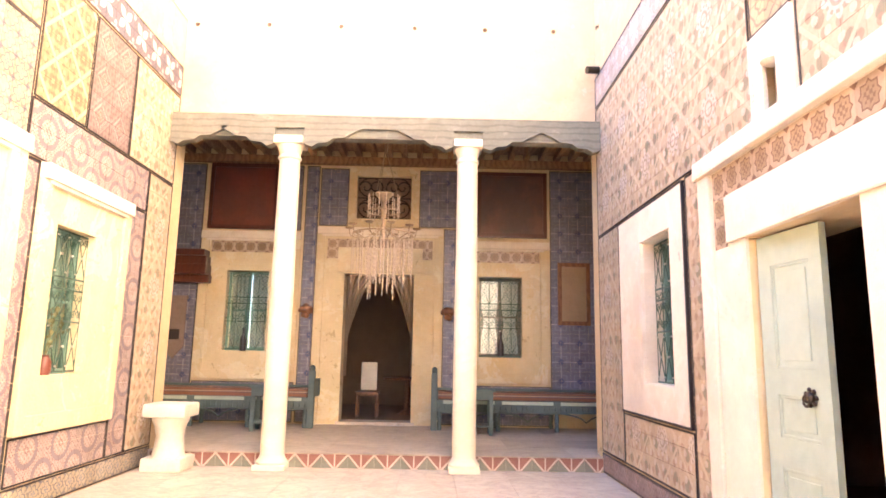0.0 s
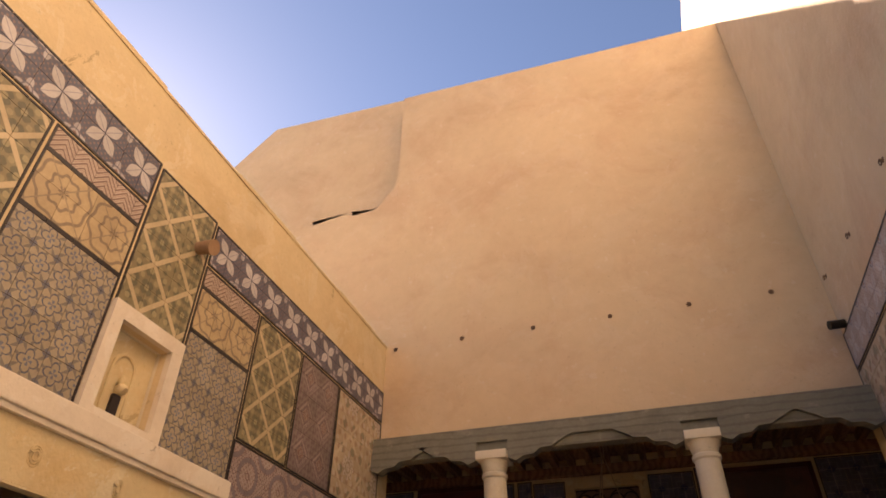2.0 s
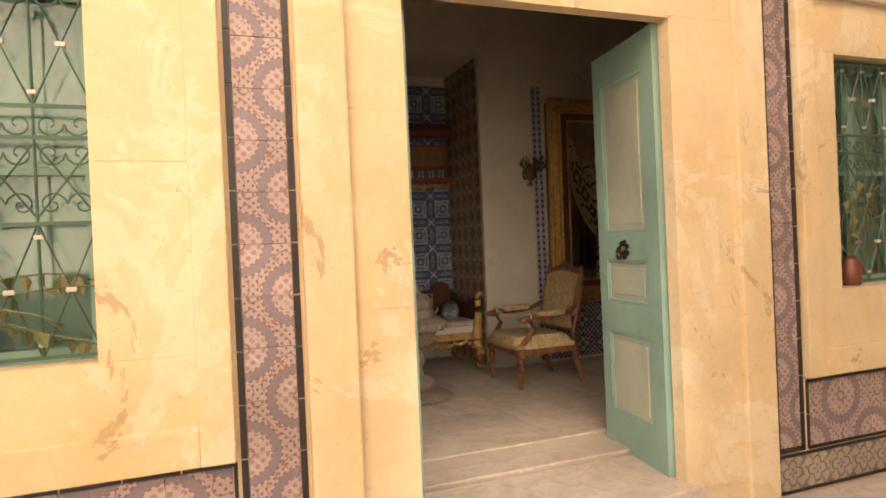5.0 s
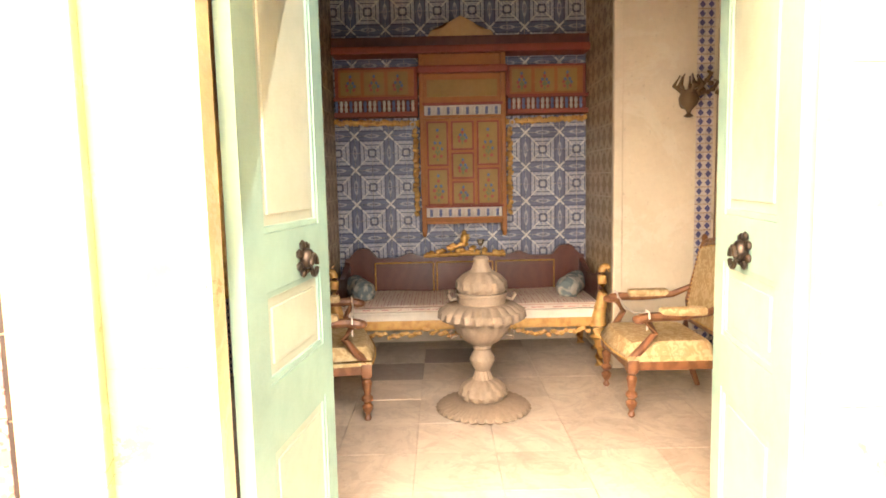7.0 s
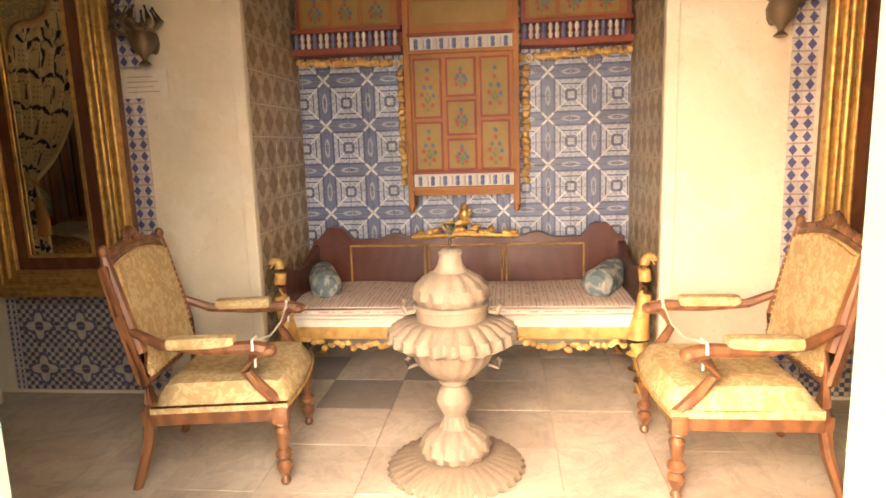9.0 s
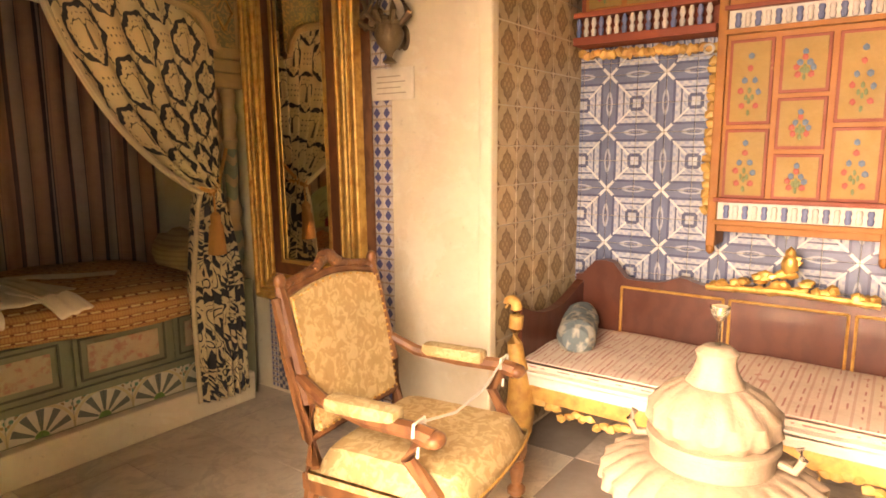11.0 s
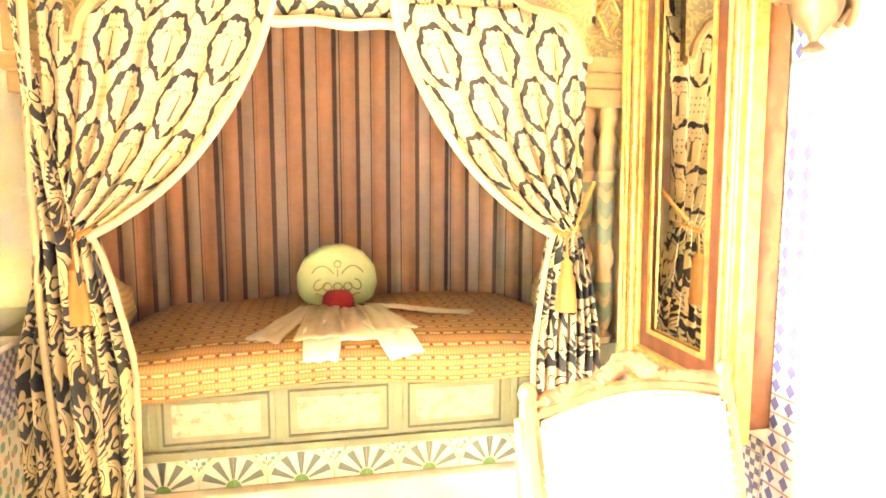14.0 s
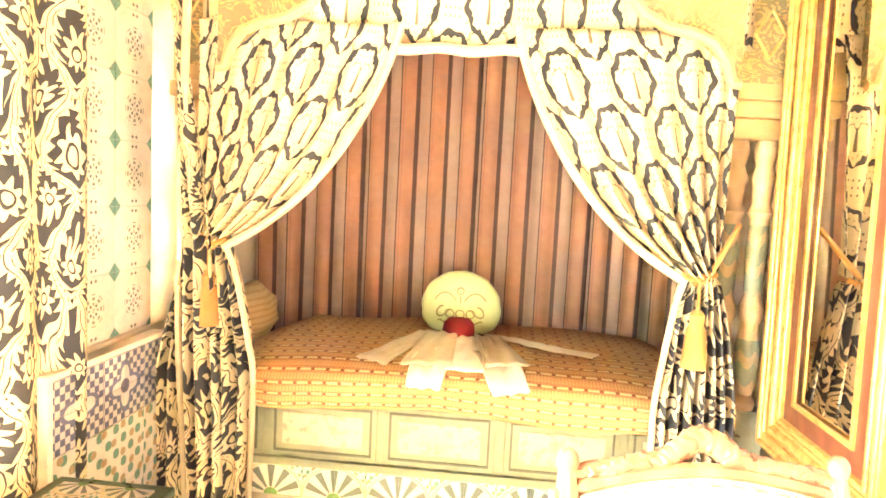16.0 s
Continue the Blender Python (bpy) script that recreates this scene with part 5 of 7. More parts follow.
def bed_assembly():
    """Bed recess in local axes: front at y=0, looking out along +y, x across, z from the room floor."""
    made = []
    # platform: panelled front, tiled foot, plinth
    b = thing("bed", "built-in bed platform with green panelled front", "bed", "recess beds")
    boxpart("platform", (-1.16, 1.20, -1.1, -.02, 0, .60), PANELGREEN, b, bev=.004)
    BFc = Face((0, -.02, 0), (-1, 0, 0), (0, 0, 1))
    fpart("rail", BFc, (-1.2, 1.16, .31, .345, 0, .02), PANELGREEN, b)
    for u, w in ((-1.22, .40), (-.79, .47), (-.29, .47), (.22, .47), (.72, .44)):
        fr = fpart("front_panel", BFc, (u, u + w, .355, .60, 0, .014), PANELGREEN, b, "grey-green panel with a painted salmon field", bev=.004)
        bm = bmesh.new()
        holed(bm, BFc, u + .022, u + w - .022, .375, .582, .014, .020, [(u + .031, u + w - .031, .384, .573)])
        part("line", bm, DARKLINE, fr)
        fpart("field", BFc, (u + .06, u + w - .06, .41, .547, .014, .019), SALMON, fr, bev=.002)
    tile_panel(BFc, b, -1.2, 1.16, .17, .31, .14, FAN, edge=False, singly=True)
    boxpart("plinth", (-1.18, 1.2, -.03, .045, 0, .165), WHITE, b, "cream plaster plinth", bev=.012)
    made.append(b)
    # blanket
    m = thing("mattress", "plump mattress under a woven orange blanket", "mattress")

    def bl(s, h):
        x = lerp(-1.1, 1.05, s)
        lump = .035 * math.sin(s * math.pi) + .016 * noise.noise(Vector((x * 2.5, h * 3, 0)))
        ends = .05 * max(0, abs(s - .5) * 2 - .86) / .14
        if h < .66:
            return Vector((x, lerp(-1.05, -.16, h / .66), .74 + lump + .02 * math.sin(h / .66 * math.pi) - ends))
        q = (h - .66) / .34
        drop = .605 + .014 * math.sin(x * 5 + 1) + .012 * noise.noise(Vector((x * 6, 0, 3))) - .03 * abs(s - .5)
        a = min(1, q / .55) * math.pi / 2
        z = lerp(.74 + lump - ends, lerp(.74 + lump - ends, drop, .45), 1 - math.cos(a))
        y = lerp(-.16, .035, math.sin(a))
        if q > .55:
            z = lerp(z, drop, (q - .55) / .45)
        return Vector((x, y, z))
    sheet("blanket", bl, 70, 60, BLANKET, m, 2.1, 1.32, thick=.012)
    boxpart("mattress_core", (-1.08, 1.03, -1.06, -.16, .602, .69), LINEN, m, bev=.02)
    made.append(m)
    # back hanging
    h = thing("wall_hanging", "dark red and brown striped cloth hanging behind the bed", "hanging")
    for i in range(4):
        x0 = -1.3 + i * .65
        sheet("cloth_width", lambda s, q, x0=x0: Vector((lerp(x0, x0 + .652, s), -1.08 + .010 * math.sin(s * 37) + .006 * math.sin(q * 9 + x0 * 5 + s * 8), lerp(.55, 2.7, q))), 44, 10, STRIPE, h, .62, 2.15)
    bm = bmesh.new()
    tube(bm, [(-1.3, -1.07, 2.71), (1.3, -1.07, 2.71)], .014, 8)
    part("rod", bm, WALNUT, h, "wooden hanging rod")
    made.append(h)
    # cushion, cap, gown
    c = thing("cushion", "round pale green satin cushion with gold embroidery", "cushion")
    bm = bmesh.new()
    bmesh.ops.create_uvsphere(bm, u_segments=32, v_segments=18, radius=1)
    for v in bm.verts:
        r = 1 + .012 * math.sin(12 * math.atan2(v.co.z, v.co.x))
        sq = (abs(v.co.x) ** 3 + abs(v.co.z) ** 3) ** (1 / 3) / max(1e-4, math.hypot(v.co.x, v.co.z))
        flat = 1.0 if v.co.z > 0 else 1.0 / max(.72, sq)
        v.co = Vector((v.co.x * .205 * r * flat, v.co.y * .075, v.co.z * (.20 if v.co.z > 0 else .15) * r * flat))
    bmesh.ops.transform(bm, matrix=pose(.03, -.66, .93, -14), verts=bm.verts)
    part("cover", bm, SATIN, c, smooth=True)
    bm = bmesh.new()
    at = pose(.03, -.66, .93, -14)
    on = lambda x, z: at @ Vector((x, .07 * math.sqrt(max(.05, 1 - (x / .25) ** 2 - (z / .2) ** 2)) + .003, z))
    for q in range(3):
        tube(bm, [on((q - 1) * .052 + .022 * math.cos(a * .55), -.005 + .022 * math.sin(a * .55)) for a in range(13)], .0045, 5)
    for fx in (1, -1):
        tube(bm, [on(fx * (.085 + .035 * math.sin(a * .5)), .005 + .03 * math.cos(a * .62)) for a in range(9)], .0045, 5)
        tube(bm, [on(fx * (.02 + a * .011), .075 - .0016 * (a - 5) ** 2 + .03) for a in range(11)], .004, 5)
        tube(bm, [on(fx * (.03 + a * .012), -.052 + .008 * math.sin(a * 1.3)) for a in range(8)], .004, 5)
    tube(bm, [on(.017 * math.cos(a * .6), .115 + .017 * math.sin(a * .6)) for a in range(12)], .004, 5)
    tube(bm, [on(0, .05 + a * .01) for a in range(5)], .004, 5)
    part("embroidery", bm, EMBROID, c, "dark gold embroidered scrolls")
    made.append(c)
    f = thing("felt_cap", "small red felt cap with a dark tassel", "cap")
    bm = bmesh.new()
    lathe(bm, [(.078, 0), (.082, .03), (.075, .07), (.055, .09), (.0, .096)], (.03, -.56, .80), 20, close=False)
    part("crown", bm, RED, f, smooth=True)
    bm = bmesh.new()
    blob(bm, (-.075, -.53, .81), (.035, .02, .018), 2, .5)
    part("tassel", bm, INKM, f)
    made.append(f)
    g = thing("linen_gown", "white linen gown laid flat on the blanket", "garment")

    def laid(name, corners, material, lift, nu=14, nv=14):
        (x0, h0), (x1, h1), (x2, h2), (x3, h3) = corners

        def fn(s, t):
            x = lerp(lerp(x0, x1, s), lerp(x3, x2, s), t)
            h = lerp(lerp(h0, h1, s), lerp(h3, h2, s), t)
            p = bl((x + 1.1) / 2.15, h)
            return p + Vector((0, .004, lift + .009 * noise.noise(Vector((x * 14, h * 9, lift * 90))) + .004 * math.sin(s * 16 + t * 3)))
        sheet(name, fn, nu, nv, material, g, .3, .3, thick=.006)
    laid("underskirt", ((.02, .42), (-.12, .42), (-.20, .74), (.10, .74)), LINEN, .016)
    laid("hem_panel", ((.20, .58), (.02, .58), (.06, .88), (.20, .86)), LINEN, .018)
    laid("hem_panel", ((-.06, .58), (-.24, .56), (-.31, .82), (-.16, .87)), LINEN, .018)
    laid("front_panel", ((.17, .40), (.03, .40), (.02, .72), (.24, .74)), MUSLIN, .028)
    laid("front_panel", ((-.05, .40), (-.18, .40), (-.31, .68), (-.12, .72)), MUSLIN, .028)
    laid("sleeve", ((.22, .40), (.13, .40), (.30, .74), (.44, .70)), MUSLIN, .024)
    laid("sleeve", ((-.10, .36), (-.17, .42), (-.60, .53), (-.64, .49)), MUSLIN, .024)
    made.append(g)
    p = thing("side_cushion", "striped ochre cushion at the bed end", "cushion", "end cushions")
    bm = bmesh.new()
    blob(bm, (1.15, -.64, .83), (.13, .24, .16), 3, .15)
    part("cover", bm, OCHRECLOTH, p, smooth=True)
    made.append(p)
    p2 = copy_thing(p, pose(-2.33, 0, -.03))
    made.append(p2)
    # curtains
    cr = thing("bed_curtains", "black and cream damask bed curtains tied back", "curtain")
    tied_curtain(cr, -.18, -1.02, -.92, .06, 2.16, 1.25, .10, DAMASK, .06)
    tied_curtain(cr, .28, 1.1, 1.02, .06, 2.16, 1.28, .10, DAMASK, .06, below=.42, wide=1.15)
    sheet("lining", lambda q, h: Vector((1.02 + lerp(.03, .06 + .22 * h, q), .035 + .02 * math.sin(q * 12 + h * 3), lerp(1.22, .06, h))), 20, 16, LINING, cr, .3, 1.1, "cream cotton lining turned outwards")
    tied_curtain(cr, 1.10, 1.34, 1.05, .0, 2.7, 1.30, .08, BOLD, .13, n=3, below=.16, wide=.5)
    sheet("valance", lambda s, q: Vector((lerp(-1.05, 1.1, s), .03 + .015 * math.sin(s * 60), lerp(2.9, 2.10 + .0 * s, q))), 80, 8, DAMASK, cr, 2.2, .85)
    bm = bmesh.new()
    tube(bm, [(lerp(-.20, .30, i / 12), .06, 2.07 + .006 * math.sin(i)) for i in range(13)], .022, 8)
    part("edging", bm, LINING, cr, "cream cotton edging", smooth=True)
    for x, z in ((-.90, 1.25), (1.0, 1.28)):
        bm = bmesh.new()
        sgx = -1 if x < 0 else 1
        tube(bm, [(x + sgx * .16, .05, z + .2), (x + sgx * .05, .13, z + .03), (x - sgx * .02, .15, z - .03)], .011, 6)
        tube(bm, [(x - sgx * .07, .10, z + .01), (x, .15, z - .02), (x + sgx * .07, .1, z + .01)], .013, 6)
        tube(bm, [(x, .15, z - .02), (x, .155, z - .14)], .006, 6)
        tie = part("tieback", bm, TASSEL, cr, "gold cord tieback", smooth=True)
        bm = bmesh.new()
        lathe(bm, [(.012, .0), (.028, -.02), (.026, -.06), (.036, -.075), (.048, -.22), (.03, -.225)], (x, .155, z - .12), 14)
        part("tassel", bm, TASSEL, tie, "gold fringed tassel", smooth=True)
    made.append(cr)
    # carved front: posts, colonnettes, arched panels
    fr = thing("bed_alcove_front", "carved and painted wooden bed alcove front", "alcove screen")
    for sx, x in ((-1, -1.12), (1, 1.12)):
        boxpart("post_base", (x - .13, x + .13, -.14, -.03, 0, .70), PANELGREEN, fr, bev=.008)
        for dx in (-.055, .055):
            bm = bmesh.new()
            prof = [(.042, .70), (.048, .73), (.03, .76), (.045, .82), (.05, .95), (.036, 1.05), (.05, 1.08), (.05, 1.12), (.034, 1.16), (.042, 1.35), (.036, 1.47), (.05, 1.5), (.036, 1.53), (.04, 1.6), (.05, 1.63), (.034, 1.68), (.048, 1.74), (.04, 1.78)]
            lathe(bm, prof, (x + dx, -.07, 0), 14)
            part("colonnette", bm, COLON, fr, "turned colonnette in faded green and salmon", smooth=True)
        boxpart("capital", (x - .12, x + .12, -.13, -.01, 1.78, 1.86), OCHREWOOD, fr, bev=.01)
        boxpart("capital_block", (x - .14, x + .14, -.13, .0, 1.862, 1.93), OCHREWOOD, fr, bev=.015)
        px0, px1 = sorted((x - sx * .15, x + sx * .12))
        pn = boxpart("spandrel_board", (px0, px1, -.12, -.0, 1.932, 2.9), OCHREWOOD, fr, bev=.006)
        boxpart("painted_field", (px0 + .05, px1 - .05, 0, .006, 1.99, 2.8), ARABESQUE, pn, "dark green field with gilt scrolls", bev=0)
        bm = bmesh.new()
        lz = [(x, .012, 2.08), (x + .055, .012, 2.17), (x, .012, 2.26), (x - .055, .012, 2.17), (x, .012, 2.08)]
        tube(bm, lz, .008, 5)
        part("lozenge", bm, GILT, pn)
        # curved spandrel towards the middle
        i0 = x - sx * .14
        pts = [(i0, 2.9), (i0, 1.96), (i0 - sx * .03, 1.96), (i0 - sx * .05, 2.03), (i0 - sx * .10, 2.10), (i0 - sx * .17, 2.13), (i0 - sx * .27, 2.15), (i0 - sx * .36, 2.20), (i0 - sx * .42, 2.28), (i0 - sx * .45, 2.40), (i0 - sx * .62, 2.46), (i0 - sx * .62, 2.9)]
        bm = bmesh.new()
        prism(bm, pts, Face((0, 0, 0), (1, 0, 0), (0, 0, 1)).m, -.15, -.11)
        part("spandrel", bm, ARABESQUE, fr, "green and gilt painted spandrel")
        bm = bmesh.new()
        tube(bm, [(p[0], .15, p[1]) for p in pts[1:-1]], .022, 8)
        part("spandrel_moulding", bm, OCHREWOOD, fr, smooth=True)
    made.append(fr)
    return made


INKM = mat("black_thread", (0.02, 0.02, 0.02), rough=0.9)
COLON = mat("faded_colonnette_paint", lambda k: k.mix((k.z.near(1.435, 0.145) + k.z.near(1.02, 0.10)) * ((k.z * 52.0 + (k.x * 60.0).sin().abs() * 1.6).sin().gt(-0.35) * 0.75 + 0.25), (0.46, 0.32, 0.17), (0.20, 0.225, 0.15)), rough=0.6, bump=0.2)
south_bed = bed_assembly()
for ob in south_bed:
    north = copy_thing(ob, pose(-4.80, 6.51, ROOMZ, 0, 0, 180) @ ob.matrix_basis)
    ob.matrix_basis = pose(-4.78, 1.22, ROOMZ) @ ob.matrix_basis


# ---- room: mirrors, sconces, card ----
MIRRORWOOD = mat("red_brown_wood", wood((0.15, 0.05, 0.02), (0.105, 0.033, 0.014)), rough=0.4, bump=0.06)


def great_mirror(y, label):
    m = thing("wall_mirror", label, "mirror", "tall mirrors", at=pose(-6.03, y, 0.75, 0, 1.0, 0))
    w, hgt = .415, 2.1
    bm = bmesh.new()
    F = Face((.02, 0, 0), (0, 1, 0), (0, 0, 1))
    for q0, q1, d in ((.0, .06, .045), (.06, .12, .035), (.12, .15, .028)):
        holed(bm, F, -w + q0, w - q0, q0, hgt - q0, 0, d, [(-w + q1, w - q1, q1, hgt - q1)])
    part("gilt_frame", bm, GOLD, m, "burnished gilt stepped outer frame")
    for q, r, x in ((.014, .016, .062), (.055, .010, .066), (.092, .018, .052), (.138, .010, .050)):
        bm = bmesh.new()
        for a, b in (((-w + q, q), (w - q, q)), ((w - q, q), (w - q, hgt - q)), ((w - q, hgt - q), (-w + q, hgt - q)), ((-w + q, hgt - q), (-w + q, q))):
            tube(bm, [(x, a[0], a[1]), (x, b[0], b[1])], r, 10)
        part("gilt_bead", bm, GOLD, m, smooth=True)
    bm = bmesh.new()
    holed(bm, F, -w + .151, w - .151, .151, hgt - .151, 0, .022, [(-w + .225, w - .225, .225, hgt - .225)])
    part("wooden_frame", bm, MIRRORWOOD, m, "red-brown wooden inner frame")
    bm = bmesh.new()
    holed(bm, F, -w + .218, w - .218, .218, hgt - .218, .022, .030, [(-w + .236, w - .236, .236, hgt - .236)])
    part("gilt_slip", bm, GOLD, m)
    fpart("mirror_glass", F, (-w + .215, w - .215, .215, hgt - .215, 0, .012), MIRROR, m, bev=0)
    boxpart("backing", (-.08, .02, -w + .03, w - .03, .03, hgt - .03), WALNUT, m)
    return m


great_mirror(1.72, "tall gilt and mahogany framed wall mirror")
great_mirror(6.05, "tall gilt and mahogany framed wall mirror")


def sconce(y, sg):
    s = thing("wall_sconce", "tarnished bronze urn-shaped wall sconce with leafy arms", "sconce", "wall sconces", at=pose(-6.0, y, 1.96))
    bm = bmesh.new()
    lathe(bm, [(.012, .0), (.034, .008), (.012, .03), (.02, .05), (.058, .09), (.070, .13), (.055, .17), (.064, .185), (.04, .19)], seg=18)
    part("bowl", bm, SCONCE, s, smooth=True)
    bm = bmesh.new()
    for a in range(7):
        th = a * math.pi * 2 / 7
        tube(bm, [(.05 * math.cos(th), .05 * math.sin(th), .17), (.10 * math.cos(th), .10 * math.sin(th), .22), (.06 * math.cos(th), .06 * math.sin(th), .29)], [.008, .016, .006], 6)
    part("leaves", bm, SCONCE, s, smooth=True)
    for up, out in ((.19, .20), (.25, .15)):
        bm = bmesh.new()
        tube(bm, [(0, 0, up - .05), (.01, sg * out * .45, up - .03), (.02, sg * out * .8, up), (.01, sg * out, up + .05), (0, sg * out * .85, up + .07)], [.014, .010, .012, .014, .006], 7)
        for q in range(5):
            blob(bm, (.012, sg * out * (.3 + .17 * q), up - .02 + .02 * (q % 2)), (.014, .022, .020), 1, .4, q)
        part("leafy_arm", bm, SCONCE, s, smooth=True)
    bm = bmesh.new()
    tube(bm, [(-.118, 0, .13), (-.07, 0, .08), (-.03, 0, .10)], .012, 8)
    blob(bm, (-.112, 0, .13), (.008, .03, .06), 2)
    part("bracket", bm, SCONCE, s, smooth=True)


sconce(2.30, -1), sconce(5.43, 1)
CARDINK = mat("faded_grey_print", (0.40, 0.35, 0.27), rough=0.8)
card = thing("notice_card", "small white notice card on the pier", "card", at=pose(-6.112, 2.225, 1.81))
boxpart("sheet", (0, .006, -.145, .13, 0, .15), LINEN, card, bev=.001)
for i in range(4):
    boxpart("text_bar", (.006, .0075, -.10, .08 - .03 * (i % 2), .03 + i * .026, .035 + i * .026), CARDINK, card, bev=0)


# ---- room: divan ----
def divan():
    d = thing("divan", "long mahogany and gilt divan in the tiled recess", "sofa", at=pose(0, 0, ROOMZ))
    y0, y1, xb, xf = 2.84, 4.90, -6.97, -6.24
    PM = Matrix(((0, 0, 1, xb), (1, 0, 0, 0), (0, 1, 0, 0), (0, 0, 0, 1)))
    top = []
    n = 60
    for i in range(n + 1):
        q = i / n
        m = min(q, 1 - q)
        z = .77 + .035 * math.exp(-((m - .5) / .18) ** 2)
        z += .09 * math.exp(-((m - .075) / .045) ** 4) + .035 * math.exp(-((m - .27) / .03) ** 2)
        top.append((lerp(y0, y1, q), z))
    bm = bmesh.new()
    ribbon_slab(bm, top, .30, PM, 0, .06)
    part("back", bm, MAHOG, d, "polished mahogany scrolled back")
    bm = bmesh.new()
    for a, b in ((3.10, 3.60), (3.63, 4.11), (4.14, 4.64)):
        for p, q in (((a, .73), (b, .73)), ((a, .46), (a, .73)), ((b, .46), (b, .73))):
            tube(bm, [(xb + .066, p[0], p[1]), (xb + .066, q[0], q[1])], .007, 6)
    tagged(part("gilt_beading", bm, GOLD, d, "thin gilt panel beading"), kind="stuff")
    bm = bmesh.new()
    rg = random.Random(2)
    for i in range(46):
        q = rg.uniform(-1, 1)
        hh = .10 * (1 - abs(q)) ** 1.6 * (1.6 if abs(q) < .12 else 1)
        blob(bm, (xb + .07, 3.87 + q * .33, .79 + rg.uniform(0, 1) * (hh + .02)), (.018, .035 * (1.1 - .5 * abs(q)), .016 + .01 * rg.random()), 1, .5, i)
    tube(bm, [(xb + .075, 3.87 - .35, .785), (xb + .08, 3.87, .80), (xb + .075, 3.87 + .35, .785)], .016, 8)
    blob(bm, (xb + .08, 3.87, .93), (.022, .035, .05), 2, .4)
    blob(bm, (xb + .08, 3.87, .98), (.018, .022, .03), 2, .4)
    part("crest", bm, GOLD, d, "carved gilded crest", smooth=True)
    for y, s in ((y0, 1), (y1, -1)):
        bm = bmesh.new()
        path = []
        for i in range(15):
            q = i / 14
            path.append((lerp(xb + .06, xf + .02, q), .74 - .10 * math.sin(q * math.pi * .9) + .02 * q))
        PY = Matrix(((1, 0, 0, 0), (0, 0, 1, y), (0, 1, 0, 0), (0, 0, 0, 1)))
        ribbon_slab(bm, path, .30, PY, 0, s * .045)
        part("arm_panel", bm, MAHOG, d)
        bm = bmesh.new()
        c = (xf + .03, y - s * .012, .735)
        pts = [(xf + .03, y + s * yy, zz) for yy, zz in ((.05, .13), (.045, .22), (.05, .31), (.042, .40), (.024, .48), (.014, .56), (.016, .63), (.022, .69))]
        pts += [(c[0], c[1] + s * r * math.cos(a), c[2] + r * math.sin(a)) for a, r in ((-.5 + .55 * q, .036 - .0032 * q) for q in range(9))]
        tube(bm, pts, [.054, .068, .064, .052, .042, .036, .034, .033] + [.028 - .0012 * q for q in range(9)], 10)
        part("arm_front", bm, GILT, d, "carved gilt scroll arm front", smooth=True)
        for xx in (xf + .03, xb + .08):
            bm = bmesh.new()
            tube(bm, [(xx, y + s * .04, .28), (xx + .04, y + s * .03, .16), (xx + .0, y + s * .04, .06), (xx + .03, y + s * .04, 0)], [.055, .05, .032, .04], 10)
            part("leg", bm, GILT, d, smooth=True)
    bm = bmesh.new()
    box(bm, xf - .02, xf + .03, y0 + .03, y1 - .03, .30, .375, .01)
    rg = random.Random(5)
    for i in range(60):
        q = i / 59
        zz = .285 - .035 * abs(math.sin(q * math.pi * 3))
        blob(bm, (xf + .025, lerp(y0 + .06, y1 - .06, q), zz + rg.uniform(-.01, .03)), (.016, .026, .020), 1, .5, i)
    part("apron", bm, GILT, d, "carved gilt front apron", smooth=True)
    boxpart("seat_deck", (xb + .06, xf - .02, y0 + .045, y1 - .045, .31, .37), WALNUT, d)
    mt = thing("divan_mattress", "thin striped cotton mattress on the divan", "mattress", at=pose(0, 0, ROOMZ))
    for z0, hh, ins in ((.376, .07, -.02), (.44, .055, .008)):
        bm = bmesh.new()
        box(bm, xb + .065, xf + .02 - ins, y0 + .05, y1 - .05, z0, z0 + hh)
        bmesh.ops.subdivide_edges(bm, edges=bm.edges, cuts=14, use_grid_fill=True)
        for v in bm.verts:
            e = .02 * noise.noise(Vector((v.co.x * 5, v.co.y * 3, z0 * 9)))
            edge = min(v.co.x - xb - .065, xf + .02 - ins - v.co.x, 0.04) / 0.04
            v.co.z += (e * .6 - .010 * (1 - edge)) if v.co.z > z0 + hh * .7 else 0
        part("layer", bm, TICKING if ins > 0 else LINEN, mt, smooth=True)
    for y, rz in ((2.99, 20), (4.74, -24)):
        b = thing("bolster", "grey-blue flowered round bolster", "bolster", "bolsters", at=pose(-6.62, y, ROOMZ + .56, 0, 0, rz))
        bm = bmesh.new()
        prof = [(.02, -.24), (.06, -.235), (.085, -.2)] + [(.088 + .006 * math.sin(i * 1.7), -.18 + i * .03) for i in range(13)] + [(.085, .2), (.06, .235), (.02, .24)]
        lathe(bm, prof, seg=20)
        bmesh.ops.rotate(bm, verts=bm.verts, cent=(0, 0, 0), matrix=Matrix.Rotation(radians(90), 3, "Y"))
        for v in bm.verts:
            v.co += Vector((0, 0, .008)) * noise.noise(v.co * 12)
        part("cover", bm, BOLSTER, b, smooth=True)


divan()


# ---- room: carved pedestal urn ----


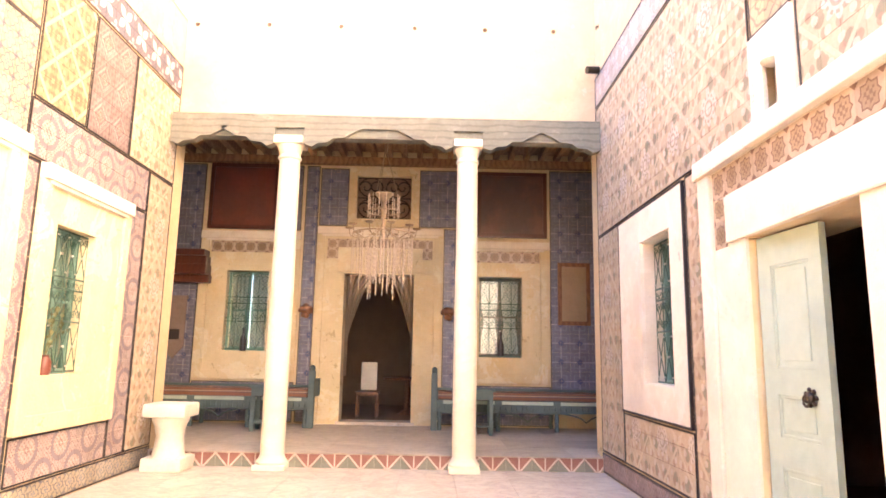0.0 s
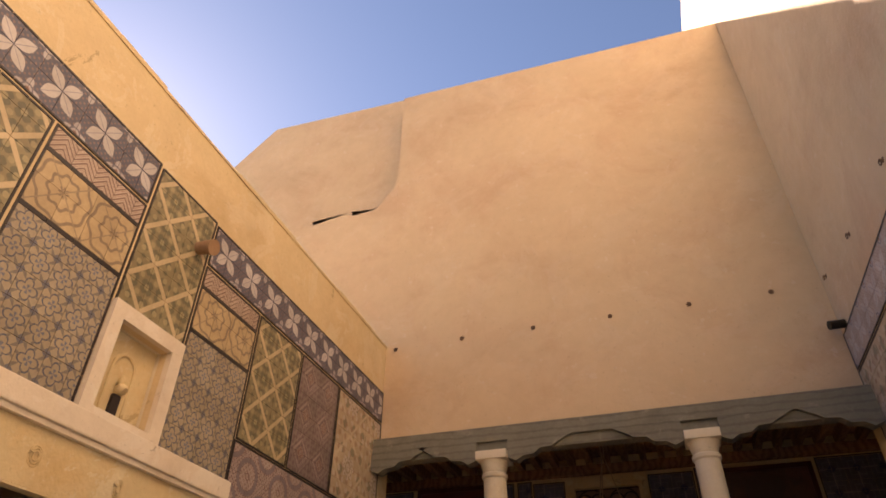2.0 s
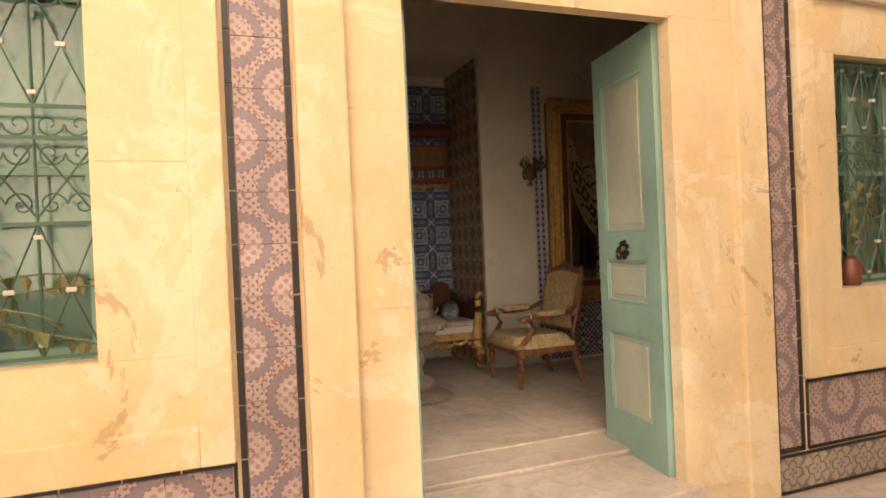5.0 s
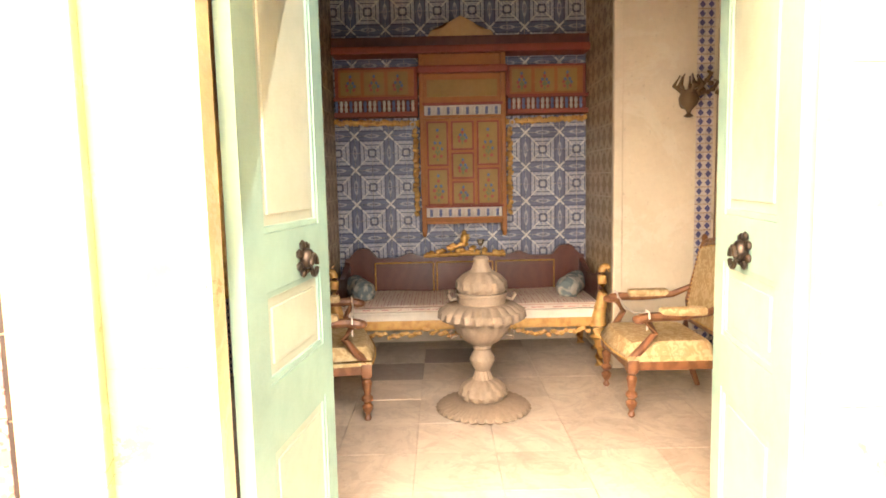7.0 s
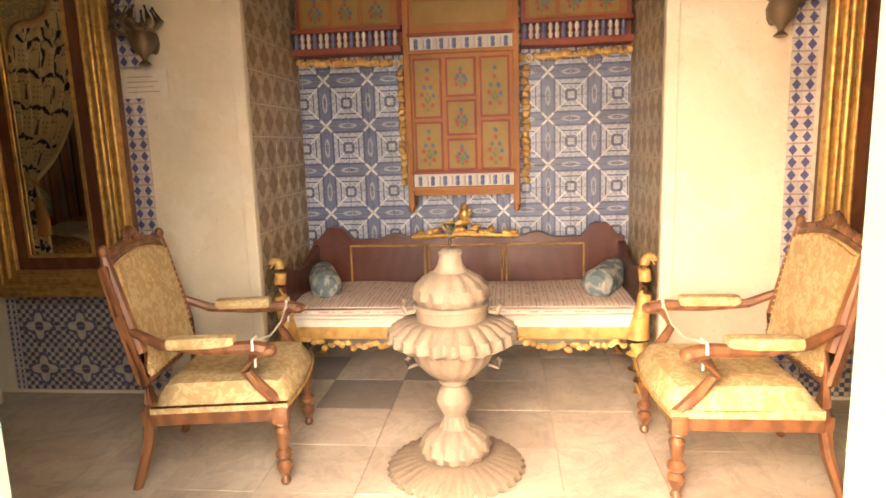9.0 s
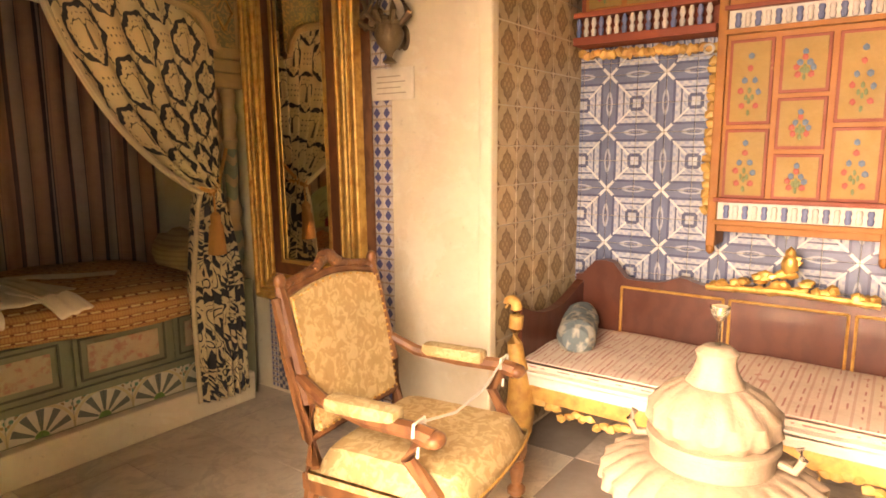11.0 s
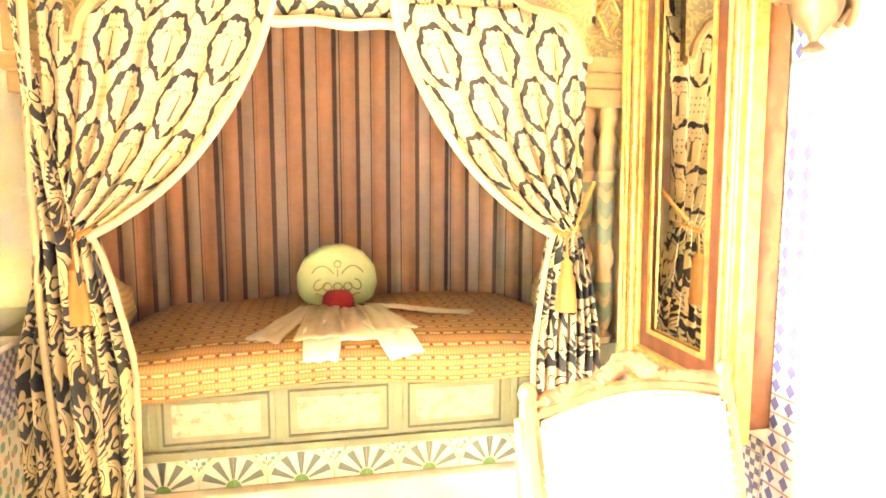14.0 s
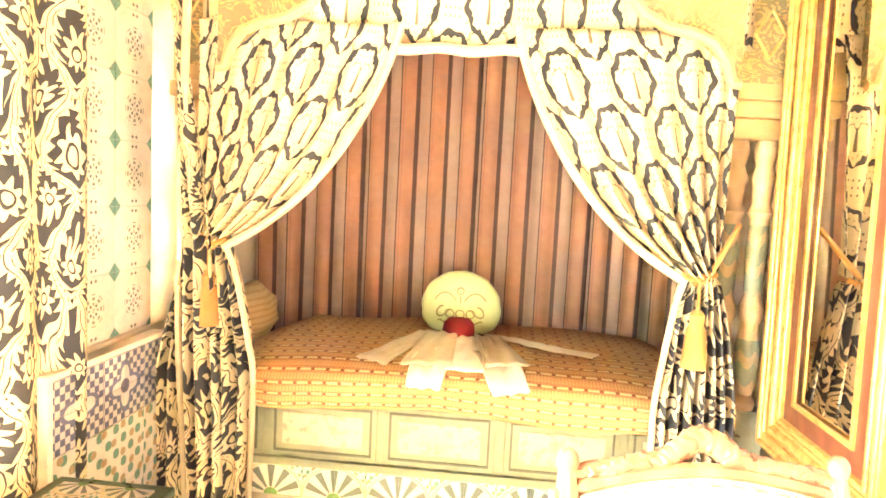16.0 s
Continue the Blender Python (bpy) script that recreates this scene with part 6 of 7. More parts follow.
def urn():
    u = thing("pedestal_urn", "carved grey-beige gadrooned brazier urn on a pedestal", "urn", at=pose(-5.33, 3.915, ROOMZ))
    gad = lambda n, a, tw: (lambda r, z, th: r * (1 + a * abs(math.sin(n / 2 * (th + tw * z)))))
    bm = bmesh.new()
    lathe(bm, [(.262, .0), (.278, .014), (.262, .034), (.18, .058), (.12, .066)], seg=238, flute=gad(34, .085, 14))
    part("foot_disc", bm, URNSTONE, u, smooth=True)
    bm = bmesh.new()
    lathe(bm, [(.10, .06), (.13, .08), (.14, .11), (.125, .15), (.09, .18), (.058, .195), (.05, .215), (.044, .25)], seg=112, flute=gad(14, .13, 3))
    part("lower_bulb", bm, URNSTONE, u, smooth=True)
    bm = bmesh.new()
    lathe(bm, [(.045, .25), (.062, .28), (.075, .32), (.062, .355), (.045, .38), (.06, .395), (.055, .41)], seg=48, flute=gad(10, .06, 6))
    part("stem", bm, URNSTONE, u, smooth=True)
    bm = bmesh.new()
    lathe(bm, [(.055, .41), (.10, .44), (.145, .49), (.165, .54), (.16, .575), (.14, .59)], seg=144, flute=gad(18, .09, 5))
    part("bowl", bm, URNSTONE, u, smooth=True)
    bm = bmesh.new()
    lathe(bm, [(.14, .585), (.21, .565), (.245, .59), (.24, .63), (.19, .665), (.15, .675)], seg=192, flute=gad(24, .13, 8))
    part("scalloped_rim", bm, URNSTONE, u, smooth=True)
    bm = bmesh.new()
    lathe(bm, [(.148, .67), (.150, .72), (.158, .725), (.158, .74), (.13, .745)], seg=60, flute=lambda r, z, th: r * (1 + .006 * math.sin(60 * th)))
    part("collar", bm, URNSTONE, u, smooth=True)
    bm = bmesh.new()
    lathe(bm, [(.125, .74), (.145, .77), (.14, .81), (.11, .845), (.07, .87)], seg=112, flute=gad(14, .13, 3))
    part("lid", bm, URNSTONE, u, smooth=True)
    bm = bmesh.new()
    lathe(bm, [(.068, .865), (.05, .90), (.042, .93), (.048, .95), (.03, .965)], seg=40, flute=gad(7, .08, 30))
    part("finial", bm, URNSTONE, u, smooth=True)
    bm = bmesh.new()
    tube(bm, [(0, 0, .96), (0, 0, 1.03)], .006, 8)
    lathe(bm, [(.006, 1.025), (.02, 1.045), (.024, 1.065), (.021, 1.065), (.005, 1.04)], seg=20)
    part("glass_stem", bm, GLASS, u, "small clear glass cup", smooth=True)
    for s in (1, -1):
        bm = bmesh.new()
        tube(bm, [(0, s * .155, .70), (.01, s * .19, .695), (.015, s * .205, .73), (.01, s * .195, .755)], .011, 8)
        part("handle", bm, URNSTONE, u, smooth=True)
        bm = bmesh.new()
        tube(bm, [(.0, s * .15, .47), (.0, s * .19, .455), (.0, s * .2, .49), (0, s * .185, .5)], .009, 8)
        part("curl", bm, URNSTONE, u, smooth=True)


urn()


# ---- room: armchairs ----
def armchair(at, first=None):
    if first:
        return copy_thing(first, at)
    c = thing("armchair", "carved walnut armchair in worn gold brocade", "armchair", "armchairs", at=at)
    # faces +y, z from the floor
    turned = [(.016, 0), (.024, .015), (.014, .04), (.034, .075), (.036, .095), (.018, .115), (.038, .135), (.038, .15), (.02, .17), (.028, .21), (.034, .25), (.02, .27), (.036, .285), (.03, .30)]
    for x in (-.27, .27):
        bm = bmesh.new()
        lathe(bm, turned, (x, .28, 0), 14)
        box(bm, x - .034, x + .034, .246, .314, .29, .37, .008)
        part("leg", bm, WALNUT, c, "turned walnut front leg", smooth=True)
        bm = bmesh.new()
        tube(bm, [(x * .95, -.38, 0), (x * .95, -.31, .2), (x * .95, -.28, .40), (x * .93, -.30, .62), (x * .95, -.40, 1.0), (x * .95, -.41, 1.04)], [.02, .026, .03, .024, .022, .018], 8)
        blob(bm, (x * .95, -.41, 1.06), (.022, .022, .03), 2)
        part("leg", bm, WALNUT, c, "raked back leg and post", smooth=True)
        # arm
        bm = bmesh.new()
        tube(bm, [(x * .97, -.33, .72), (x * 1.05, -.2, .66), (x * 1.13, 0, .64), (x * 1.15, .18, .645), (x * 1.15, .25, .63)], [.02, .024, .026, .03, .034], 8)
        blob(bm, (x * 1.15, .26, .63), (.038, .035, .028), 2)
        arm = part("arm", bm, WALNUT, c, smooth=True)
        bm = bmesh.new()
        tube(bm, [(x * 1.15, .20, .62), (x * 1.12, .15, .54), (x * 1.03, .22, .44), (x * 1.0, .29, .36)], [.024, .022, .026, .03], 8)
        part("arm_support", bm, WALNUT, arm, smooth=True)
        bm = bmesh.new()
        box(bm, x * 1.10 - .036, x * 1.10 + .036, -.17, .12, .645, .70, .024)
        part("arm_pad", bm, BROCADE, arm, "padded gold brocade arm rest", smooth=True)
    bm = bmesh.new()
    for d in ((-.3, .3, .26, .31), (-.28, .28, -.32, -.27)):
        box(bm, *d, .30, .365, .008)
    for x in (-.29, .24):
        box(bm, x, x + .05, -.28, .27, .30, .365, .008)
    part("seat_rail", bm, WALNUT, c)
    bm = bmesh.new()
    box(bm, -.30, .30, -.27, .315, .36, .46)
    bmesh.ops.subdivide_edges(bm, edges=bm.edges, cuts=10, use_grid_fill=True)
    for v in bm.verts:
        a, b = min(1, (0.30 - abs(v.co.x)) / .09), min(1, min(v.co.y + .27, .315 - v.co.y) / .09)
        a, b = max(a, 0), max(b, 0)
        k = math.sqrt(max(0, 1 - (1 - a) ** 2)) * math.sqrt(max(0, 1 - (1 - b) ** 2))
        if v.co.z > .40:
            v.co.z = .385 + .095 * k * (v.co.z - .36) / .1
        v.co.y += .03 * (1 - (v.co.x / .3) ** 2) * (1 if v.co.y > .2 else 0)
    part("seat", bm, BROCADE, c, "sprung seat in worn gold brocade", smooth=True)
    bm = bmesh.new()
    for i in range(44):
        x = -.30 + .6 * i / 43
        blob(bm, (x, .32 + .03 * (1 - (x / .3) ** 2), .375), (.007, .005, .007), 1)
    tagged(part("nails", bm, GOLD, c, "row of brass upholstery nails"), kind="stuff")
    # back frame and pad, raked
    R = pose(0, -.30, .50, 12, 0, 0)
    arch = [(-.235, .0), (.235, .0), (.25, .30), (.245, .50)] + [(.245 - .49 * q / 12, .50 + .045 * math.sin(math.pi * q / 12)) for q in range(1, 12)] + [(-.245, .50), (-.25, .30)]
    PX = R @ Matrix(((1, 0, 0, 0), (0, 0, -1, 0), (0, 1, 0, 0), (0, 0, 0, 1)))
    bm = bmesh.new()
    prism(bm, [(p[0] * 1.12, p[1] * 1.05 - .015) for p in arch], PX, .0, .03)
    fr = part("back_frame", bm, WALNUT, c, "carved walnut back frame")
    bm = bmesh.new()
    tube(bm, [R @ Vector((p[0] * 1.1, .0, p[1] * 1.04 - .012)) for p in arch + arch[:1]], .02, 8)
    for i in range(33):
        q = -1 + i / 16
        blob(bm, R @ Vector((q * .24, -.0, .548 + .03 * math.cos(q * 1.57) + .045 * math.exp(-(q / .22) ** 2))), (.026, .018, .018 + .012 * math.exp(-(q / .3) ** 2)), 2, .45, i * 1.7)
    part("crest_rail", bm, WALNUT, fr, "carved foliate crest rail", smooth=True)
    for d0, d1, nm in ((-.035, 0, "back_pad"), (.03, .045, "rear_cover")):
        bm = bmesh.new()
        prism(bm, arch, PX, d0, d1)
        bmesh.ops.bevel(bm, geom=[e for e in bm.edges if e.calc_face_angle(0) > 1.0], offset=.012, segments=2, affect="EDGES")
        part(nm, bm, BROCADE, c, "gold brocade back upholstery", smooth=True)
    for yy in (-.037, .047):
        bm = bmesh.new()
        loop = arch + arch[:1]
        for p, q in zip(loop, loop[1:]):
            n = max(1, int(math.dist(p, q) / .03))
            for i in range(n):
                t = i / n
                blob(bm, PX @ Vector((lerp(p[0], q[0], t) * .97, lerp(p[1], q[1], t) * .97 + .008, yy)), (.006, .006, .006), 1)
        tagged(part("nails", bm, GOLD, c, "row of brass upholstery nails"), kind="stuff")
    bm = bmesh.new()
    tube(bm, [(-.31, .2, .675), (-.1, .21, .62), (.1, .21, .62), (.31, .2, .675)], .005, 6)
    for x in (-.31, .31):
        tube(bm, [(x - .035, .2, .64), (x - .03, .2, .68), (x + .03, .2, .68), (x + .035, .2, .64)], .006, 6)
        tube(bm, [(x, .2, .64), (x + .01, .2, .56)], .005, 6)
    part("cord", bm, LINEN, c, "white cord tied across the arms", smooth=True)
    return c


south_chair = armchair(pose(-5.42, 2.91, ROOMZ, 0, 0, 8))
south_chair.scale = (1.07, 0.94, 0.95)
armchair(pose(-5.42, 5.05, ROOMZ, 0, 0, 180), south_chair)


# ---- room: painted cupboard and shelf over the divan ----
PAINTORANGE = mat("painted_orange_wood", chipped((0.33, 0.125, 0.018), (0.38, 0.20, 0.045)), rough=0.6, bump=0.15)
PAINTFIELD = mat("painted_yellow_field", lambda k: k.mix(k.noise(5.0), (0.31, 0.185, 0.034), (0.24, 0.15, 0.035)), rough=0.6)
DARKRED = mat("painted_dark_red_wood", chipped((0.24, 0.05, 0.018), (0.3, 0.12, 0.04)), rough=0.6)
FLOWER = {"red": mat("red_flower_paint", (0.34, 0.07, 0.04), rough=0.6), "blue": mat("blue_flower_paint", (0.09, 0.14, 0.2), rough=0.6), "green": mat("green_leaf_paint", (0.14, 0.17, 0.06), rough=0.6)}
CF = Face((-7.03, 0, 0), (0, 1, 0), (0, 0, 1))


def flowers(face, u, v, w, h, d, parent):
    rg = random.Random(round(u * 1000) + round(v * 100))
    for key, dots in (("red", ((0, .16), (-.16, -.28), (.16, -.28), (-.2, -.1))), ("blue", ((-.12, .02), (.12, .02), (.2, -.12), (0, .3))), ("green", ((0, -.1), (0, -.22), (-.07, -.18), (.07, -.18), (0, -.36)))):
        bm = bmesh.new()
        for a, b in dots:
            p = face.m @ Vector((u + a * w, v + b * h, d))
            blob(bm, p, (.002, .013 * (1 if key != "green" else .6), .015), 1, .3, rg.random() * 9)
        tagged(part("painted_" + key + "_flower", bm, FLOWER[key], parent), kind="stuff")


def cupboard():
    c = thing("painted_cupboard", "orange painted wooden wall cupboard with flower panels", "cupboard")
    y0, y1, z0, z1 = 3.55, 4.20, 1.19, 2.62
    fpart("carcass", CF, (y0, y1, z0, z1, 0, .16), PAINTORANGE, c)
    for y in (y0 - .035, y1 - .005):
        bm = bmesh.new()
        fbox(bm, CF, y, y + .04, z0 - .07, z1, .0, .185, .006)
        blob(bm, CF.m @ Vector((y + .02, z0 - .08, .17)), (.02, .02, .03), 2)
        part("corner_post", bm, PAINTORANGE, c)
    for j, (za, zb) in enumerate(((z0 + .16, z0 + .47), (z0 + .49, z0 + .86))):
        for i, (ua, ub) in enumerate(((y0 + .02, y0 + .20), (y1 - .21, y1 - .025))):
            d = fpart("door_panel", CF, (ua, ub, za, zb, .16, .172), DARKRED, c, "painted panel with flowers", bev=.003)
            fpart("field", CF, (ua + .014, ub - .014, za + .014, zb - .014, .172, .177), PAINTFIELD, d, bev=0)
            flowers(CF, (ua + ub) / 2, (za + zb) / 2, ub - ua, zb - za, .179, d)
    for za, zb in ((z0 + .16, z0 + .36), (z0 + .38, z0 + .60), (z0 + .62, z0 + .86)):
        d = fpart("door_panel", CF, (y0 + .225, y1 - .235, za, zb, .16, .172), DARKRED, c, "painted centre panel", bev=.003)
        fpart("field", CF, (y0 + .239, y1 - .249, za + .014, zb - .014, .172, .177), PAINTFIELD, d, bev=0)
        flowers(CF, (y0 + y1) / 2 - .005, (za + zb) / 2, .16, .16, .179, d)
    for zz in (z0 + .07, z0 + .92):
        row = fpart("gallery", CF, (y0, y1, zz - .012, zz + .07, .155, .162), BLUEW, c, "blue and white turned gallery", bev=0)
        for i in range(15):
            bm = bmesh.new()
            p = CF.m @ Vector((y0 + .045 + i * .04, zz - .005, .172))
            lathe(bm, [(.010, 0), (.014, .02), (.009, .032), (.014, .046), (.010, .06)], p, 8)
            part("baluster", bm, BLUEW if i % 2 else BLUED, row, smooth=True)
        fpart("ledge", CF, (y0 - .01, y1 + .01, zz - .035, zz - .012, .155, .195), PAINTORANGE, c)
        fpart("ledge", CF, (y0 - .01, y1 + .01, zz + .07, zz + .09, .155, .195), DARKRED, c)
    fpart("top_panel", CF, (y0 + .03, y1 - .035, z0 + 1.06, z0 + 1.20, .16, .17), PAINTFIELD, c)
    fpart("cornice", CF, (y0 - .05, y1 + .05, z0 + 1.25, z0 + 1.31, .0, .22), DARKRED, c, bev=.012)
    return c


BLUEW, BLUED = mat("white_turned_paint", (0.56, 0.52, 0.45), rough=0.6), mat("blue_turned_paint", (0.14, 0.17, 0.30), rough=0.6)
cupboard()


def side_shelf(u0, u1):
    s = thing("painted_shelf", "red and orange painted wall shelf with a carved gilt edge", "shelf", "painted shelves")
    fpart("back_board", CF, (u0, u1, 2.10, 2.52, 0, .06), DARKRED, s)
    fpart("painted_board", CF, (u0 + .03, u1 - .03, 2.27, 2.50, .06, .075), PAINTORANGE, s)
    for i in range(3):
        a = u0 + .05 + i * (u1 - u0 - .1) / 3
        b = a + (u1 - u0 - .1) / 3 - .03
        p = fpart("painted_field", CF, (a, b, 2.29, 2.48, .075, .08), PAINTFIELD, s, bev=0)
        flowers(CF, (a + b) / 2, 2.385, b - a, .19, .083, p)
    fpart("ledge", CF, (u0, u1, 2.235, 2.262, .06, .16), DARKRED, s)
    fpart("ledge", CF, (u0, u1, 2.10, 2.14, .06, .16), DARKRED, s)
    n = int((u1 - u0) / .04)
    for i in range(n):
        bm = bmesh.new()
        lathe(bm, [(.009, 0), (.015, .03), (.008, .045), (.015, .065), (.009, .094)], CF.m @ Vector((u0 + .02 + i * .04, 2.14, .13)), 8)
        part("baluster", bm, BLUEW if i % 3 else BLUED, s, smooth=True)
    # carved hanging edge along the tiles
    bm = bmesh.new()
    rg = random.Random(round(u0 * 10))
    inner = u1 if u0 < 3.2 else u0
    outer = u0 if u0 < 3.2 else u1
    pts = [(lerp(outer, inner, q / 24), 2.075 - .012 * abs(math.sin(q * .9)) - .02 * (q / 24)) for q in range(25)]
    dr = -1 if u0 < 3.2 else 1
    pts += [(inner + dr * (.02 + .014 * abs(math.sin(q * 1.1))), 2.03 - q * .042) for q in range(1, 19)]
    for q, p in enumerate(pts):
        blob(bm, CF.m @ Vector((p[0], p[1], .03)), (.022, .026 + .006 * rg.random(), .024 + .008 * rg.random()), 1, .5, q)
    part("carved_edge", bm, GILT, s, "carved gilt scalloped edge", smooth=True)
    bm = bmesh.new()
    tube(bm, [CF.m @ Vector((inner + dr * .05 + .022 * math.cos(a * .7), 2.04 + .022 * math.sin(a * .7), .06)) for a in range(10)], .007, 6)
    part("boss", bm, BLUEW, s, smooth=True)


side_shelf(2.80, 3.50), side_shelf(4.25, 4.93)
cor = thing("shelf_cornice", "long dark wooden cornice with a carved crest", "cornice")
boxpart("board", (-7.04, -6.80, 2.80, 4.93, 2.60, 2.66), DARKRED, cor, bev=.012)
boxpart("upper_board", (-7.04, -6.84, 2.80, 4.93, 2.66, 2.74), MAHOG, cor, bev=.01)
bm = bmesh.new()
prism(bm, [(3.60, 2.74), (4.14, 2.74), (4.12, 2.78), (4.02, 2.80), (3.95, 2.86), (3.87, 2.90), (3.79, 2.86), (3.72, 2.80), (3.62, 2.78)], CF.m, .14, .18)
part("crest", bm, OCHREWOOD, cor, "carved crest")

win_curtain = thing("window_curtain", "black and cream floral curtain hanging by the window", "curtain")
sheet("cloth", lambda q, h: Vector((-3.50 - .03 * math.sin(q * 22) - .02 * math.sin(q * 9), lerp(1.72, 2.65, q), lerp(2.9, .16, h))), 90, 20, BOLD, win_curtain, 1.25, 2.75)

rt = thing("tile_table", "low green-edged table with a patterned tile top", "table", at=pose(-3.73, 2.10, ROOMZ))
boxpart("tabletop", (-.20, .20, -.21, .21, .49, .52), mat("dark_green_lacquer", (0.04, 0.09, 0.05), rough=0.3), rt, bev=.008)
TF = Face((0, 0, .52), (1, 0, 0), (0, 1, 0))
tile_panel(TF, rt, -.155, .155, -.165, .165, .08, FAN, edge=False, d=0.0, thick=.006)
for a in (-.16, .16):
    for b in (-.17, .17):
        boxpart("leg", (a - .025, a + .025, b - .025, b + .025, 0, .49), WALNUT, rt)


# ---- portico: back wall ----
for u0, u1, v0, v1 in ((-4.69, -3.70, 0.7, 4.7), (-2.34, -1.92, 3.48, 4.7), (-1.86, -1.62, 0.1, 4.7), (-1.60, -1.08, 3.58, 4.66), (0.22, 0.90, 3.58, 4.66), (0.68, 0.90, 0.1, 3.56), (0.92, 1.27, 3.4, 4.7), (2.61, 3.89, 0.7, 4.7), (-3.68, -1.9, 0.1, 0.78), (0.92, 2.6, 0.1, 0.78)):
    tile_panel(PORCHF, porch_back, u0, u1, v0, v1, 0.165, PORCH)
ps = thing("window_surround", "ochre stone surround with a tiled frieze in the portico", "window frame", kind="structure")
stone_frame(PORCHF, ps, (-3.68, -1.90, 0.82, 3.44), P_WL, 0, 0.16, 0.14)
tile_panel(PORCHF, ps, -3.50, -2.08, 3.06, 3.26, 0.20, FRIEZE, edge=False, d=.024)
ps2 = thing("window_surround", "ochre stone surround with a tiled frieze in the portico", "window frame", kind="structure")
stone_frame(PORCHF, ps2, (0.93, 2.59, 0.82, 3.34), P_WR, 0, 0.16, 0.14)
tile_panel(PORCHF, ps2, 1.10, 2.42, 2.96, 3.16, 0.20, FRIEZE, edge=False, d=.024)
iron_window(PORCHF, P_WL, "green window with lace curtains and iron grille", lace=True)
iron_window(PORCHF, P_WR, "dark green window with lace curtains and iron grille", shut=OLDWOOD, lace=True)
pd = thing("door_surround", "wide ochre stone door surround in the portico", "door frame", kind="structure")
stone_frame(PORCHF, pd, (-1.60, 0.66, 0.08, 3.55), P_DOOR, 0, 0.14, 0.13, sill=False)
tile_panel(PORCHF, pd, -1.42, 0.48, 2.98, 3.34, 0.18, FRIEZE, edge=False, d=.024)
fpart("lintel", PORCHF, (-1.22, 0.30, 2.74, 3.18, 0.022, 0.06), STONE, pd, bev=.008)
fpart("threshold", PORCHF, (-1.14, 0.22, 0.07, 0.13, -0.4, 0.06), MARBLE, pd, bev=.008)
tr = thing("transom_window", "iron scrolled transom window over the portico door", "window")
bm = bmesh.new()
holed(bm, PORCHF, -1.06, 0.20, 3.57, 4.67, 0.0, 0.05, [P_TR])
part("transom_frame", bm, STONE, tr, "ochre stone transom frame")
# opaque dark sheet in place of the shade behind the transom
fpart("dark_glass", PORCHF, (P_TR[0], P_TR[1], P_TR[2], P_TR[3], -.12, -.10), DARKWALL, tr, bev=0)
bm = bmesh.new()
for i in range(2):
    for j in range(2):
        cu, cv = -.68 + i * .5, 3.92 + j * .4
        for fx in (1, -1):
            tube(bm, [PORCHF.m @ Vector((*p, -.03)) for p in scroll((cu + fx * .09, cv), .13, 6.5, 0.4, flipx=fx)], .014, 6)
        tube(bm, [PORCHF.m @ Vector((cu + .22 * math.cos(a * .45), cv + .18 * math.sin(a * .45), -.03)) for a in range(15)], .012, 6)
for v in (3.74, 4.12, 4.5):
    tube(bm, [PORCHF.m @ Vector((-.92, v, -.03)), PORCHF.m @ Vector((.06, v, -.03))], .012, 6)
part("scrollwork", bm, BRONZE, tr, smooth=True)
CANVAS = mat("dark_red_canvas", lambda k: k.mix(k.step(k.noise(1.3, 4.0), 0.4, 0.65), (0.17, 0.045, 0.028), (0.11, 0.04, 0.03)), rough=0.55, vary=0.3)
CANVAS2 = mat("brown_canvas", lambda k: k.mix(k.step(k.noise(1.1, 4.0), 0.45, 0.6), (0.16, 0.075, 0.05), (0.09, 0.055, 0.045)), rough=0.55, vary=0.3)
for u0, u1, v0, v1, m, l in ((-3.60, -2.36, 3.48, 4.70, CANVAS, "large dark red wooden wall panel"), (1.28, 2.55, 3.42, 4.64, CANVAS2, "large faded brown wall panel")):
    p = thing("wall_panel", l, "panel", "wall panels")
    fpart("panel_board", PORCHF, (u0 + .06, u1 - .06, v0 + .06, v1 - .06, .02, .045), m, p)
    bm = bmesh.new()
    holed(bm, PORCHF, u0, u1, v0, v1, .016, .07, [(u0 + .07, u1 - .07, v0 + .07, v1 - .07)])
    part("panel_frame", bm, MAHOG, p)
sh = thing("wall_shelf", "dark wooden moulded wall shelf", "shelf")
for i, (v0, v1, d) in enumerate(((2.95, 3.06, .30), (2.80, 2.95, .24), (2.62, 2.80, .28), (2.48, 2.62, .18))):
    fpart("moulding", PORCHF, (-4.3, -3.52 + .02 * i, v0, v1, .0, d), MAHOG, sh, bev=.012)
hb = thing("wall_box", "small grey-brown carved wall bracket, a black plate for the shade of its recess", "bracket")
HB = mat("grey_brown_carved_stone", (0.25, 0.19, 0.15), rough=0.8, bump=0.5, bscale=22)
bm = bmesh.new()
prism(bm, [(-4.22, 2.2), (-3.86, 2.2), (-3.86, 1.36), (-4.04, 1.15), (-4.22, 1.36)], PORCHF.m, .015, .05)
part("plate", bm, HB, hb)
fpart("ledge", PORCHF, (-4.24, -3.84, 2.2, 2.25, .015, .09), HB, hb)
# flat black plate on the face stands for the hollow's shade
fpart("recess", PORCHF, (-4.14, -3.94, 1.48, 1.66, .05, .055), BLACK, hb, bev=0)
nb = thing("framed_notice", "framed parchment notice on the tiled wall", "picture frame")
bm = bmesh.new()
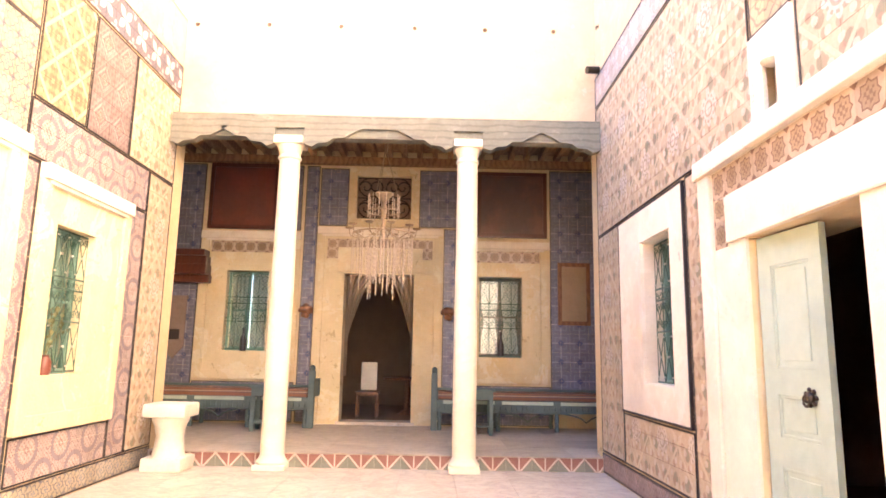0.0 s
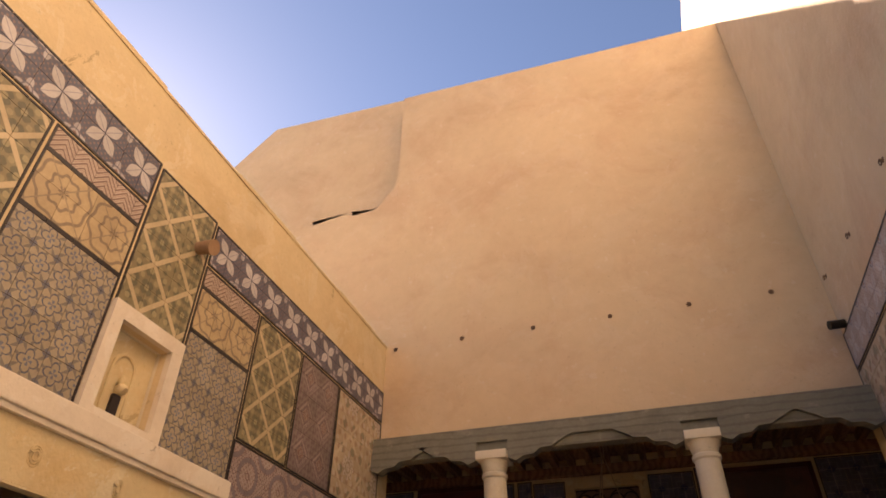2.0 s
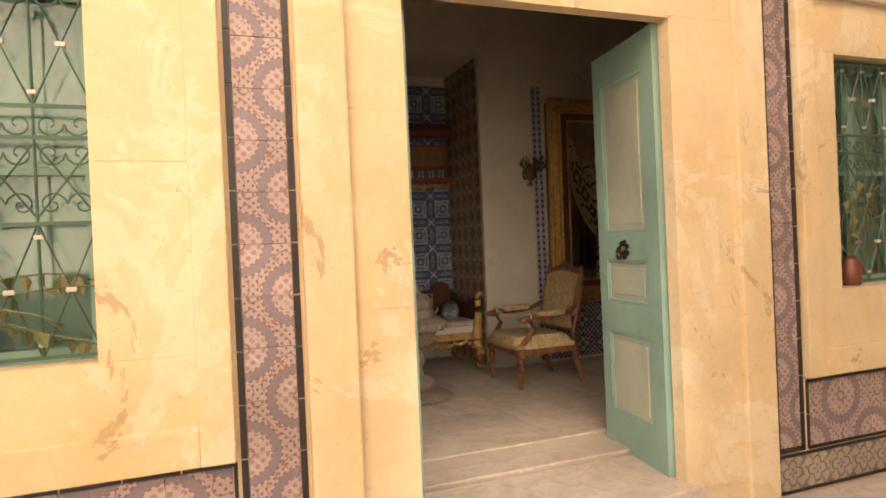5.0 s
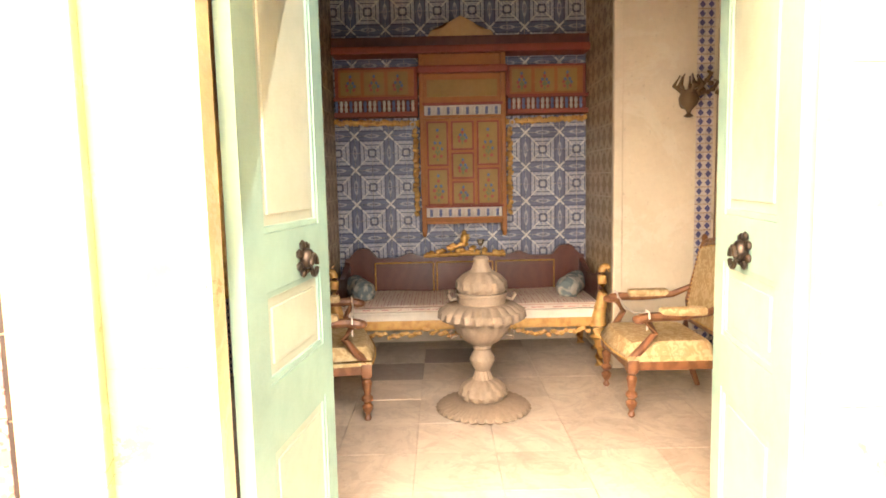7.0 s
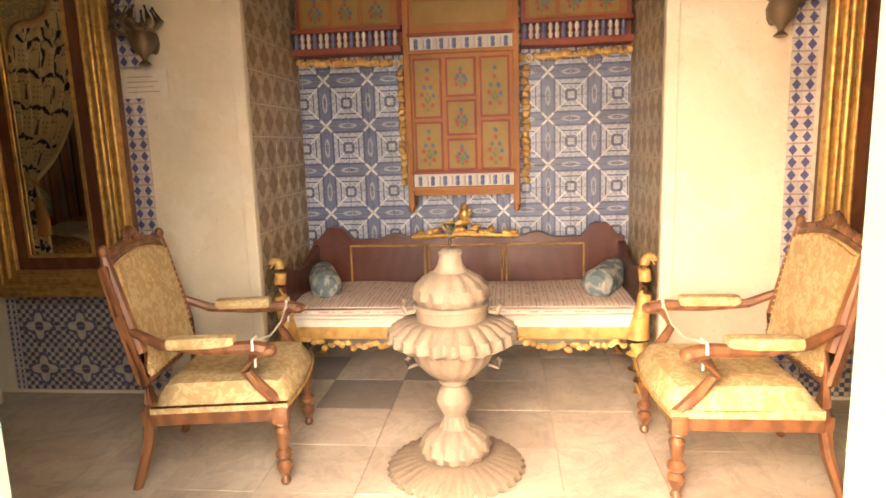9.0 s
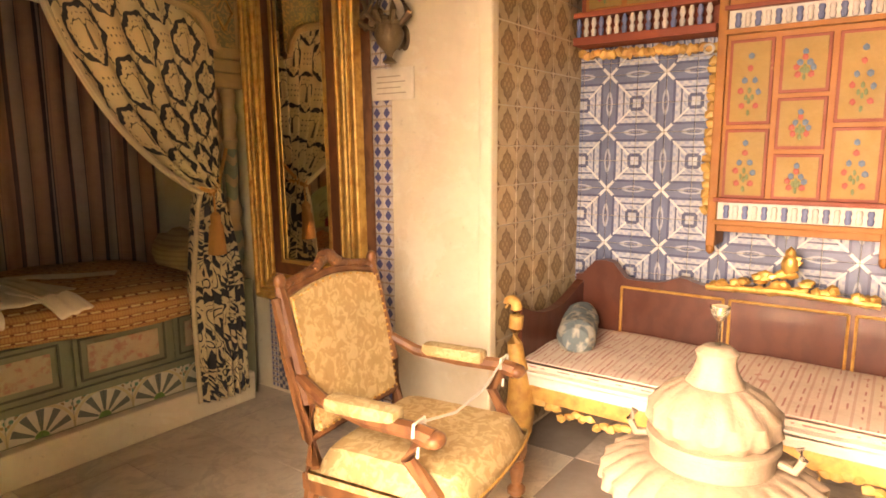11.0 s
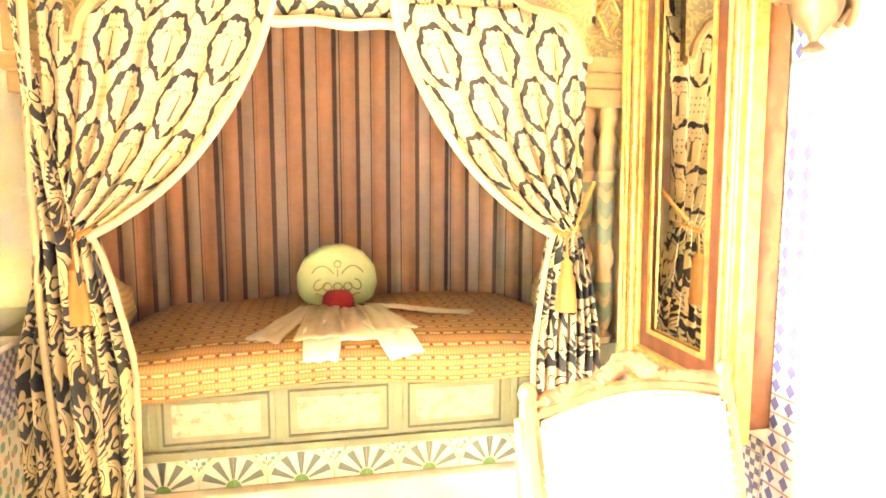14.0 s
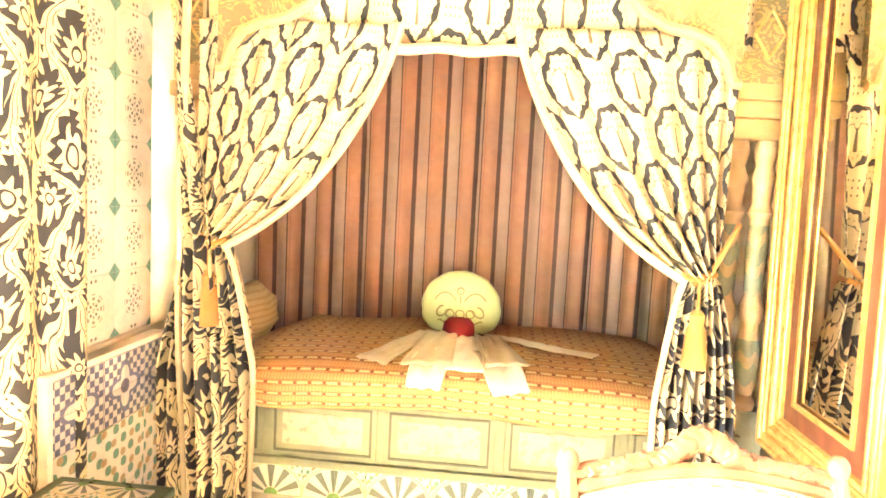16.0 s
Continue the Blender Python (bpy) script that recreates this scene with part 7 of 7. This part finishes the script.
holed(bm, PORCHF, 2.74, 3.32, 1.86, 2.98, .016, .05, [(2.81, 3.25, 1.93, 2.91)])
part("frame", bm, WALNUT, nb)
fpart("parchment", PORCHF, (2.80, 3.26, 1.92, 2.92, .016, .024), mat("parchment", (0.36, 0.25, 0.14), rough=0.8), nb, bev=0)
for u in (-1.74, .79):
    b = thing("wall_bracket", "small dark carved wall bracket", "bracket", "brackets")
    bm = bmesh.new()
    q = PORCHF.m @ Vector((u, 2.05, .06))
    blob(bm, q, (.13, .07, .09), 2, .5, u)
    blob(bm, q + Vector((0, -.05, -.1)), (.07, .05, .06), 2, .5, u)
    part("boss", bm, WALNUT, b, smooth=True)


# ---- portico: furniture ----
def bench(x0, x1, arm):
    b = thing("bench", "faded blue wooden bench with striped cushions", "bench", "portico benches")
    yf, yb, z = 10.72, 11.34, PORCHZ
    boxpart("seat", (x0, x1, yf, yb, z + .44, z + .49), BLUEWOOD, b)
    boxpart("apron", (x0, x1, yf + .01, yf + .04, z + .30, z + .44), BLUEWOOD, b)
    n = int((x1 - x0) / .09)
    for i in range(n):
        bm = bmesh.new()
        lathe(bm, [(.01, 0), (.018, .03), (.01, .06), (.016, .09)], (x0 + .05 + i * .09, yf - .005, z + .32), 8)
        part("spindle", bm, BLUEWOOD, b)
    for x in np.linspace(x0 + .05, x1 - .05, 4):
        for y in (yf + .05, yb - .05):
            bm = bmesh.new()
            lathe(bm, [(.035, 0), (.04, .05), (.028, .1), (.04, .2), (.03, .3), (.04, .44)], (x, y, z), 12)
            part("leg", bm, BLUEWOOD, b, smooth=True)
    boxpart("back", (x0, x1, yb - .03, yb + .02, z + .49, z + .66), BLUEWOOD, b)
    bm = bmesh.new()
    box(bm, arm - .04, arm + .04, yf, yb, z + .49, z + .78, .01)
    box(bm, arm - .05, arm + .05, yf - .02, yf + .1, z, z + .92, .012)
    blob(bm, (arm, yf + .04, z + .96), (.05, .06, .06), 2)
    part("arm", bm, BLUEWOOD, b)
    bm = bmesh.new()
    box(bm, x0 + .03, x1 - .03, yf - .01, yb - .05, z + .50, z + .62)
    bmesh.ops.subdivide_edges(bm, edges=bm.edges, cuts=12, use_grid_fill=True)
    for v in bm.verts:
        v.co.z += .02 * noise.noise(v.co * 4)
    xs = np.linspace(x0 + .05, x1 - .05, 4)
    for a, e in zip(xs, xs[1:]):
        bt = bmesh.new()
        tube(bt, [(lerp(a, e, q / 12), yf + .03, z + .16 + .14 * abs(math.cos(math.pi * q / 12)) ** .6) for q in range(13)], .014, 6)
        part("curved_brace", bt, BLUEWOOD, b, smooth=True)
        boxpart("painted_panel", (a + .06, e - .06, yf - .004, yf + .009, z + .43, z + .485), GREEN2, b, "pale worn painted front panel", bev=.003)
    c = thing("bench_cushion", "brown striped woven bench cushion", "cushion", "bench cushions")
    part("cover", bm, RUG, c, smooth=True)


RUG = mat("brown_striped_wool", lambda k: k.mix((k.v / .09).frac().lt(0.45), (0.22, 0.10, 0.06), k.mix((k.v / .03).frac().lt(0.5), (0.40, 0.28, 0.18), (0.13, 0.1, 0.1))), rough=0.95, bump=0.3)
bench(-4.4, -1.50, -1.46), bench(0.60, 3.6, 0.56)


def side_table(x):
    t = thing("side_table", "small faded blue wooden side table", "table", "side tables", at=pose(x, 10.35, PORCHZ))
    boxpart("tabletop", (-.26, .26, -.22, .22, .66, .70), BLUEWOOD, t, bev=.008)
    boxpart("apron", (-.23, .23, -.19, .19, .54, .66), BLUEWOOD, t)
    for a in (-.2, .2):
        for c in (-.16, .16):
            boxpart("leg", (a - .03, a + .03, c - .03, c + .03, 0, .54), BLUEWOOD, t)
    boxpart("shelf", (-.21, .21, -.17, .17, .12, .15), BLUEWOOD, t)
    return t


side_table(-2.05), side_table(1.25)


def chandelier():
    c = thing("chandelier", "brass chandelier with long crystal drops", "chandelier", at=pose(-.28, 9.6, 0))
    bm = bmesh.new()
    for a in range(3):
        th = a * 2.1
        tube(bm, [(.05 * math.cos(th), .05 * math.sin(th), 4.86), (.02 * math.cos(th), .02 * math.sin(th), 4.4), (.2 * math.cos(th), .2 * math.sin(th), 3.75)], .007, 6)
    part("hanging_chain", bm, PALEBRASS, c, smooth=True)
    bm = bmesh.new()
    lathe(bm, [(.02, 3.05), (.045, 3.15), (.02, 3.3), (.05, 3.45), (.025, 3.6), (.14, 3.73), (.13, 3.75), (.02, 3.78)], seg=20)
    for z, r in ((3.1, .45), (3.45, .25)):
        tube(bm, [(r * math.cos(a * .3), r * math.sin(a * .3), z) for a in range(22)], .010, 6)
    part("brass_frame", bm, PALEBRASS, c, smooth=True)
    for a in range(10):
        th = a * .628
        bm = bmesh.new()
        tube(bm, [(.05 * math.cos(th), .05 * math.sin(th), 3.2), (.3 * math.cos(th), .3 * math.sin(th), 3.0), (.5 * math.cos(th), .5 * math.sin(th), 3.08), (.52 * math.cos(th), .52 * math.sin(th), 3.2)], .009, 6)
        lathe(bm, [(.05, 0), (.07, .02), (.02, .03)], (.52 * math.cos(th), .52 * math.sin(th), 3.18), 10)
        part("arm", bm, PALEBRASS, c, smooth=True)
    rg = random.Random(8)
    for ring, n, z in ((.46, 26, 3.08), (.34, 20, 2.98), (.20, 12, 2.85), (.24, 14, 3.68)):
        for a in range(n):
            th = a * 2 * math.pi / n
            ln = rg.uniform(.55, .85) if z < 3.5 else .42
            bm = bmesh.new()
            x, y = ring * math.cos(th), ring * math.sin(th)
            prof = []
            for j in range(int(ln / .07)):
                prof += [(.003, -j * .07), (.010, -j * .07 - .022), (.008, -j * .07 - .05)]
            lathe(bm, [(r, q) for r, q in reversed(prof + [(.004, prof[-1][1] - .03)])], (x, y, z + .035), 6)
            part("crystal_drop", bm, CRYSTAL, c)


CRYSTAL = mat("amber_crystal", (0.60, 0.48, 0.34), rough=0.2, bump=0)
PALEBRASS = mat("tarnished_brass", (0.42, 0.31, 0.19), rough=0.5, metal=0.3)
chandelier()
ped = thing("stone_capital", "weathered pale carved stone capital standing on the floor", "capital", at=pose(-2.57, 7.86, FLOORZ))
bm = bmesh.new()
box(bm, -.24, .24, -.22, .22, 0, .16, .03)
lathe(bm, [(.19, .15), (.165, .22), (.15, .38), (.17, .5), (.205, .58), (.2, .62)], seg=20, flute=lambda r, z, th: r * (1 + .05 * abs(math.sin(4 * th))))
box(bm, -.25, .25, -.24, .24, .61, .77, .035)
for v in bm.verts:
    v.co += Vector((1, 1, .4)) * .014 * noise.noise(v.co * 6)
part("block", bm, mat("weathered_marble", (0.66, 0.60, 0.48), rough=0.9, bump=0.4), ped, smooth=True)
# door curtains and chair seen inside the far room
fc = thing("door_curtains", "pale curtains drawn apart in the portico door", "curtain")
for x0, sg in ((-1.09, 1), (.16, -1)):
    sheet("drape", lambda s, h, x0=x0, sg=sg: Vector((x0 + sg * s * lerp(.56, .05, min(1, h * 1.6) ** .6), 11.72 + .03 * math.sin(s * 26), lerp(2.75, .9, h))), 40, 20, mat("pale_brown_voile", (0.34, 0.25, 0.17), rough=0.9), fc, 1, 2)
dc = thing("dining_chair", "pale-backed chair inside the far room", "chair", at=pose(-.75, 12.9, .08))
boxpart("backrest", (-.16, .16, .18, .22, .5, 1.05), LINEN, dc, bev=.02)
boxpart("seat", (-.22, .22, -.2, .22, .42, .48), WALNUT, dc)
for a in (-.19, .19):
    for b in (-.17, .19):
        boxpart("leg", (a - .02, a + .02, b - .02, b + .02, 0, .42), WALNUT, dc)
ft = thing("dining_table", "dark round table inside the far room", "table", at=pose(.0, 13.6, .08))
bm = bmesh.new()
lathe(bm, [(.5, .70), (.52, .72), (.5, .74)], seg=28)
part("tabletop", bm, WALNUT, ft)
bm = bmesh.new()
lathe(bm, [(.2, 0), (.05, .1), (.06, .4), (.04, .7)], seg=14)
part("pedestal", bm, WALNUT, ft, smooth=True)


# ---- hooks, plants and bottles ----
RUST = mat("rusty_iron", (0.20, 0.12, 0.07), rough=0.9)


def hook(m):
    h = thing("iron_ring", "small rusty iron ring in the plaster wall", "ring", "wall rings", at=m)
    bm = bmesh.new()
    tube(bm, [(.026 * math.cos(a * .48), -.03, -.02 + .026 * math.sin(a * .48)) for a in range(14)], .006, 6)
    part("ring", bm, RUST, h, smooth=True)
    bm = bmesh.new()
    tube(bm, [(0, .02, 0), (0, -.035, 0)], .012, 6)
    blob(bm, (0, 0, 0), (.032, .008, .03), 1, .4)
    part("pin", bm, RUST, h)
    return h


h0 = hook(pose(-2.80, 8.2, 5.73))
for x in (-1.82, -.83, .18, 1.15, 2.10):
    copy_thing(h0, pose(x, 8.2, 5.75))
for y, z in ((7.98, 5.72), (6.85, 5.5), (5.55, 5.32), (4.47, 5.14)):
    copy_thing(h0, pose(2.673, y, z, 0, 0, -90))
sp = thing("drain_pipe", "short dark pipe end at the wall corner", "pipe")
bm = bmesh.new()
tube(bm, [(2.68, 8.0, 5.10), (2.50, 7.96, 5.08)], .05, 10)
part("pipe", bm, BRONZE, sp, smooth=True)
TERRA = mat("red_brown_glaze", (0.16, 0.05, 0.03), rough=0.35)
VINE = mat("vine_leaf", lambda k: k.mix(k.noise(20.0), (0.10, 0.12, 0.035), (0.16, 0.15, 0.05)), rough=0.6)


def vine(x, y, z, spread, n, seed, long=9):
    v = thing("potted_vine", "straggly green vine in a glass jar on the sill", "plant", "sill plants", at=pose(x, y, z))
    bm = bmesh.new()
    lathe(bm, [(.05, 0), (.06, .02), (.06, .12), (.035, .16), (.04, .18)], seg=16)
    part("jar", bm, TERRA, v, smooth=True)
    rg = random.Random(seed)
    bl = bmesh.new()
    for i in range(n):
        p = Vector((0, 0, .15))
        d = Vector((rg.uniform(-.1, .1), rg.uniform(-1, 1) * spread, rg.uniform(.3, 1.0))).normalized()
        pts = [p.copy()]
        for j in range(long):
            d = (d + Vector((rg.uniform(-.06, .06), rg.uniform(-.45, .45), rg.uniform(-.35, .15)))).normalized()
            p = p + d * .055
            p.x = max(-.05, min(.05, p.x))
            pts.append(p.copy())
            if j > 1:
                q = Matrix.Translation(p) @ Euler((rg.uniform(-.7, .7), rg.uniform(.6, 1.6), rg.uniform(0, 6.28))).to_matrix().to_4x4()
                a = rg.uniform(.03, .065)
                vs = [bl.verts.new(q @ Vector(c)) for c in ((0, 0, 0), (a * .5, a * .45, .006), (a * 1.3, 0, -.004), (a * .5, -a * .45, .006))]
                bl.faces.new(vs)
        bm = bmesh.new()
        tube(bm, pts, .004, 5)
        part("stem", bm, VINE, v)
    tagged(part("leaves", bl, VINE, v), kind="stuff")


vine(-3.015, 1.10, 1.012, 1.1, 9, 3, 13)
vine(-3.015, 1.44, 1.012, .9, 10, 6, 12)
vine(-3.015, 5.96, 1.042, .25, 5, 5)
for x in (-2.82, 1.72):
    b = thing("bottle", "dark glass bottle on the window sill", "bottle", "sill bottles", at=pose(x, 11.37, 1.30))
    bm = bmesh.new()
    lathe(bm, [(.05, 0), (.055, .02), (.055, .2), (.02, .3), (.018, .4), (.022, .41)], seg=14)
    part("glass_body", bm, BLACK, b, smooth=True)
